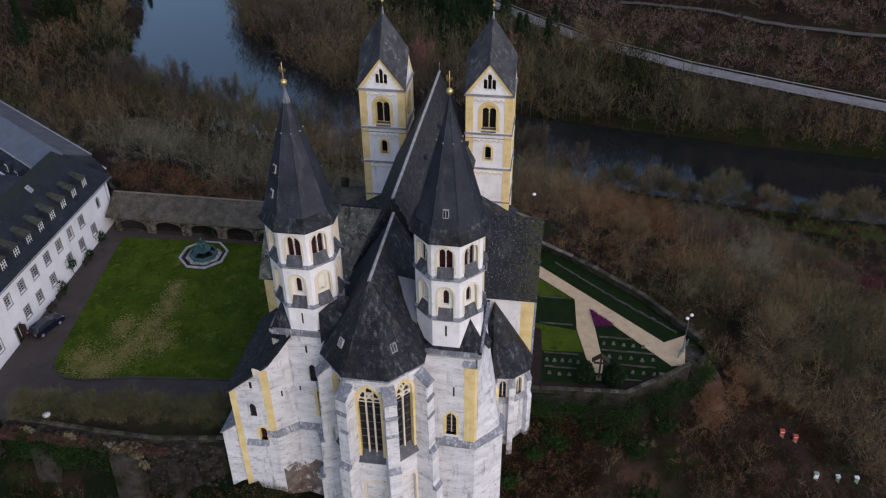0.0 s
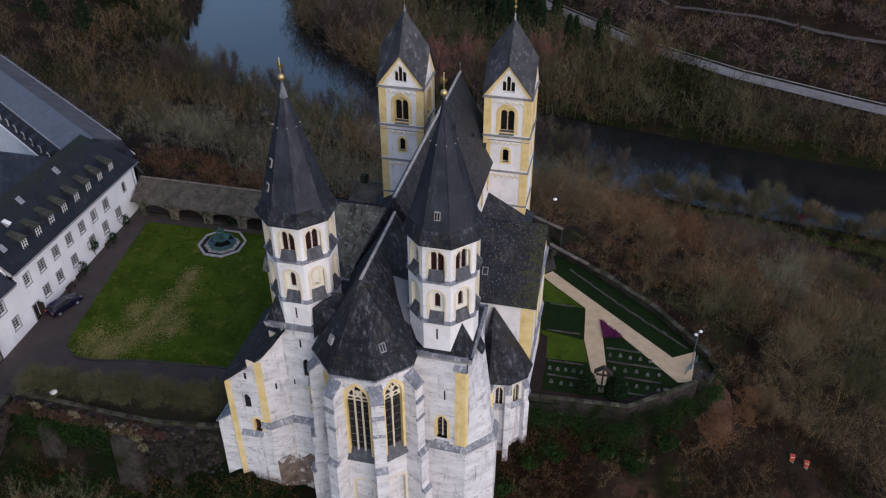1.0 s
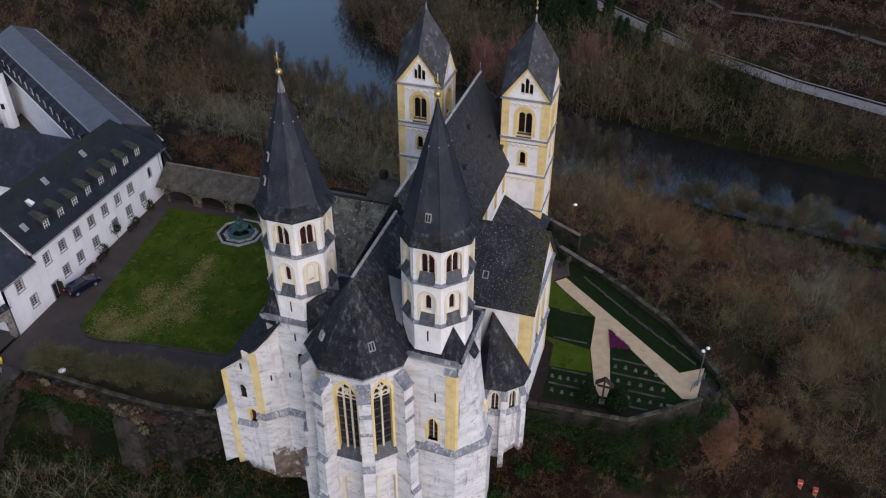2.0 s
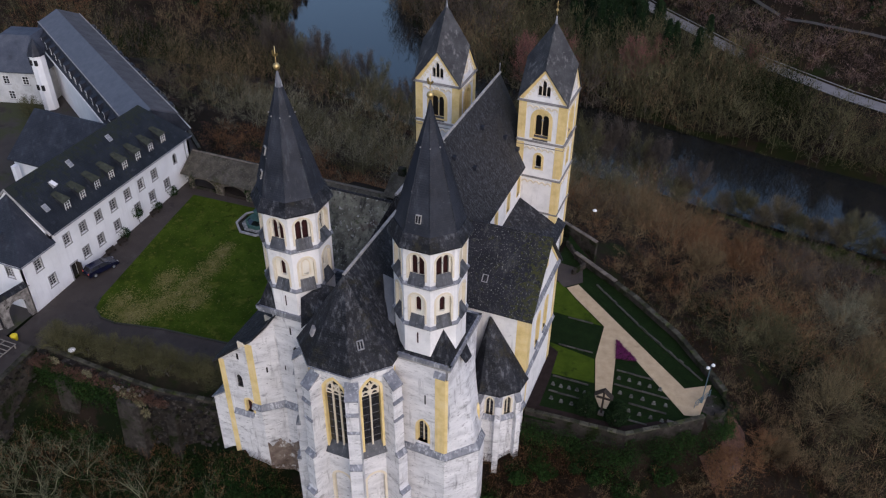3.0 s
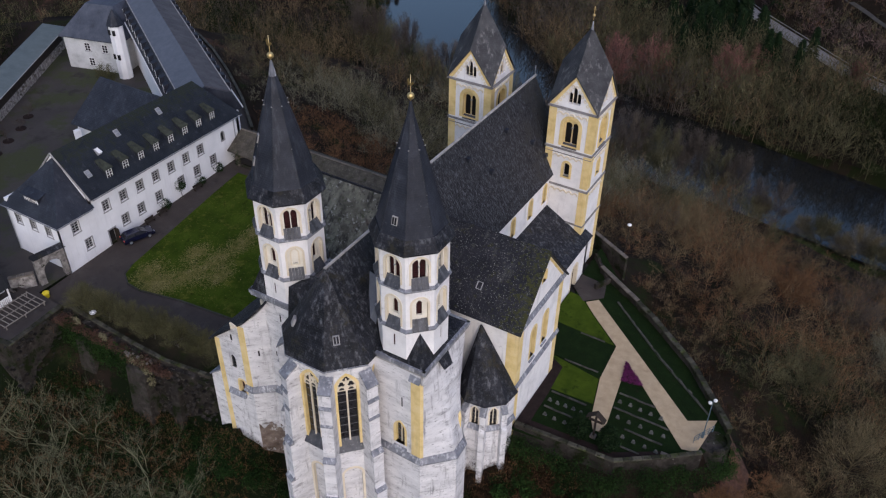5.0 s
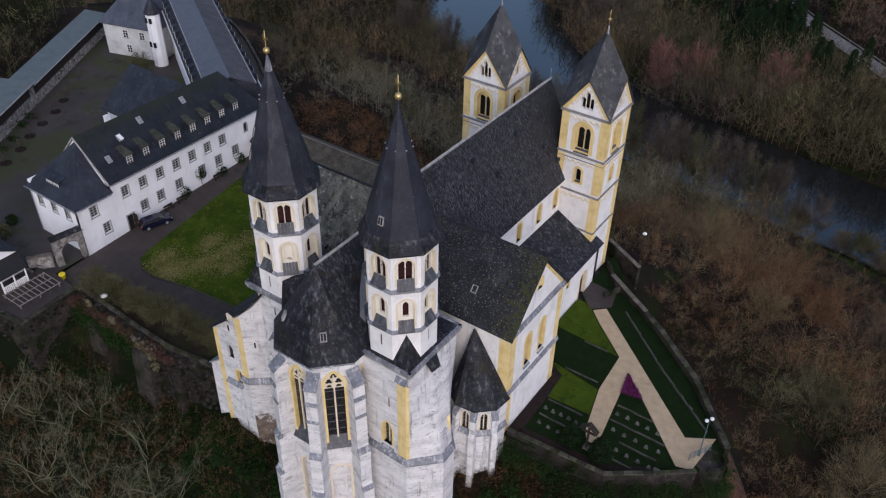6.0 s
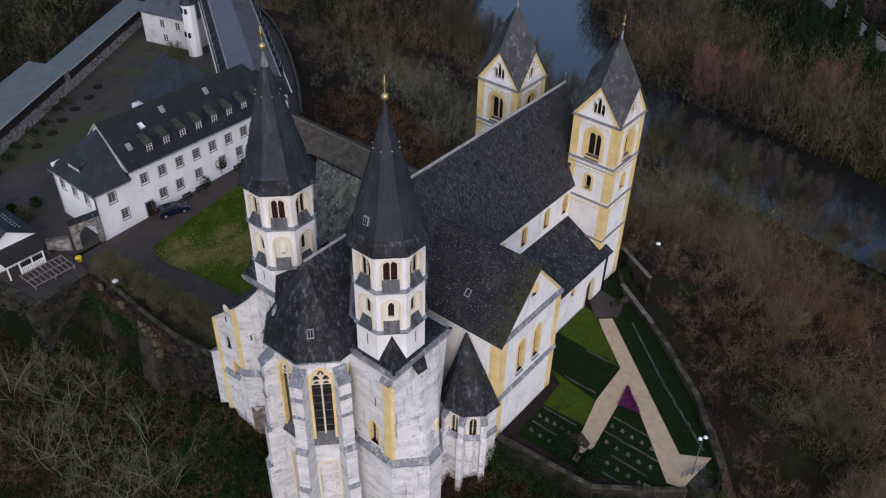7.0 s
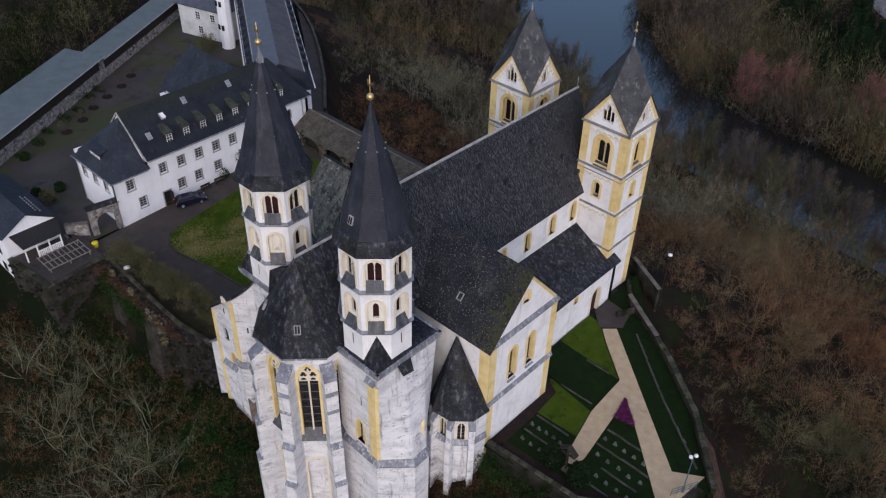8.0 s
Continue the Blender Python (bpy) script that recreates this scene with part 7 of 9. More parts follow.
part("knob", Shape().loft(o8(0.14, 2.1, 10), o8(0.1, 2.5, 10), o8(0.2, 2.7, 10), o8(0.04, 3.0, 10)), PATINA, fountain, "", True)


# parked car
def car_at(m):
    c = tagged(new("parked_car"), "dark blue estate car parked by the house door", "car")
    half = 0.88
    low = [(-2.2, 0.35), (-2.22, 0.75), (-2.1, 0.98), (-1.0, 1.03), (1.2, 1.0), (2.05, 0.82), (2.2, 0.6), (2.2, 0.35)]
    b = Shape()
    b.loft([(x, -half * 0.96, z) for x, z in low], [(x, -half, z) for x, z in low], [(x, half, z) for x, z in low], [(x, half * 0.96, z) for x, z in low])
    part("body", b, CAR_PAINT, c)
    cab = [(-2.05, 0.98), (-1.75, 1.42), (-1.4, 1.5), (0.15, 1.5), (0.45, 1.44), (1.25, 1.0)]
    g = Shape().loft([(x, -half * 0.9, z) for x, z in cab], [(x, -half * 0.72 if z > 1.2 else -half * 0.9, z) for x, z in cab], [(x, half * 0.72 if z > 1.2 else half * 0.9, z) for x, z in cab], [(x, half * 0.9, z) for x, z in cab])
    part("cabin_glass", Shape().loft([(x, -0.62 if z > 1.2 else -0.8, z) for x, z in cab], [(x, 0.62 if z > 1.2 else 0.8, z) for x, z in cab]), GLASS, c, "dark car windows")
    part("roof_panel", Shape().loft([(-1.72, -0.64, 1.46), (0.2, -0.64, 1.48), (0.2, 0.64, 1.48), (-1.72, 0.64, 1.46)], [(-1.6, -0.58, 1.53), (0.1, -0.58, 1.54), (0.1, 0.58, 1.54), (-1.6, 0.58, 1.53)]), CAR_PAINT, c)
    for s in (-1, 1):
        for x, z, x2, z2 in ((-1.9, 1.0, -1.6, 1.46), (-0.5, 1.0, -0.5, 1.48), (1.2, 1.02, 0.3, 1.47)):
            part("pillar", Shape().rod((x, s * 0.8, z), (x2, s * 0.64, z2), 0.05, 5), CAR_PAINT, c)
        part("headlight", Shape().box(2.08, 2.2, s * 0.62 - 0.16, s * 0.62 + 0.16, 0.62, 0.76), STEEL, c, "clear headlight")
        part("tail_light", Shape().box(-2.24, -2.16, s * 0.7 - 0.1, s * 0.7 + 0.1, 0.72, 0.95), RED_PAINT, c, "red tail light")
        part("mirror", Shape().box(0.85, 1.0, s * 0.98 - 0.08, s * 0.98 + 0.08, 0.98, 1.12), CAR_PAINT, c)
        for x in (-1.35, 1.35):
            w = part("wheel", Shape().rod((x, s * 0.7, 0.32), (x, s * 0.9, 0.32), 0.32, 16), RUBBER, c, "black tyre")
            part("rim", Shape().rod((x, s * 0.89, 0.32), (x, s * 0.915, 0.32), 0.2, 12), STEEL, w, "grey alloy rim")
    part("bumper", Shape().box(2.15, 2.27, -0.8, 0.8, 0.35, 0.55), RUBBER, c)
    part("bumper", Shape().box(-2.28, -2.16, -0.8, 0.8, 0.35, 0.55), RUBBER, c)
    c.matrix_basis = m
    return c


car_at(Matrix.Translation((-60.0, 68.4, court_z(68.4) + 0.02)) @ Matrix.Rotation(math.radians(72), 4, "Z"))

# climbing plants and benches along the house front
for y, h in ((78.6, 2.5), (75.4, 1.2), (82.6, 1.1), (86.5, 1.2)):
    vine = thing("wall_shrub", "small leafy shrub trained on the house wall", "shrub", "wall shrubs", at=(-61.5, y, court_z(y)))
    part("stem", Shape().rod((0, 0, 0), (-0.25, 0, h - 0.6), 0.05, 5), BARK, vine)
    part("foliage", leaf_mass([(-0.2, 0, h - 0.3), (-0.2, 0.4, h - 0.6)], [0.75, 0.5], 260, 0.1, int(y)), EVERGREEN, vine)
for y in (71.9, 74.3, 81.5):
    b = thing("house_bench", "dark bench against the house wall", "bench", "house benches", at=(-61.2, y, court_z(y)))
    part("seat", Shape().box(-0.22, 0.22, -0.8, 0.8, 0.4, 0.46), OLD_WOOD, b)
    part("back", Shape().box(-0.27, -0.22, -0.8, 0.8, 0.5, 0.85), OLD_WOOD, b)
    for q in (-0.65, 0.65):
        part("leg", Shape().box(-0.2, 0.2, q - 0.04, q + 0.04, 0, 0.4), OLD_WOOD, b)

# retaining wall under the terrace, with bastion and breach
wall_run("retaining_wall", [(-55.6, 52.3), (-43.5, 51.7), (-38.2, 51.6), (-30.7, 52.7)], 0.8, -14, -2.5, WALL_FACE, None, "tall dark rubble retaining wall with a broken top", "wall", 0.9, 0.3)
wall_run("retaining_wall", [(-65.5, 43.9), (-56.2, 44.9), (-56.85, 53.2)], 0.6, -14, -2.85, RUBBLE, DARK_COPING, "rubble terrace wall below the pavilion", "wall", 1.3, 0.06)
wall_run("parapet_wall", [(-55.4, 52.95), (-43.5, 52.35), (-38.2, 52.25), (-30.7, 53.3)], 0.4, -4, -2.1, RUBBLE, DARK_COPING, "low mossy parapet along the terrace edge", "wall", 1.2, 0.03, 0.05)
for x, w, t, dz in ((-41.3, 3.0, 1.7, -3.2), (-51.5, 2.6, 0.9, -4.4), (-36.4, 1.2, 0.7, -4.6)):
    b = Shape().loft([(x - w / 2, 52, -15), (x - w / 2 - 0.2, 52 - t - 0.8, -15), (x + w / 2 + 0.2, 52 - t - 0.8, -15), (x + w / 2, 52, -15)], [(x - w / 2, 52, dz), (x - w / 2, 52 - t, dz - 0.5), (x + w / 2, 52 - t, dz - 0.5), (x + w / 2, 52, dz)])
    tagged(part("wall_buttress", b, RUBBLE), "ivy-grown rubble wall buttress", "buttress", kind="structure")
rs = random.Random(17)
for line, n in (([(-55.6, 51.88), (-43.5, 51.28), (-38.2, 51.18), (-30.7, 52.28)], 240), ([(-65.5, 43.58), (-56.0, 44.6)], 70), ([(-55.9, 44.9), (-56.5, 52.6)], 50)):
    stones = Shape()
    legs = [Face(a, b) for a, b in zip(line, line[1:])]
    for k in range(n):
        F = rs.choices(legs, [f.len for f in legs])[0]
        u, z, w, h, out = rs.uniform(0.3, F.len - 0.3), -3.0 - 7.5 * rs.random() ** 1.4, rs.uniform(0.12, 0.34), rs.uniform(0.07, 0.15), rs.uniform(0.02, 0.08)
        q = [rs.uniform(0.7, 1.1) for _ in range(8)]
        back = [F.at(u + sx * w * q[i], z + sz * h * q[i + 4], -0.3) for i, (sx, sz) in enumerate(((-1, -1), (1, -1), (1, 1), (-1, 1)))]
        front = [F.at(u + sx * w * q[i] * 0.8, z + sz * h * q[i + 4] * 0.8, out) for i, (sx, sz) in enumerate(((-1, -1), (1, -1), (1, 1), (-1, 1)))]
        stones.loft(back, front)
    tagged(part("rubble_stones", stones, WALL_STONE), "rough stones standing out of the old wall", "wall", kind="stuff")
rng2 = np.random.default_rng(77)
creep = []
for i in range(150):
    x = rng2.uniform(-55.6, -36.5)
    creep.append((x, 51.7 + rng2.uniform(-0.8, 0.3), -2.45 + rng2.uniform(-0.6, 0.1)))
tagged(part("dead_creeper", leaf_mass(creep, [0.5] * len(creep), 110, 0.06, 19, 0.6), FALLEN_LEAVES), "red-brown dead creeper along the wall top", "creeper", kind="stuff")
for px, py, pz, rr in ((-41.0, 51.3, -2.6, 1.0), (-40.0, 51.0, -3.3, 0.8), (-42.0, 51.1, -2.9, 0.7), (-47.6, 51.6, -2.3, 0.5), (-52.6, 51.9, -2.3, 0.5), (-39.4, 50.8, -4.6, 0.7)):
    fern = thing("dry_fern", "pale dry fern tuft on the wall top", "fern", "dry ferns", at=(px, py, pz))
    part("fronds", leaf_mass([(0, 0, 0.1), (0.5, -0.2, 0), (-0.4, 0.1, 0.05)], [rr * 0.6, rr * 0.45, rr * 0.4], 70, 0.13, int(-px * 10), 0.5), FERN, fern)
top_stones = thing("fallen_stones", "loose pale stones on the broken wall top", "stones", at=(-41.5, 51.6, -2.6))
for i in range(9):
    s = rng2.uniform(0.1, 0.26)
    p = Vector((rng2.uniform(-2.2, 2.4), rng2.uniform(-0.6, 0.3), rng2.uniform(0.1, 0.35)))
    q = [p + Vector((s * a * rng2.uniform(0.8, 1.2), s * b * rng2.uniform(0.8, 1.2), s * c * 0.6)) for a, b, c in ((-1, -1, -1), (1, -1, -1), (1, 1, -1), (-1, 1, -1), (-0.8, -0.8, 1), (0.8, -0.8, 1), (0.8, 0.8, 1), (-0.8, 0.8, 1))]
    part("stone", Shape().loft(q[:4], q[4:]), COPING, top_stones)
hang = []
for i in range(190):
    x = rng2.uniform(-55.5, -40)
    hang.append((x, 51.9 - rng2.uniform(0.1, 0.8), -2.8 - abs(rng2.normal(0, 2.6))))
ivy = leaf_mass(hang, [0.75] * len(hang), 90, 0.1, 13)
hedge = []
for (xa, ya), (xb, yb) in zip([(1.2, 62.9), (11.9, 63.5), (16.9, 67.0), (20.0, 69.2)], [(11.9, 63.5), (16.9, 67.0), (20.0, 69.2), (22.0, 73.5)]):
    for i in range(int(math.hypot(xb - xa, yb - ya) * 4.5)):
        k = rng2.uniform(0, 1)
        px, py = xa + (xb - xa) * k + rng2.uniform(-0.2, 0.5), ya + (yb - ya) * k - rng2.uniform(-0.1, 1.3)
        hedge.append((px, py, -1.15 - rng2.uniform(0, 2.4)))
tagged(part("hedge_ivy", leaf_mass(hedge, [0.9] * len(hedge), 150, 0.085, 23, 0.8), EVERGREEN), "green ivy climbing the garden wall", "ivy", kind="stuff")
base_ivy = []
for i in range(420):
    px, py = rng2.uniform(-57, -1), rng2.uniform(42.0, 51.5)
    if py > 50.9 and px > -29 or py > 46.5 and -20.5 < px < -6:
        continue
    base_ivy.append((px, py, float(ground_height(np.array([px]), np.array([py]))[0]) + rng2.uniform(0.2, 0.9)))
tagged(part("ground_ivy", leaf_mass(base_ivy, [1.1] * len(base_ivy), 130, 0.09, 17, 0.6), EVERGREEN), "dark ivy and scrub at the foot of the walls", "ivy", kind="stuff")
tagged(part("wall_ivy", ivy, EVERGREEN), "dark ivy hanging over the retaining wall", "ivy", kind="stuff")
wl = thing("path_lamp", "low lamp with a pale round shade on the terrace", "lamp", at=(-50.9, 53.2, court_z(53.2)))
part("pole", Shape().rod((0, 0, 0), (0, 0, 2.5), 0.05, 6), OLD_WOOD, wl)
part("shade", Shape().loft(o8(0.1, 2.75, 12), o8(0.42, 2.55, 12), o8(0.42, 2.45, 12)), WHITE_WOOD, wl, "pale round shade")

# gateway beside the house
gate = thing("gateway", "rubble gateway arch with a slate coping", "gateway", at=(-62.6, 56.3, -3.5))
GF = Face((-0.42, -1.55), (0.3, 2.45))
ga = Shape()
panel(ga, GF, rect(0, GF.len, -0.6, 4.4), [arch(GF.len - 1.95, -0.5, 2.55, 3.75, "round", 9)], 0.7)
part("arch_wall", ga, SHED_STONE, gate, "pale rubble arch wall")
part("coping", Shape().loft(*[[GF.at(u, z, d) for d, z in ((-0.95, 4.35), (0.25, 4.35), (-0.35, 4.95))] for u in (-0.2, GF.len + 0.2)]), OLD_SLATE, gate, "slate-covered coping")
wall_run("gate_wall", [(-65.4, 52.0), (-63.6, 54.5)], 0.6, -5, -1.5, SHED_STONE, COPING, "short rubble wall running from the gateway to the pavilion", "wall", 0.8, 0.12)
bin_t = thing("yellow_bin", "small yellow plastic bin by the gateway", "bin", at=(-61.0, 53.8, court_z(53.8)))
part("tub", Shape().loft(o8(0.35, 0, 10), o8(0.42, 0.75, 10)), YELLOW, bin_t)
part("lid", Shape().loft(o8(0.46, 0.75, 10), o8(0.3, 0.88, 10)), YELLOW, bin_t)

# ---- other abbey buildings ----
def solid_house(name, label, poly, z0, z1, wall_mat, at):
    t = thing(name, label, "building", at=at)
    ob = part("wall", Shape().prism(poly, z0, z1), wall_mat, t)
    ob.matrix_parent_inverse = Matrix.Translation((-at[0], -at[1], -at[2]))

    def more(n, s, m, l=""):
        o = part(n, s, m, t, l)
        o.matrix_parent_inverse = Matrix.Translation((-at[0], -at[1], -at[2]))
        return o

    return t, more


# west wing: runs back from the house at an angle
wa, wb = Vector((-70.5, 93.6, 0)), Vector((-110.5, 119.0, 0))
wd = (wb - wa).normalized()
wnrm = Vector((-wd.y, wd.x, 0))
wc = lambda u, v, z: wa + wd * u + wnrm * v + Vector((0, 0, z))
Lw = (wb - wa).length
U0 = -4.2
t, more = solid_house("west_wing", "long white wing with a flat-topped slate roof", [(wc(u, v, 0).x, wc(u, v, 0).y) for u, v in ((U0, -4.6), (Lw, -4.6), (Lw, 4.6), (U0, 4.6))], -6, 4.8, HOUSE_WALL, (-88, 106, -3))
more_w = more
for v0, v1 in ((5.3, 3.7), (-5.3, -3.7)):
    more("roof_slope", Shape().slab([wc(U0, v0, 4.5), wc(Lw, v0, 4.5), wc(Lw, v1, 7.6), wc(U0, v1, 7.6)], 0.2), SLATE, "dark slate lower slope")
more("upper_slope", Shape().slab([wc(U0, 3.85, 7.55), wc(Lw, 3.85, 7.55), wc(Lw, 0, 9.3), wc(U0, 0, 9.3)], 0.14), BLUE_LEAD, "smooth blue-grey upper slope")
more("upper_slope", Shape().slab([wc(U0, -3.85, 7.55), wc(Lw, -3.85, 7.55), wc(Lw, 0, 9.3), wc(U0, 0, 9.3)], 0.14), BROWN_SLATE, "brownish grey upper slope")
more("mansard_edge", Shape().rod(wc(U0, 3.85, 7.58), wc(Lw, 3.85, 7.58), 0.1), MORTAR, "pale edge between the slopes")
more("mansard_edge", Shape().rod(wc(U0, -3.85, 7.58), wc(Lw, -3.85, 7.58), 0.1), MORTAR, "pale edge between the slopes")
more("verge", Shape().rod(wc(U0, -5.35, 4.55), wc(Lw, -5.35, 4.55), 0.12), WHITE_WOOD, "white gutter")
more("verge", Shape().rod(wc(U0, 5.35, 4.55), wc(Lw, 5.35, 4.55), 0.12), WHITE_WOOD, "white gutter")
for i in range(14):
    for v, k in ((5.0, 1), (-5.0, -1)):
        u = 1.5 + 3.1 * i
        more("dormer", Shape().loft(*[[wc(u + q, v, 5.2), wc(u + q, v, 6.7), wc(u + q, v - 1.1 * k, 7.0), wc(u + q, v - 0.6 * k, 5.4)] for q in (-0.6, 0.6)]), SLATE, "small slate dormer")
        more("dormer_window", Shape().loft(*[[wc(u + q, v + 0.02 * k, 5.4), wc(u + q, v + 0.02 * k, 6.5), wc(u + q, v + 0.07 * k, 6.5), wc(u + q, v + 0.07 * k, 5.4)] for q in (-0.42, 0.42)]), WHITE_WOOD, "white dormer casement")
        for dq in (-0.2, 0.2):
            more("dormer_pane", Shape().loft(*[[wc(u + dq + q, v + 0.06 * k, 5.5), wc(u + dq + q, v + 0.06 * k, 6.4), wc(u + dq + q, v + 0.09 * k, 6.4), wc(u + dq + q, v + 0.09 * k, 5.5)] for q in (-0.15, 0.15)]), GLASS)
# walk outside the wing with its low wall
WALK_EDGE = [(-108, 126.0), (-100.2, 122.8), (-93.3, 119.2), (-84, 113.3), (-74.1, 106.2), (-65.9, 99.3)]
walk_side = [(-62.2, 97.0), (-67.0, 97.2), (-80.2, 107.2), (-92.6, 116.0), (-106.0, 125.0)]
sheet("wing_walk", WALK_EDGE + walk_side, -1.28, ASPHALT, "dark asphalt walk along the outer side of the wing", "walk", 0.12)
wall_run("walk_wall", [(-65.2, 98.7)] + WALK_EDGE[::-1], 0.4, -7, -0.75, RUBBLE, EDGING, "low mossy wall along the outer walk", "wall", 1.3, 0.03, 0.05)
# white gabled building with a turret
t, more = solid_house("white_building", "white corner building with slate roof and stair turret", [(-116.8, 103.3), (-105.0, 106.6), (-108.2, 118.0), (-120.0, 114.8)], -6, 2.3, DIRTY_WALL, (-113, 110, -5))
r0 = [(-117.4, 102.7), (-104.4, 106.2), (-107.7, 118.7), (-120.7, 115.3)]
more("roof", Shape().loft([(*p, 2.1) for p in r0], [(*p, 2.3) for p in r0], [(-114.4, 108.2, 7.6), (-108.6, 109.8, 7.6), (-109.6, 113.6, 7.6), (-115.4, 112.0, 7.6)]), BLUE_SLATE, "blue-grey slate hipped roof")
FWB = Face((-116.8, 103.3), (-105.0, 106.6))
for u, z in ((5.0, -0.3), (8.8, -0.3), (5.3, -3.3)):
    sf = part("window", sash(1.2, 1.6, 2, 3), WHITE_WOOD, t, "white casement")
    sf.matrix_parent_inverse = Matrix.Translation((113, -110, 5))
    sf.matrix_basis = wall_pose(FWB, u, z, 0.05)
    more("window_pane", block(Shape(), FWB, u - 0.6, u + 0.6, z, z + 1.6, -0.02, 0.02), GLASS)
    more("window_sill", block(Shape(), FWB, u - 0.75, u + 0.75, z - 0.15, z, -0.02, 0.1), GREY_STONE)
tx, ty = -104.0, 105.9
o6 = lambda r, z: [(tx + r * math.cos(math.pi / 4 * i + 0.4), ty + r * math.sin(math.pi / 4 * i + 0.4), z) for i in range(8)]
more("turret", Shape().loft(o6(1.35, -6), o6(1.35, 6.4)), HOUSE_WALL, "white stair turret")
more("turret_roof", Shape().loft(o6(1.65, 6.3), o6(1.6, 6.55), o6(0.9, 8.0), o6(0.1, 9.2)), SLATE, "pointed slate turret roof")
for a in (3.6, 4.4, 5.2):
    c = Vector((tx + 1.28 * math.cos(a), ty + 1.28 * math.sin(a), 0))
    for z in (4.6, -0.2) if a > 4 else (4.6,):
        more("turret_window", Shape().box(c.x - 0.26, c.x + 0.26, c.y - 0.2, c.y + 0.1, z, z + 1.0), GLASS)
# the wing's closed end
more_w("end_slope", Shape().loft(*[[wc(u, -5.1, 4.4), wc(u, 5.1, 4.4), wc(u, 3.7, 7.5), wc(u, 0, 9.2), wc(u, -3.7, 7.5)] for u in (U0 - 0.3, U0 + 0.1)]), SLATE, "slate-hung wing end")
# annex behind the house
t, more = solid_house("annex", "low annex with a slate hipped roof", [(-87.6, 82.0), (-72.6, 82.0), (-72.6, 92.4), (-87.6, 92.4)], -5, 1.3, HOUSE_WALL, (-78, 85, -4))
a0 = [(-88.2, 81.4), (-71.8, 81.4), (-71.8, 93.0), (-88.2, 93.0)]
more("roof", Shape().loft([(*p, 1.1) for p in a0], [(*p, 1.3) for p in a0], [(-86.0, 87.1, 7.6), (-70.0, 87.1, 7.6), (-70.0, 87.4, 7.6), (-86.0, 87.4, 7.6)]), SLATE, "slate hipped roof")
more("chimney", Shape().box(-86.5, -85.7, 80.3, 81.1, -4.5, 0.9), HOUSE_WALL, "white chimney")
# long sheds along the back court
la, lb = Vector((-91.5, 54.0, 0)), Vector((-123.5, 106.0, 0))
ld = (lb - la).normalized()
ln = Vector((-ld.y, ld.x, 0))
lc = lambda u, v, z: la + ld * u + ln * v + Vector((0, 0, z))
LL = (lb - la).length
for nm, u0, u1, zr, v1, mat_r, lab in (("stone_shed", -8, 31.6, 0.6, 6.6, GREY_ROOF, "long rubble shed with a grey-green sheet roof"), ("stone_shed", 32.2, LL + 4, 0.2, 3.4, GREY_ROOF, "narrow rubble shed with a grey-green sheet roof")):
    t, more = solid_house(nm, lab, [(lc(u, v, 0).x, lc(u, v, 0).y) for u, v in ((u0, 0), (u1, 0), (u1, v1), (u0, v1))], -9, zr - 0.6, SHED_STONE, (-105, 78, -5))
    more("roof", Shape().slab([lc(u0 - 0.5, -0.7, zr - 0.4), lc(u1 + 0.5, -0.7, zr - 0.4), lc(u1 + 0.5, v1 + 0.5, zr + 0.3), lc(u0 - 0.5, v1 + 0.5, zr + 0.3)], 0.18), mat_r, "sheet-metal roof")
    more("gutter", Shape().rod(lc(u0 - 0.5, -0.75, zr - 0.45), lc(u1 + 0.5, -0.75, zr - 0.45), 0.1), MORTAR, "pale gutter")
    # dark boards; their tone also holds the deep shadow under the eaves
    for i in range(int((u1 - u0) / 2.4)):
        u = u0 + 0.3 + 2.4 * i
        more("wall_board", Shape().loft(*[[lc(a, d, zr - 2.5), lc(b, d, zr - 2.5), lc(b, d, zr - 0.62), lc(a, d, zr - 0.62)] for d in (-0.12, 0.05) for a, b in ((u, u + 2.36),)]), OLD_WOOD, "dark boarded upper wall")
    rr = np.random.default_rng(4)
    for k in range(150 if u0 < 0 else 110):
        u, z = rr.uniform(u0 + 0.4, u1 - 0.4), rr.uniform(-4.4, zr - 2.7)
        s = rr.uniform(0.18, 0.4)
        q = [lc(u - s, -0.06, z), lc(u + s, -0.06, z + rr.uniform(-0.05, 0.05)), lc(u + s * 0.9, -0.06, z + s * 0.8), lc(u - s * 0.9, -0.06, z + s * 0.85)]
        more("stone", Shape().loft([p + ln * 0.2 for p in q], q), COPING if k % 3 == 0 else SHED_STONE)
# pavilion on its terrace
t, more = solid_house("garden_pavilion", "white gabled pavilion with a grey slate roof and awning", [(-80, 44.2), (-65.75, 44.2), (-65.75, 51.3), (-80, 51.3)], -9, 0.35, HOUSE_WALL, (-73, 47.7, -4))
more("gable", Shape().loft(*[[(x, 44.2, 0.3), (x, 51.3, 0.3), (x, 47.75, 2.35)] for x in (-66.0, -65.76)]), HOUSE_WALL, "white gable")
for y0, lab in ((43.9, ""), (51.6, "blue-grey slate slope")):
    more("roof_slope", Shape().slab([(-80.5, y0, 0.3), (-65.5, y0, 0.3), (-65.5, 47.75, 2.55), (-80.5, 47.75, 2.55)], 0.14), SLATE, lab)
for i in range(8):
    x = -67.2 - 0.62 * i
    for dy in (0, 0.55):
        y = 50.2 - dy
        z = 0.3 + (51.6 - y) * 2.25 / 3.85 + 0.03
        more("snow_guard", Shape().box(x - 0.1, x + 0.1, y - 0.06, y + 0.06, z, z + 0.12), MORTAR, "pale snow guard")
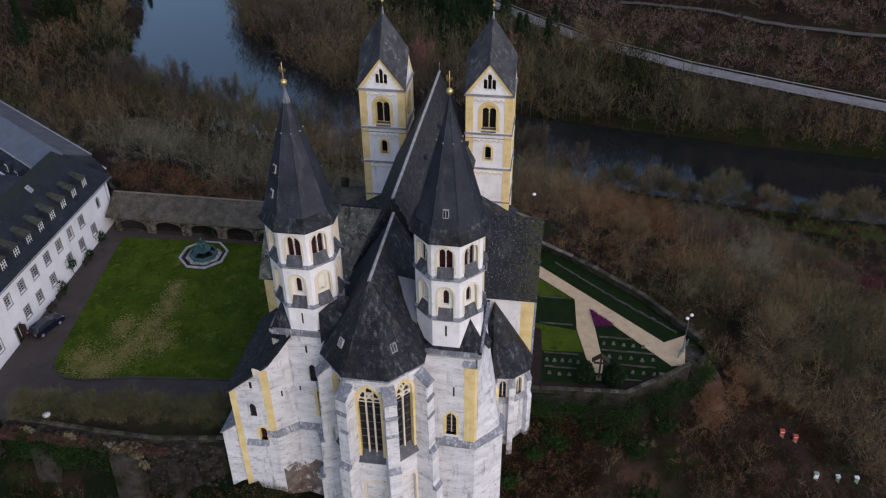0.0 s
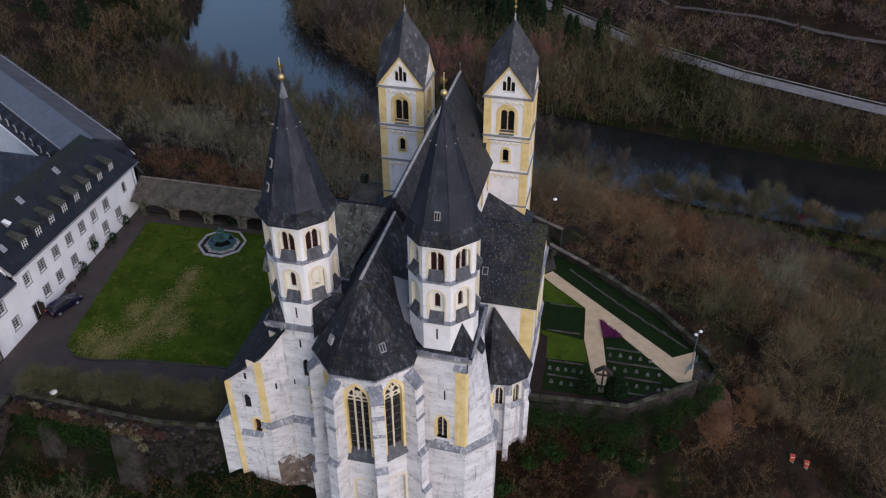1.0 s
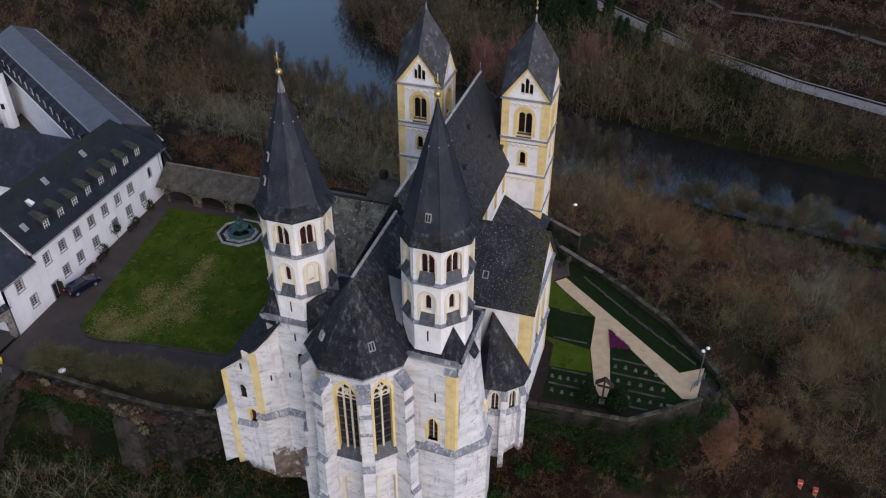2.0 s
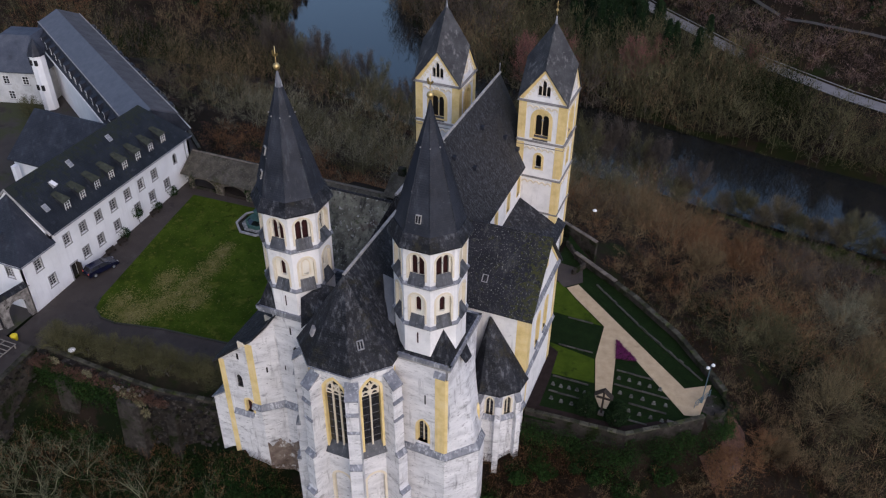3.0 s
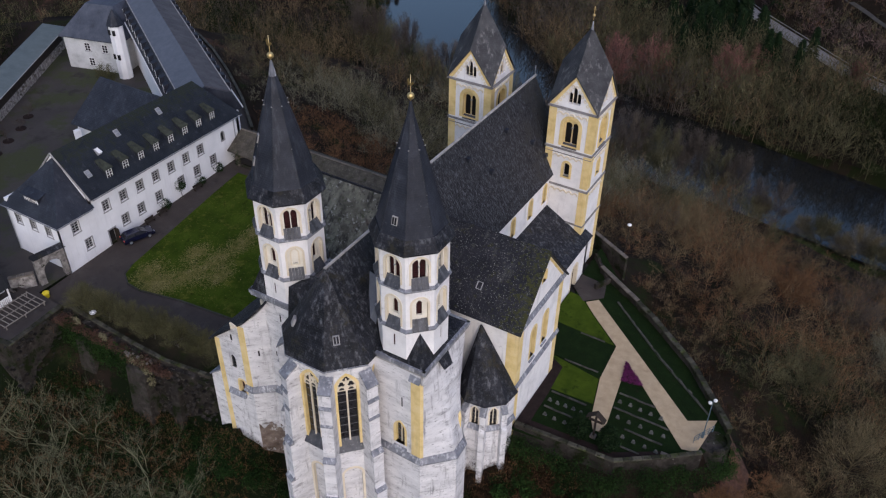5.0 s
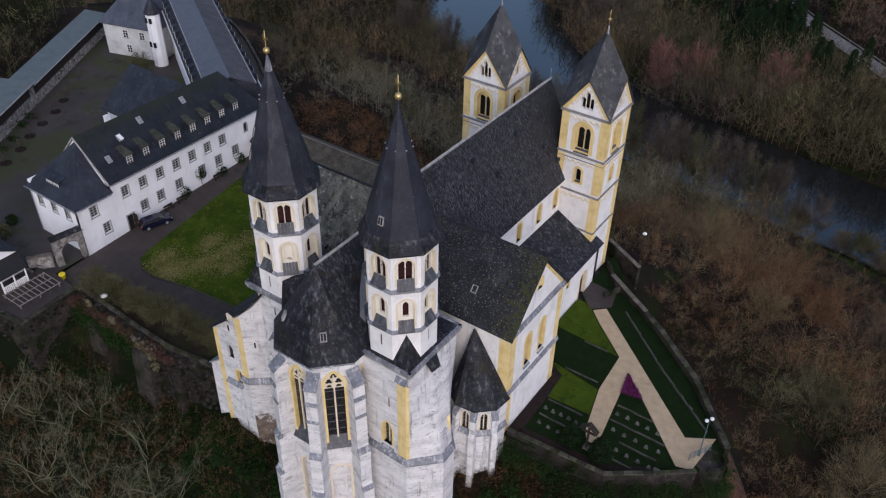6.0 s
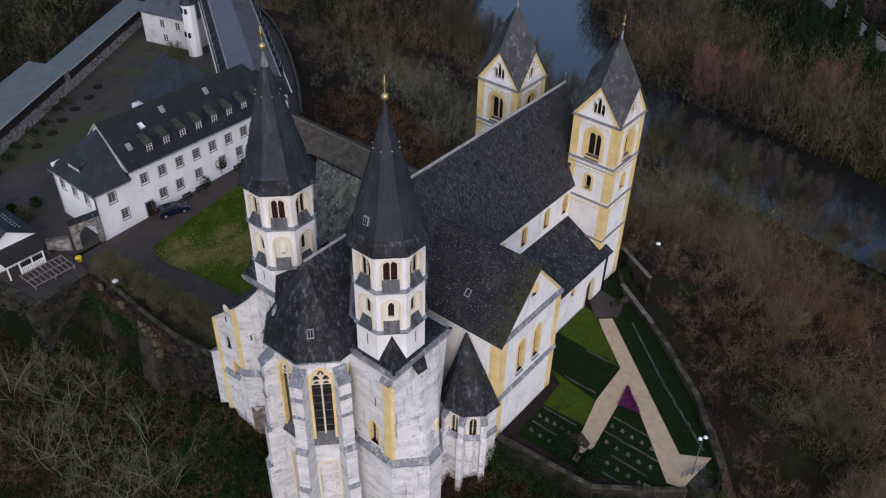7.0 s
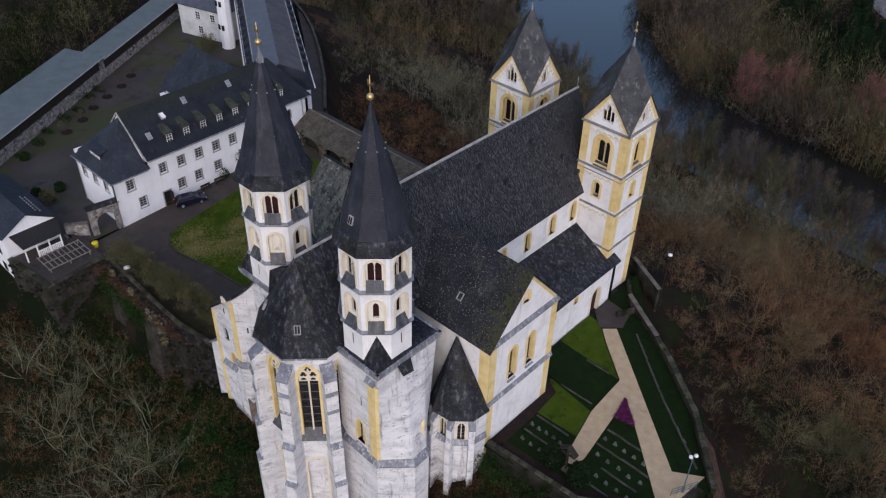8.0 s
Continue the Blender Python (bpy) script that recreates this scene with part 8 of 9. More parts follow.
more("awning", Shape().slab([(-65.75, 45.0, 0.2), (-65.75, 51.5, 0.2), (-62.9, 50.7, -0.6), (-62.9, 45.4, -0.6)], 0.1), RUBBER, "black awning over the veranda")
posts = (45.6, 47.15, 48.8, 50.4)
for y in posts:
    more("veranda_post", Shape().box(-63.18, -63.02, y - 0.08, y + 0.08, -2.95, -0.65), WHITE_WOOD, "white veranda post")
for ya, yb in zip(posts[1:], posts[2:]):
    n = 7
    more("rail", Shape().box(-63.15, -63.05, ya + 0.08, yb - 0.08, -1.98, -1.9), WHITE_WOOD, "white rail")
    for i in range(n):
        y = ya + (yb - ya) * (i + 0.5) / n
        more("baluster", Shape().box(-63.14, -63.06, y - 0.08, y + 0.08, -2.95, -1.98), WHITE_WOOD, "white baluster board")
for z in (-6.5, -3.6):
    more("window", Shape().box(-69.2, -68.2, 44.12, 44.22, z, z + 1.3), GLASS, "dark window")
per = thing("pergola_frame", "low grey timber frame lying on the terrace", "pergola", at=(-60.7, 49.4, -2.9))
for i in range(10):
    y = -2.85 + 0.63 * i
    part("rafter", Shape().box(-1.8, 1.8, y - 0.045, y + 0.045, 0.55, 0.64), GREY_WOOD, per)
for x in (-1.7, 0, 1.7):
    part("beam", Shape().box(x - 0.05, x + 0.05, -2.95, 2.95, 0.45, 0.55), GREY_WOOD, per)
for x in (-1.7, 1.7):
    for y in (-2.7, 0, 2.7):
        part("post", Shape().box(x - 0.06, x + 0.06, y - 0.06, y + 0.06, 0, 0.45), GREY_WOOD, per)
tagged(part("terrace_floor", Shape().prism([(-65.6, 44.2), (-56.6, 45.2), (-57.2, 53.0), (-62, 53.4), (-65.6, 52.6)], -9, -2.92), ASPHALT), "dark damp terrace paving by the pavilion", "terrace", kind="structure")
step = Shape()
for i in range(3):
    step.box(-65.4, -64.4, 51.6 + 0.35 * i, 51.95 + 0.35 * i, -3.2, -2.75 - 0.17 * i)
tagged(part("terrace_step", step, COPING), "worn stone steps beside the pavilion", "steps", kind="structure")

# ---- woods ----
def sliver_trees(x, y, z, H, R, count, w, seed, lift=0.22, limbs=9, reach=0.26):
    """Bare trees: every tree has some limbs, and every limb a spray of fine tapering twigs that strive outwards and up. Points of all the slivers."""
    r = np.random.default_rng(seed)
    n = len(x)
    foot = np.stack([x, y, z], -1)[:, None, :]
    # limbs: from the trunk up and out to a rounded crown
    th = (np.arange(limbs)[None, :] * 2.4 + r.uniform(0, 6.28, (n, 1)) + r.normal(0, 0.35, (n, limbs)))
    up = r.uniform(0.0, 1.0, (n, limbs))
    out = np.sqrt(np.clip(1 - (1.25 * up - 0.3) ** 2, 0.02, 1)) * r.uniform(0.65, 1.05, (n, limbs))
    tip = np.stack([R[:, None] * out * np.cos(th), R[:, None] * out * np.sin(th), H[:, None] * (lift + 0.15 + (0.85 - lift) * up)], -1)
    root = np.stack([0 * th, 0 * th, H[:, None] * (lift * 0.6 + 0.35 * up)], -1)
    k = r.integers(0, limbs, (n, count))
    row = np.arange(n)[:, None]
    a, b = root[row, k], tip[row, k]
    s = r.uniform(0.2, 1.0, (n, count, 1)) ** 0.6
    p = a + (b - a) * s
    p[..., 2] -= 0.10 * H[:, None] * (s * (1 - s))[..., 0]
    d = (b - a) / (np.linalg.norm(b - a, axis=-1, keepdims=True) + 1e-6)
    v = d * 0.62 + np.array([0, 0, 0.30]) + r.normal(0, 0.44, (n, count, 3))
    v /= np.linalg.norm(v, axis=-1, keepdims=True) + 1e-9
    ln = (R[:, None] * reach * r.uniform(0.4, 1.3, (n, count)))[..., None]
    st = p + r.normal(0, 0.085, (n, count, 3)) * R[:, None, None]
    en = st + v * ln
    st[..., 2], en[..., 2] = np.maximum(st[..., 2], 0.02), np.maximum(en[..., 2], 0.05)
    side = np.cross(v, r.normal(size=(n, count, 3)))
    side /= np.linalg.norm(side, axis=-1, keepdims=True) + 1e-9
    ww = (w[:, None] * r.uniform(0.5, 1.4, (n, count)))[..., None]
    tri = (foot[:, :, None, :] + np.stack([st - side * ww, st + side * ww, en], 2)).reshape(-1, 3)
    # the limbs themselves and the trunk
    sl = np.cross(tip - root, r.normal(size=(n, limbs, 3)))
    sl = sl / (np.linalg.norm(sl, axis=-1, keepdims=True) + 1e-9) * (0.0030 * H + 0.006)[:, None, None]
    limb = (foot[:, :, None, :] + np.stack([root - sl, root + sl, tip], 2)).reshape(-1, 3)
    q = r.uniform(0, np.pi, n)
    u = np.stack([np.cos(q), np.sin(q), 0 * q], -1) * (0.0045 * H + 0.012)[:, None]
    base = np.stack([x, y, z - 0.5], -1)
    top = np.stack([x + r.normal(0, 0.2, n), y + r.normal(0, 0.2, n), z + 0.7 * H], -1)
    v2 = np.stack([-u[:, 1], u[:, 0], u[:, 2]], -1)
    trunks = np.concatenate([np.stack([base - u, base + u, top], 1).reshape(-1, 3), np.stack([base - v2, base + v2, top], 1).reshape(-1, 3)])
    return np.concatenate([tri, limb, trunks])


def tri_object(name, pts, mat, label, category, kind="stuff"):
    n = len(pts) // 3
    me = bpy.data.meshes.new(name)
    me.vertices.add(3 * n)
    me.vertices.foreach_set("co", pts.astype(np.float32).ravel())
    me.loops.add(3 * n)
    me.loops.foreach_set("vertex_index", np.arange(3 * n, dtype=np.int32))
    me.polygons.add(n)
    me.polygons.foreach_set("loop_start", np.arange(0, 3 * n, 3, dtype=np.int32))
    me.update()
    me.validate()
    me.materials.append(mat)
    return tagged(new(name, me), label, category, kind=kind)


def scatter(n, x0, x1, y0, y1, seed, gap=3.0, road_gap=6.0):
    """Random feet of trees off the plateau, the river and the roads, with their distance from the plateau."""
    r = np.random.default_rng(seed)
    x, y = r.uniform(x0, x1, n), r.uniform(y0, y1, n)
    d, _ = seg_dist(x, y, PLATEAU, True)
    rv, side = river_dist(x, y)
    g, _ = seg_dist(x, y, ROAD_LINE)
    tk, _ = seg_dist(x, y, TRACK)
    ok = ~inside(x, y, PLATEAU) & (d > gap) & (rv > HALF + 2.5) & (g > road_gap + 7 * (side < 0) * (river_dist(x, y)[0] < 62)) & (tk > 4)
    ok &= ~((side > 0) & (rv < HALF + 13) & (x > 12))
    ok &= seg_dist(x, y, [(10.5, 87.2), (15.6, 82.9), (19.6, 78.4), (22.7, 74.4), (22.9, 70.6)])[0] > 1.9
    return x[ok], y[ok], d[ok], side[ok]


def patch(x, y, s, ph):
    return np.sin(x * s + ph) * np.sin(y * s * 1.17 + 2.1 * ph) + 0.6 * np.sin((x + y) * s * 0.53 + 3 * ph)


batches = {"brown": [], "olive": [], "rust": [], "grey": [], "green": [], "bramble": [], "heath": [], "light": []}


OVERLOOKED = [(-260, 55), (-84, 20), (-36, 24), (-18, 36), (12, 38), (28, 44), (50, 62), (58, 100), (84, 150), (100, 225), (110, 290), (62, 325), (-10, 350), (-60, 368), (-260, 368)]


def plant(x, y, H, R, count, w, seed, pick, limbs=9, reach=0.26):
    """Plants of one size class; thin outside the stretch of valley that the flight overlooks."""
    keep = inside(x, y, OVERLOOKED) | (np.random.default_rng(seed).uniform(0, 1, len(x)) < 0.12)
    x, y, H, R, w, pick = x[keep], y[keep], H[keep], R[keep], w[keep] * (0.71 if limbs > 6 else 0.87), pick[keep]
    count = int(count * (0.99 if limbs > 6 else 0.62))
    z = ground_height(x, y)
    for key in batches:
        m = pick == key
        if m.any():
            batches[key].append(sliver_trees(x[m], y[m], z[m], H[m], R[m], count, w[m], seed + len(key), 0.12, limbs, reach))


def choose(x, y, r, rust=0.06, olive=0.22, grey=0.14, green=0.0):
    """Kinds in drifts: each kind has its own broad patches."""
    e = r.normal(0, 0.45, (5, len(x)))
    score = np.stack([patch(x, y, 0.05, 0.7) + e[0] + 4 * rust - 1.1, patch(x, y, 0.043, 2.9) + e[1] + 4 * olive - 1.4, patch(x, y, 0.06, 4.4) + e[2] + 4 * grey - 1.4, patch(x, y, 0.07, 5.8) + e[3] + 4 * green - 1.4, 0.25 * e[4]])
    return np.array(["rust", "olive", "grey", "green", "brown"])[score.argmax(0)]


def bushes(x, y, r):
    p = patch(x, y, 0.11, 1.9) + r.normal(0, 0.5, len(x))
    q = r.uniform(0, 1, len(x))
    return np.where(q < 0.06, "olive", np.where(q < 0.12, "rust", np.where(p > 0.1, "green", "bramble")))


rw = np.random.default_rng(11)
SLOPE_TREES = [(34.0, 89.0, 9.5, 5.6, "willow"), (38.5, 123.0, 10.5, 6.0, "pale"), (25.6, 98.0, 7.0, 4.2, "olive"), (30.2, 131.0, 9.5, 5.2, "grey"), (40.5, 106.5, 8.0, 4.6, "brown"), (27.6, 74.6, 4.2, 2.8, "brown"), (15.0, 112.0, 7.5, 3.8, "brown"), (47.0, 141.0, 8.5, 4.8, "willow"), (21.0, 127.0, 8.0, 4.2, "rust"), (2.0, 131.0, 9.0, 4.6, "brown"), (58.0, 150.0, 8.0, 4.8, "olive"), (-6.0, 152.0, 9.0, 4.6, "olive"), (44.5, 92.0, 7.5, 4.6, "olive")]
RED_TREES = [(-56, 258, 19, 6.0), (-46, 264, 18, 6.4), (-21, 266, 16, 7.0), (-14, 273, 14, 5.0), (14, 276, 11, 4.4)]
# thickets near the abbey
x, y, d, sd = scatter(3400, -115, 70, 14, 165, 21, 4.0)
keep = ~((x > -26) & (x < 2) & (y < 57) & (y > 41)) & (seg_dist(x, y, [(31, 70), (44, 72)])[0] > 6) & ~((x < -24) & (y < 52) & (y > 30) & (x > -62))
for px, py, hh, pr, _ in SLOPE_TREES:
    keep &= np.hypot(x - px, y - py) > 0.8 * pr
x, y, d = x[keep], y[keep], d[keep]
edge = smooth_step(d, 4, 24)
H = (2.6 + 5.6 * edge) * rw.uniform(0.6, 1.3, len(x)) * np.where((x > 15) & (y > 128), 0.6, 1.0)
R = H * rw.uniform(0.36, 0.52, len(x)) + 0.5
kinds, drift = choose(x, y, rw, 0.14, 0.29, 0.20, 0.08), rw.uniform(0, 1, len(x))
kinds = np.where((x < -18) & (y > 97) & (y < 118) & (drift < 0.5), "rust", np.where((x < -10) & (y >= 118) & (drift < 0.4), "olive", kinds))
scrubby = (x > -80) & (x < -12) & (y > 96) & (y < 132)
east = (x > -12) & (x < 40) & (y > 98) & (y < 160)
kinds = np.where(east & (drift < 0.3), "rust", np.where(east & (drift < 0.65), "brown", kinds))
kinds = np.where(scrubby & (drift < 0.75), "rust", np.where((x < -14) & (x > -95) & (y >= 118) & (drift > 0.45), "light", kinds))
H, R = H * np.where(scrubby, 0.5, np.where(east, 0.8, 1.0)), R * np.where(scrubby, 0.75, 1.0)
plant(x, y, H, R, 250, 0.0165 + 0.002 * H, 31, kinds)
# low rusty scrub on the slope behind the arcade
x, y, d, sd = scatter(2600, -80, -12, 97, 136, 91, 2.0)
H = rw.uniform(0.7, 2.2, len(x))
plant(x, y, H, H * rw.uniform(0.6, 0.9, len(x)), 46, np.full(len(x), 0.024), 93, np.where(rw.uniform(0, 1, len(x)) < 0.7, "rust", bushes(x, y, rw)), 6, 0.4)
# brushwood
x, y, d, sd = scatter(4300, -110, 75, 18, 135, 22, 1.2)
H = rw.uniform(0.5, 1.8, len(x))
plant(x, y, H, H * rw.uniform(0.5, 0.9, len(x)), 27, np.full(len(x), 0.024), 33, bushes(x, y, rw), 5, 0.4)
# thick brush on the slope below the choir
x, y, d, sd = scatter(5600, -70, 44, 22, 67, 27, 0.8)
keep = ~((x > -22) & (x < -1) & (y > 46)) & (seg_dist(x, y, [(31, 70), (44, 72)])[0] > 4)
x, y = x[keep], y[keep]
H = rw.uniform(0.6, 2.8, len(x)) * (0.6 + 0.4 * smooth_step(d[keep], 1, 8))
plant(x, y, H, H * rw.uniform(0.4, 0.7, len(x)), 44, np.full(len(x), 0.021), 39, bushes(x, y, rw), 6, 0.35)
# red-brown scrub under the retaining wall
x, y, d, sd = scatter(3000, -66, -18, 32, 52, 71, 0.3)
H = rw.uniform(0.7, 2.0, len(x))
plant(x, y, H, H * rw.uniform(0.5, 0.8, len(x)), 42, np.full(len(x), 0.020), 73, np.where(rw.uniform(0, 1, len(x)) < 0.45, "rust", bushes(x, y, rw)), 6, 0.35)
# valley floor and far bank
x, y, d, sd = scatter(5200, -240, 170, 150, 410, 23, 60)
H = rw.uniform(5, 14, len(x)) * np.where(sd < 0, np.where((x > 10) & (y < 300), 0.75, 1.1), np.where((x > 8) & (y > 138), 0.32, 0.85))
R = H * rw.uniform(0.36, 0.54, len(x))
plant(x, y, H, R, 92, 0.039 + 0.0034 * H, 35, np.where((x < 0) & (x > -95) & (sd > 0) & (rw.uniform(0, 1, len(x)) < 0.6), "light", choose(x, y, rw, 0.13, 0.34, 0.22, 0.08)))
# tall trees along the river's far edge
r3 = np.random.default_rng(41)
x, y = r3.uniform(-150, 110, 5200), r3.uniform(195, 345, 5200)
rv, sd = river_dist(x, y)
m = (rv > HALF + 1) & (rv < HALF + np.where(x > 30, 12, 38)) & (sd < 0) & (seg_dist(x, y, ROAD_LINE)[0] > 9)
x, y = x[m], y[m]
H = r3.uniform(8, 15, len(x)) * np.where(x > 45, 0.62, np.where(x < -60, 1.5, 1.35))
plant(x, y, H, H * r3.uniform(0.34, 0.5, len(x)), 108, 0.037 + 0.0034 * H, 43, choose(x, y, r3, -0.2, 0.34, 0.16, 0.18))
# the slope on the other side of the house
x, y, d, sd = scatter(1100, -230, -120, 40, 240, 24, 4)
H = rw.uniform(6, 13, len(x))
plant(x, y, H, H * rw.uniform(0.3, 0.46, len(x)), 110, 0.034 + 0.003 * H, 37, choose(x, y, rw, 0.03, 0.3, 0.12, 0.36))
x, y = rw.uniform(-200, -92, 1700), rw.uniform(38, 150, 1700)
v = (x - la.x) * ln.x + (y - la.y) * ln.y
m = (v > 9) & (inside(x, y, PLATEAU))
x, y = x[m], y[m]
H = rw.uniform(5, 12, len(x))
plant(x, y, H, H * rw.uniform(0.34, 0.5, len(x)), 130, 0.036 + 0.003 * H, 45, np.where(rw.uniform(0, 1, len(x)) < 0.4, "green", choose(x, y, rw, 0.0, 0.30, 0.05, 0.42)))
# dense brush below the garden wall
x, y, d, sd = scatter(3600, -2, 44, 46, 78, 47, 0.5)
m = seg_dist(x, y, [(31, 71), (34, 72), (36.3, 68.8), (40, 71.3), (44, 74.6)])[0] > 1.8
x, y, d = x[m], y[m], d[m]
H = rw.uniform(0.7, 2.6, len(x)) * np.where(d < 2.5, 0.6, 1.0)
plant(x, y, H, H * rw.uniform(0.45, 0.7, len(x)), 52, np.full(len(x), 0.020), 49, np.where((x > 20) & (x < 32) & (y > 60) & (rw.uniform(0, 1, len(x)) < 0.18), "rust", bushes(x, y, rw)), 6, 0.35)
x, y, d, sd = scatter(2200, 5, 44, 68, 108, 57, 0.6)
H = rw.uniform(0.6, 2.4, len(x))
plant(x, y, H, H * rw.uniform(0.45, 0.7, len(x)), 44, np.full(len(x), 0.020), 59, bushes(x, y, rw), 6, 0.35)
# scrub and young trees on the far bank, below and above the road
x, y = r3.uniform(-110, 190, 16000), r3.uniform(196, 400, 16000)
rv, sd = river_dist(x, y)
g, gs = seg_dist(x, y, ROAD_LINE)
m = (rv > HALF + 2) & (sd < 0) & (g > 5) & (seg_dist(x, y, TRACK)[0] > 2.5) & (r3.uniform(0, 1, len(x)) < np.where(gs < 0, 0.85, 0.45))
x, y, g, gs = x[m], y[m], g[m], gs[m]
H = r3.uniform(2.0, 6.5, len(x)) * np.where((gs > 0) & (g < 14), 0.5, 1.0)
plant(x, y, H, H * r3.uniform(0.42, 0.6, len(x)) * np.where(gs < 0, 1.5, 1.0), 50, (0.037 + 0.004 * H) * np.where(gs < 0, 1.25, 1.0), 53, np.where(gs < 0, np.where(r3.uniform(0, 1, len(x)) < 0.6, "heath", choose(x, y, r3, 0.30, 0.20, 0.50, 0.05)), choose(x, y, r3, -0.2, 0.32, 0.14, 0.24)), 7, 0.34)
# green brush at the water's far edge
x, y = r3.uniform(-110, 180, 5200), r3.uniform(190, 300, 5200)
rv, sd = river_dist(x, y)
m = (rv > HALF - 0.5) & (rv < HALF + 10) & (sd < 0)
x, y = x[m], y[m]
H = r3.uniform(0.7, 2.2, len(x))
plant(x, y, H, H * r3.uniform(0.6, 1.0, len(x)), 30, np.full(len(x), 0.058), 67, np.where(r3.uniform(0, 1, len(x)) < 0.7, "green", "olive"), 7, 0.4)
# round young trees on the slope above the meadow
x, y = r3.uniform(30, 125, 420), r3.uniform(128, 184, 420)
rv, sd = river_dist(x, y)
m = (rv > HALF + 13) & (sd > 0)
x, y = x[m], y[m]
H = r3.uniform(2.6, 5.0, len(x))
plant(x, y, H, H * r3.uniform(0.48, 0.62, len(x)), 170, 0.026 + 0.003 * H, 75, choose(x, y, r3, 0.05, 0.34, 0.2), 12, 0.28)
# low growth on the near bank's meadow
x, y = r3.uniform(12, 120, 2400), r3.uniform(165, 206, 2400)
rv, sd = river_dist(x, y)
m = (rv > HALF + 1.5) & (sd > 0) & (rv < HALF + 14)
x, y, rv = x[m], y[m], rv[m]
H = r3.uniform(0.4, 1.3, len(x)) * np.where(rv > HALF + 9, 1.6, 1.0)
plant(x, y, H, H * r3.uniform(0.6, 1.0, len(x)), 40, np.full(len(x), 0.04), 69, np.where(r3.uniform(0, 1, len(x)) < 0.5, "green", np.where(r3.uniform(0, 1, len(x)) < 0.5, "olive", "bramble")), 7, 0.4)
# taller trees on the near bank
x, y = r3.uniform(-75, 90, 420), r3.uniform(150, 206, 420)
rv, sd = river_dist(x, y)
m = (rv > HALF + 1.5) & (x < 12) & (sd > 0) & (rv < HALF + 34) & (r3.uniform(0, 1, len(x)) < 0.55)
x, y = x[m], y[m]
H = r3.uniform(7, 12.5, len(x)) * np.where(x > 8, 0.5, 1.0)
plant(x, y, H, H * r3.uniform(0.3, 0.42, len(x)), 420, 0.03 + 0.0026 * H, 63, choose(x, y, r3, 0.12, 0.42, 0.04), 14, 0.24)
x, y = r3.uniform(-160, -30, 900), r3.uniform(195, 262, 900)
rv, sd = river_dist(x, y)
m = (rv > HALF + 1) & (rv < HALF + 20) & (sd > 0)
x, y = x[m][:190], y[m][:190]
H = r3.uniform(8.5, 14, len(x))
plant(x, y, H, H * r3.uniform(0.32, 0.44, len(x)), 300, 0.034 + 0.003 * H, 83, choose(x, y, r3, 0.10, 0.52, 0.30, 0.05), 12, 0.24)
x, y = r3.uniform(-235, -150, 900), r3.uniform(255, 375, 900)
rv, sd = river_dist(x, y)
m = (rv > HALF + 1) & (rv < HALF + 26) & (sd > 0)
x, y = x[m][:170], y[m][:170]
H = r3.uniform(12, 19, len(x))
plant(x, y, H, H * r3.uniform(0.28, 0.38, len(x)), 220, 0.05 + 0.004 * H, 87, choose(x, y, r3, 0.14, 0.30, 0.30, 0.25), 12, 0.26)
x, y = r3.uniform(-5, 9, 1500), r3.uniform(55.5, 62.9, 1500)
m = (np.hypot(x + 1.4, y - 63.3) > 3.3) & ~((x < -2.9) & (y > 57.5))
x, y = x[m], y[m]
H = r3.uniform(0.8, 2.2, len(x)) * np.where(np.hypot(x + 1.4, y - 63.3) < 4.6, 0.8, 1.0)
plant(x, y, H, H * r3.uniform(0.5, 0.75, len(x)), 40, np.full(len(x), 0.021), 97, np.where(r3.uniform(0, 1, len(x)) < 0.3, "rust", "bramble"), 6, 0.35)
tri_object("woods_brown", np.concatenate(batches["brown"]), TWIG_BROWN, "bare brown winter woods on the slopes", "woods")
tri_object("woods_olive", np.concatenate(batches["olive"]), TWIG_OLIVE, "olive-green bare trees among the woods", "woods")
tri_object("woods_rust", np.concatenate(batches["rust"]), TWIG_RUST, "rust-red bare trees and shrubs among the woods", "woods")
tri_object("woods_grey", np.concatenate(batches["grey"]), TWIG_GREY, "grey bare trees among the woods", "woods")
tri_object("light_woods", np.concatenate(batches["light"]), PALE_CROWN, "pale olive bare trees lighter than the woods round them", "woods")
tri_object("hillside_scrub", np.concatenate(batches["heath"]), HEATH_TWIG, "mauve-brown bare scrub on the far hillside", "scrub")
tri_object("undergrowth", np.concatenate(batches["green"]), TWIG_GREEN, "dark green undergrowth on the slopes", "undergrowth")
tri_object("brambles", np.concatenate(batches["bramble"]), SHADED_BRAMBLE, "dark red-brown brambles on the slopes, shade put into their colour", "brambles")


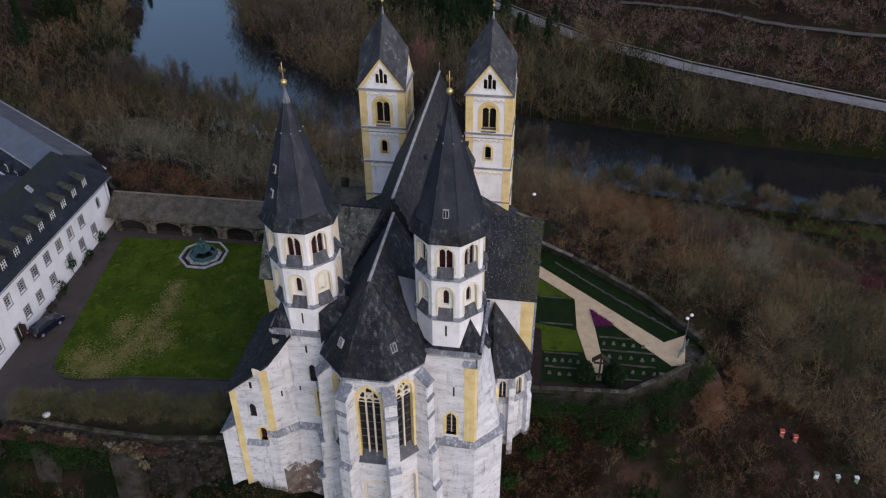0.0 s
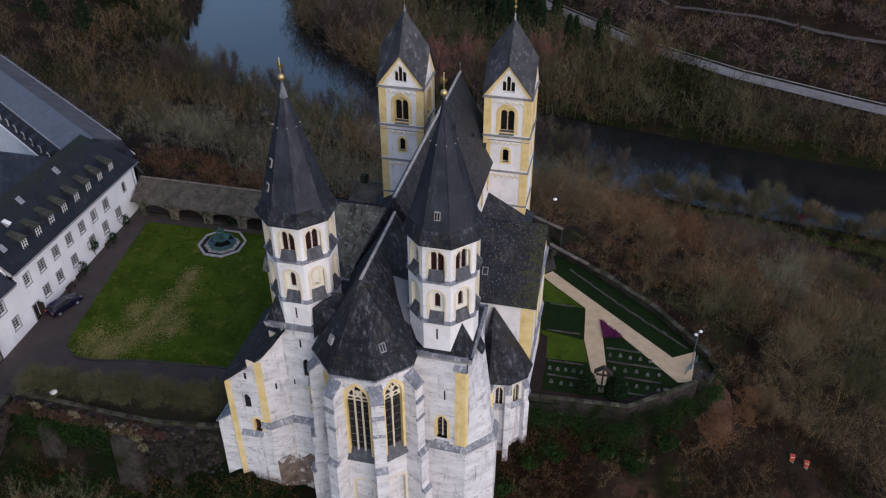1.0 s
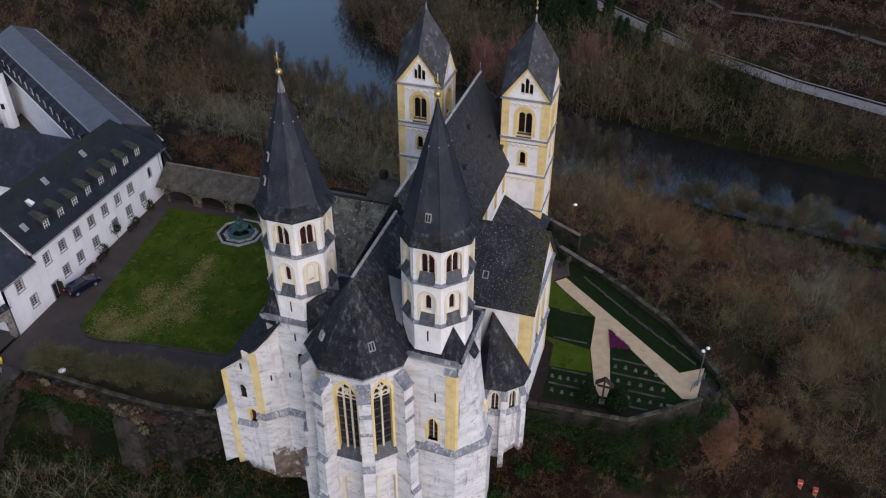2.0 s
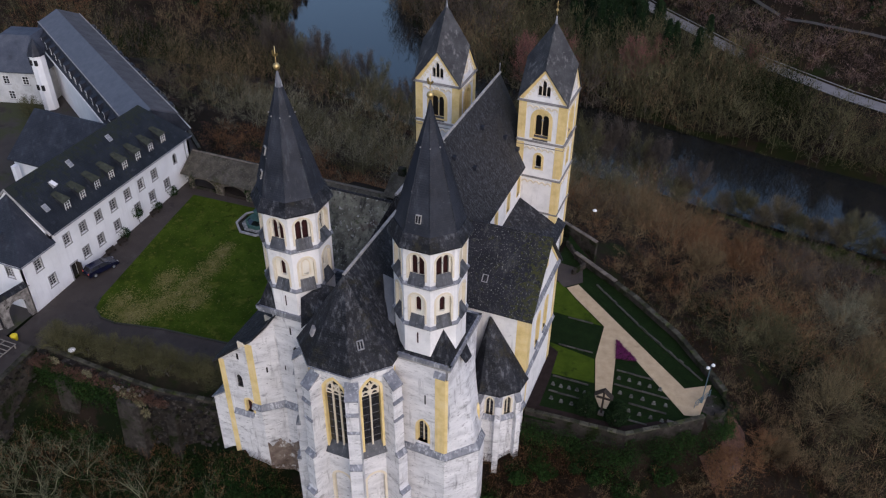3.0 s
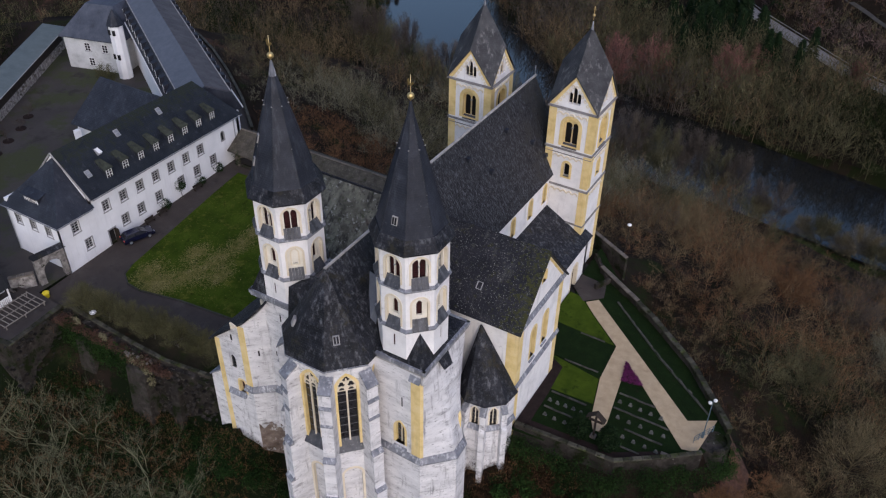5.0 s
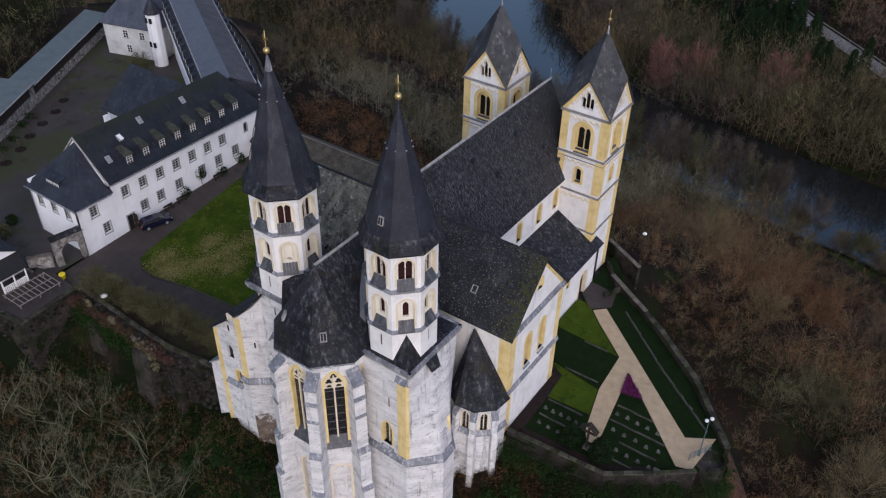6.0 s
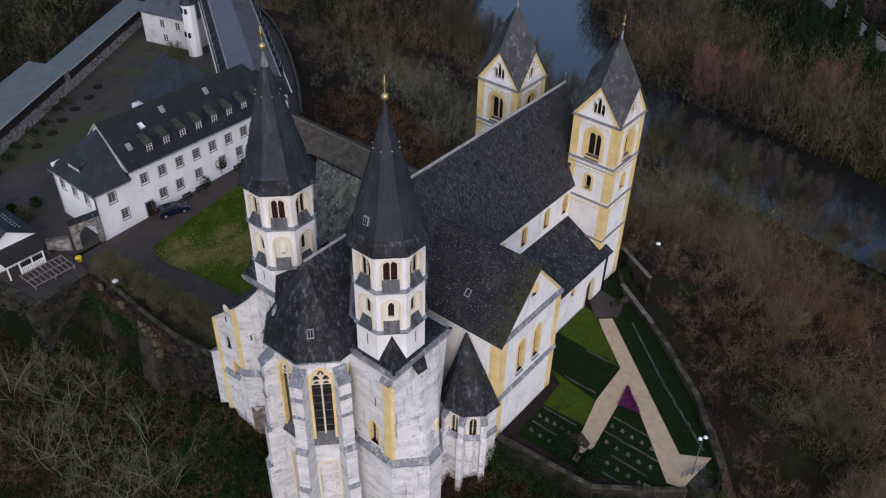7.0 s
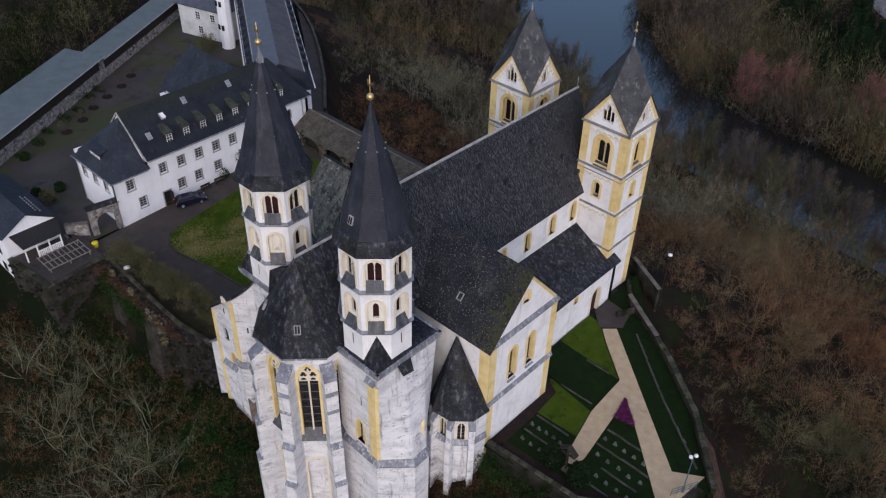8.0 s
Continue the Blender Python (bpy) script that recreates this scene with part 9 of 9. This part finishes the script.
def conifers(x, y, H, R, count, seed):
    r = np.random.default_rng(seed)
    z = ground_height(x, y)
    n = len(x)
    t = r.uniform(0, 1, (n, count)) ** 0.6
    th = r.uniform(0, 2 * np.pi, (n, count))
    rad = R[:, None] * (1.02 - t) * r.uniform(0.55, 1.0, (n, count)) * (1 + 0.15 * np.sin(t * 40))
    p = np.stack([x[:, None] + rad * np.cos(th), y[:, None] + rad * np.sin(th), z[:, None] + 0.08 * H[:, None] + 0.92 * H[:, None] * t], -1)
    out = np.stack([np.cos(th), np.sin(th), -0.35 + 0 * th], -1) * (H[:, None, None] * 0.05 + 0.25)
    sd = np.stack([-np.sin(th), np.cos(th), 0 * th], -1) * (H[:, None, None] * 0.022 + 0.08)
    jit = r.normal(0, 0.12, (n, count, 3))
    return np.stack([p - out * 0.4 - sd, p - out * 0.4 + sd + jit, p + out], 2).reshape(-1, 3)


r2 = np.random.default_rng(5)
cx = np.concatenate([r2.normal(-35, 9, 26), r2.normal(-150, 40, 26), r2.normal(-60, 16, 12), r2.normal(-130, 6, 10), r2.uniform(-20, 90, 8), r2.normal(-196, 8, 26), r2.normal(-24, 12, 14)])
cy = np.concatenate([r2.normal(294, 13, 26), r2.normal(370, 30, 26), r2.normal(330, 14, 12), r2.normal(62, 14, 10), r2.uniform(290, 330, 8), r2.normal(318, 24, 26), r2.normal(282, 9, 14)])
m = (river_dist(cx, cy)[0] > HALF + 3) & (seg_dist(cx, cy, ROAD_LINE)[0] > 6) & ~inside(cx, cy, PLATEAU)
cx, cy = cx[m], cy[m]
tri_object("conifers", conifers(cx, cy, r2.uniform(13, 22, len(cx)), r2.uniform(2.6, 4.4, len(cx)), 700, 9), YEW, "dark green conifers standing in the bare woods", "conifers")
# evergreen scrub and ivy
iv = []
for px, py, rr in ((9.5, 62.0, 1.6), (7.4, 62.3, 1.2), (12.8, 61.5, 1.8), (16.0, 64.8, 1.5), (-23.0, 49.6, 2.0), (-19.5, 50.6, 1.7), (-26.0, 48.6, 1.8), (-16.5, 46.0, 1.6), (-30, 47.0, 1.5), (14.5, 58.5, 1.6), (-46.5, 49.8, 1.5), (-50.0, 50.2, 1.2), (4.5, 60.8, 1.1), (-22.5, 46.5, 1.4), (20, 58, 1.7), (6, 56, 1.4), (1.8, 60.0, 1.5), (-0.8, 58.2, 1.6), (-3.4, 57.2, 1.5), (3.4, 61.4, 1.3)):
    z = float(ground_height(np.array([px]), np.array([py]))[0])
    s = leaf_mass([(px + q, py + q2, z + 0.5) for q, q2 in ((0, 0), (0.9, -0.5), (-0.8, 0.6), (0.3, -1.2))], [rr * 0.8, rr * 0.6, rr * 0.6, rr * 0.5], 420, 0.12, int(px * 10) % 97 + 1, 0.7)
    iv.append(np.array(s.v))
tri_object("evergreen_scrub", np.concatenate(iv), EVERGREEN, "dark evergreen scrub and ivy below the walls", "scrub")


# yellowed blades where the lawn is worn
rg = np.random.default_rng(61)
bl = np.concatenate([np.stack([rg.normal(px, 0.62 * r, int(850 * r)), rg.normal(py, 0.9 * r, int(850 * r))], -1) for px, py, r in ((-49.6, 63.4, 1.8), (-47.8, 66.6, 1.6), (-47.0, 70.5, 1.5), (-46.5, 74.5, 1.3), (-46.9, 77.8, 1.0), (-53.2, 63.8, 1.5), (-51.0, 62.4, 1.1), (-44.5, 68.0, 1.3), (-50.5, 70.0, 1.2))])
bl = bl[inside(bl[:, 0], bl[:, 1], LAWN_LINE)]
turned, blade = rg.uniform(0, 6.28, len(bl)), rg.uniform(0.10, 0.34, len(bl))
blade_root = np.stack([bl[:, 0], bl[:, 1], np.array([court_z(v) for v in bl[:, 1]]) + 0.105], -1)
blade_tip = np.stack([np.cos(turned) * blade, np.sin(turned) * blade, rg.uniform(0.01, 0.05, len(bl))], -1)
blade_side = np.stack([-np.sin(turned), np.cos(turned), 0 * turned], -1) * rg.uniform(0.03, 0.075, len(bl))[:, None]
tri_object("dry_grass", np.stack([blade_root - blade_side, blade_root + blade_side, blade_root + blade_tip], 1).reshape(-1, 3), DRY_GRASS, "yellowed worn blades of grass on the lawn", "grass")

# ---- single trees and shrubs ----
def branching(seed, height, spread, levels=4, base_r=0.16, kids=(3, 4)):
    """Limbs of one bare tree: (trunk shape, crown shape)."""
    r = random.Random(seed)
    trunk, crown = Shape(), Shape()

    def limb(p, d, ln, rad, lev):
        q = p
        n = 3 if lev < 3 else 2
        dd = d.copy()
        for i in range(n):
            nd = (dd + Vector((r.uniform(-1, 1), r.uniform(-1, 1), r.uniform(-0.3, 0.8))) * 0.22).normalized()
            nq = q + nd * ln / n
            r0, r1 = rad * (1 - 0.45 * i / n), rad * (1 - 0.45 * (i + 1) / n)
            (trunk if lev == 0 else crown).rod(q, nq, r0, 6 if lev < 2 else 3, r1, lev < 2)
            q, dd = nq, nd
            if lev < levels and (i > 0 or lev > 0):
                for _ in range(r.randint(*kids) if i == n - 1 else r.randint(0, 1) + (lev == 0)):
                    a = r.uniform(0, 2 * math.pi)
                    side = Vector((math.cos(a), math.sin(a), r.uniform(-0.1, 0.55)))
                    limb(q, (dd * (1 - spread) + side * spread).normalized(), ln * r.uniform(0.6, 0.85), max(0.02, r1 * r.uniform(0.5, 0.72)), lev + 1)

    limb(Vector((0, 0, -0.4)), Vector((r.uniform(-0.1, 0.1), r.uniform(-0.1, 0.1), 1)).normalized(), height * 0.36, base_r, 0)
    return trunk, crown


def tree(name, label, seed, height, spread, at, mat, bark, levels=4, group="", base_r=0.16):
    z = float(ground_height(np.array([at[0]]), np.array([at[1]]))[0]) if len(at) == 2 else at[2]
    t = thing(name, label, "tree" if "tree" in name else "shrub", group, at=(at[0], at[1], z))
    a, b = branching(seed, height, spread, levels, base_r)
    part("trunk", a, bark, t)
    part("crown", b, mat, t)
    return t


def sprawling(seed, height):
    """A many-stemmed bare tree: long crooked limbs that spread from the foot."""
    r = random.Random(seed)
    stems, crown = Shape(), Shape()

    def limb(p, d, ln, rad, lev):
        n = 4
        q, dd = p, d.copy()
        for i in range(n):
            nd = (dd + Vector((r.uniform(-1, 1), r.uniform(-1, 1), r.uniform(-0.35, 0.6))) * 0.3).normalized()
            nq = q + nd * ln / n
            r0, r1 = rad * (1 - 0.5 * i / n), rad * (1 - 0.5 * (i + 1) / n)
            (stems if lev == 0 else crown).rod(q, nq, r0, 5 if lev < 2 else 3, r1, lev < 2)
            q, dd = nq, nd
            if lev < 3 and i > 0:
                for _ in range(r.choice((1, 1, 2)) if i < n - 1 else 2):
                    a = r.uniform(0, 2 * math.pi)
                    side = Vector((math.cos(a), math.sin(a), r.uniform(-0.15, 0.6)))
                    limb(q, (dd * 0.62 + side * 0.5).normalized(), ln * r.uniform(0.42, 0.68), max(0.011, r1 * r.uniform(0.4, 0.6)), lev + 1)

    for k in range(r.randint(4, 6)):
        a = k * 1.25 + r.uniform(-0.4, 0.4)
        limb(Vector((0.2 * math.cos(a), 0.2 * math.sin(a), -0.4)), Vector((math.cos(a) * 0.7, math.sin(a) * 0.7, 1.0)).normalized(), height * r.uniform(0.5, 0.75), 0.075, 0)
    return stems, crown


gz = lambda px, py: float(ground_height(np.array([px]), np.array([py]))[0])
protos = []
for sd1, h1, p1 in ((1, 8.0, (-42.0, 40.0)), (2, 9.0, (-34.5, 40.0)), (5, 7.0, (-48.5, 38.0))):
    t = thing("bare_tree", "pale grey-green bare tree sprawling over the slope", "tree", "pale trees below the wall", at=(p1[0], p1[1], float(ground_height(np.array([p1[0]]), np.array([p1[1]]))[0])))
    a, b = sprawling(sd1, h1)
    part("trunk", a, TWIG_PALE, t)
    part("crown", b, TWIG_PALE, t)
    protos.append(t)
for i, (px, py, k, a) in enumerate(((-46, 45.6, 0.8, 0.5), (-36.5, 45.4, 0.78, 2.9), (-49.5, 43, 0.8, 5.1), (-33.5, 43.2, 0.9, 3.3), (-29, 42.6, 0.75, 1.1), (-53, 41.5, 0.85, 3.7), (-46.5, 37.5, 1.0, 0.2), (-37.5, 37.0, 1.0, 4.4), (-30.0, 38.0, 0.95, 5.6), (-56.5, 38.5, 0.9, 1.4), (-38.0, 33.5, 1.0, 0.7))):
    z = float(ground_height(np.array([px]), np.array([py]))[0])
    copy_thing(protos[i % 3], Matrix.Translation((px, py, z)) @ Matrix.Rotation(a, 4, "Z") @ Matrix.Scale(k, 4))
bush = tree("rust_shrub", "rusty orange bare shrub beside the bastion", 8, 4.6, 0.6, (23.6, 69.6), TWIG_RUST, BARK, 4, "", 0.07)
copy_thing(bush, Matrix.Translation((22.2, 66.8, float(ground_height(np.array([22.2]), np.array([66.8]))[0]))) @ Matrix.Rotation(2, 4, "Z"))
for px, py, a in ((23.2, 68.0, 1.0), (24.6, 70.8, 2.7), (21.2, 67.4, 5.0)):
    copy_thing(bush, Matrix.Translation((px, py, gz(px, py))) @ Matrix.Rotation(a, 4, "Z"))
copy_thing(bush, Matrix.Translation((24.8, 72.8, float(ground_height(np.array([24.8]), np.array([72.8]))[0]))) @ Matrix.Rotation(4, 4, "Z"))
dark_red = tree("red_shrub", "dark red leafless shrub on the river meadow", 23, 5.0, 0.6, (55, 191.5), TWIG_CRIMSON, BARK, 5, "", 0.1)
copy_thing(dark_red, Matrix.Translation((70, 148, float(ground_height(np.array([70.0]), np.array([148.0]))[0]))) @ Matrix.Scale(1.2, 4))
def twig_shrub(name, label, at, H, R, count, mat, seed, group="", wide=1.0, category="shrub"):
    t = thing(name, label, category, group, at=at)
    o = np.zeros(1)
    pts = sliver_trees(o, o, o, np.array([H]), np.array([R]), count, np.array([0.008]) * wide, seed, 0.12, 60, 0.2)
    s = Shape()
    s.v, s.f = pts.tolist(), [(3 * k, 3 * k + 1, 3 * k + 2) for k in range(len(pts) // 3)]
    part("crown", s, mat, t)
    a, b = branching(seed, H * 0.9, 0.62, 2, 0.07)
    part("stem", a, BARK, t)
    return t


willows = []
for i, (px, py, H, R) in enumerate(((47.5, 194, 10.5, 5.2), (82, 190.5, 9.5, 6.0), (30, 198.5, 9.0, 5.0), (21, 199.5, 8, 4.6), (5, 204, 7.0, 3.6), (38.5, 196, 6, 3.4), (67.5, 189, 4.5, 2.8), (-112, 226, 10, 5.0), (-128, 226, 9, 4.6))):
    willows.append(twig_shrub("willow_tree", "olive-brown bare willow on the river bank", (px, py, gz(px, py)), H, R, 6500, WILLOW_TWIG if i % 3 else TWIG_OLIVE, 60 + i, "river bank willows", 4.0, "tree"))
for i, (px, py) in enumerate(((26, 197.5), (34, 195.5), (43.5, 193.5), (53, 192), (58.5, 190), (63, 191), (73, 189.5), (77.5, 188), (89, 188.5), (95, 187), (16, 200.5), (102, 186))):
    w1 = willows[(i * 2 + 1) % 4]
    copy_thing(w1, Matrix.Translation((px, py, gz(px, py))) @ Matrix.Rotation(0.9 * i, 4, "Z") @ Matrix.Scale(0.55 + 0.25 * abs(math.sin(1.9 * i)), 4))
for i, (px, py, H, R) in enumerate(RED_TREES):
    twig_shrub("red_tree", "reddish-brown bare tree on the far bank", (px, py, gz(px, py)), H, R, 7500, RED_TWIG, 80 + i, "red trees on the far bank", 4.6, "tree")
CROWN = {"willow": WILLOW_TWIG, "pale": PALE_CROWN, "olive": TWIG_OLIVE, "grey": TWIG_GREY, "brown": TWIG_BROWN, "red": RED_TWIG, "rust": TWIG_RUST}
for i, (px, py, H, R, kind) in enumerate(SLOPE_TREES):
    twig_shrub("slope_tree", "round-crowned bare %s tree standing out on the slope" % {"willow": "yellow-olive", "pale": "pale grey-green"}.get(kind, kind), (px, py, gz(px, py)), H, R, 7200, CROWN[kind], 140 + i, "bare trees on the slope", 1.9, "tree")

for i, (px, py) in enumerate(((-50, 212), (-43, 209.5), (-36, 209), (-30, 207), (-25, 208), (-19, 205.5), (-13, 206), (-8, 203.5), (-2, 203.5), (-33, 203), (-21, 200), (4, 203), (9.5, 201.5), (-46, 211), (-16, 205), (-5, 205), (-28, 209), (-138, 229), (-133, 233), (-127, 228), (-121, 229), (-115, 224), (-109, 224), (-103, 219), (-97, 219), (-91, 216), (-85, 218), (-79, 213), (-73, 214), (-66, 210), (-59, 213))):
    if i < 3:
        bt = thing("bank_tree", "tall slender grey-olive bare tree on the river bank", "tree", "tall bank trees", at=(px, py, gz(px, py)))
        o = np.zeros(1)
        pts = sliver_trees(o, o, o, np.array([15.0]), np.array([3.8]), 5200, np.array([0.026]), 110 + i, 0.25, 26, 0.2)
        s = Shape()
        s.v, s.f = pts.tolist(), [(3 * k, 3 * k + 1, 3 * k + 2) for k in range(len(pts) // 3)]
        part("crown", s, (TWIG_GREY, TWIG_OLIVE, TWIG_GREY)[i], bt)
        a, b = branching(120 + i, 13, 0.4, 2, 0.17)
        part("trunk", a, GREY_BARK, bt)
        part("limb", b, GREY_BARK, bt)
        bank = [bt] if i == 0 else bank + [bt]
    else:
        copy_thing(bank[i % 3], Matrix.Translation((px, py, gz(px, py))) @ Matrix.Rotation(1.1 * i, 4, "Z") @ Matrix.Scale((1.05 + 0.3 * abs(math.sin(i * 2.3))) * (0.75 if px > 0 else 1.0), 4))

orch = []
for k, (px, py) in enumerate(((-54.0, 54.3), (-46.8, 55.0))):
    t = thing("terrace_tree", "small round bare olive-brown tree on the terrace", "tree", "terrace trees", at=(px, py, court_z(py)))
    o = np.zeros(1)
    pts = sliver_trees(o, o, o, np.array([4.3]), np.array([2.3]), 9000, np.array([0.012]), 31 + k, 0.30, 90, 0.17)
    s = Shape()
    s.v, s.f = pts.tolist(), [(3 * i, 3 * i + 1, 3 * i + 2) for i in range(len(pts) // 3)]
    part("crown", s, TERRACE_TWIG, t)
    a, b = branching(35 + k, 3.8, 0.6, 2, 0.09)
    part("trunk", a, BARK, t)
    part("limb", b, BARK, t)
    orch.append(t)
for i, (px, py) in enumerate(((-50.6, 54.7), (-43.1, 55.3), (-39.5, 55.8), (-35.9, 56.1), (-32.8, 56.3))):
    copy_thing(orch[i % 2], Matrix.Translation((px, py, court_z(py))) @ Matrix.Rotation(1.3 * i + 0.4, 4, "Z") @ Matrix.Scale(1.0 + 0.1 * math.sin(i * 1.7), 4))
twig_shrub("yard_tree", "round olive-brown bare tree before the white building", (-103.6, 101.0, -4.2), 4.6, 2.4, 6000, TERRACE_TWIG, 91, "", 1.6, "tree")
for i, (px, py, h) in enumerate(((-90.5, 57.5, 1.4), (-77.5, 57.0, 1.5), (-79.0, 54.0, 1.3), (-75.2, 54.2, 2.2))):
    s = thing("yard_bush", "dark evergreen bush in the back court" if i < 3 else "orange-green bush beside the pavilion", "bush", "yard bushes", at=(px, py, yard_z(px, py) + 0.05))
    part("foliage", leaf_mass([(0, 0, h * 0.45), (0.3, 0.2, h * 0.75)], [h * 0.5, h * 0.34], 420, 0.1 + 0.02 * h, i + 40), TERRACE_TWIG if i == 3 else EVERGREEN, s)
    part("stem", Shape().rod((0, 0, -0.05), (0, 0, h * 0.5), 0.06, 5), BARK, s)
for i in range(7):
    p = lc(3 + 4.1 * i + 0.7 * math.sin(3 * i), -1.6 - 0.5 * math.sin(2 * i), 0)
    h = 0.8 + 0.35 * math.sin(1.7 * i) ** 2
    s = thing("yard_bush", "low dark green shrub along the shed wall", "bush", "shrubs along the sheds", at=(p.x, p.y, yard_z(p.x, p.y) + 0.02))
    part("foliage", leaf_mass([(0, 0, h * 0.5), (0.7, 0.3, h * 0.4), (-0.6, -0.2, h * 0.4)], [h * 0.7, h * 0.55, h * 0.5], 110, 0.12, 400 + i), EVERGREEN, s)
    part("stem", Shape().rod((0, 0, 0), (0, 0, h * 0.5), 0.05, 5), BARK, s)
for i in range(6):
    u = 12 + 4.4 * i
    p = lc(u, -4.2 - 0.3 * math.sin(i * 2), 0)
    b = thing("planting_ring", "round dark planting ring with a bare sapling", "planting ring", "planting rings", at=(p.x, p.y, yard_z(p.x, p.y) + 0.08))
    part("soil", Shape().loft(*[[(r * math.cos(a), r * math.sin(a), z) for a in (2 * math.pi * k / 14 for k in range(14))] for r, z in ((0.95, -0.1), (0.9, 0.08), (0.5, 0.14))]), BED, b)
    a1, b1 = branching(200 + i, 3.0, 0.5, 3, 0.04)
    part("trunk", a1, BARK, b)
    part("crown", b1, TWIG_GREY, b)
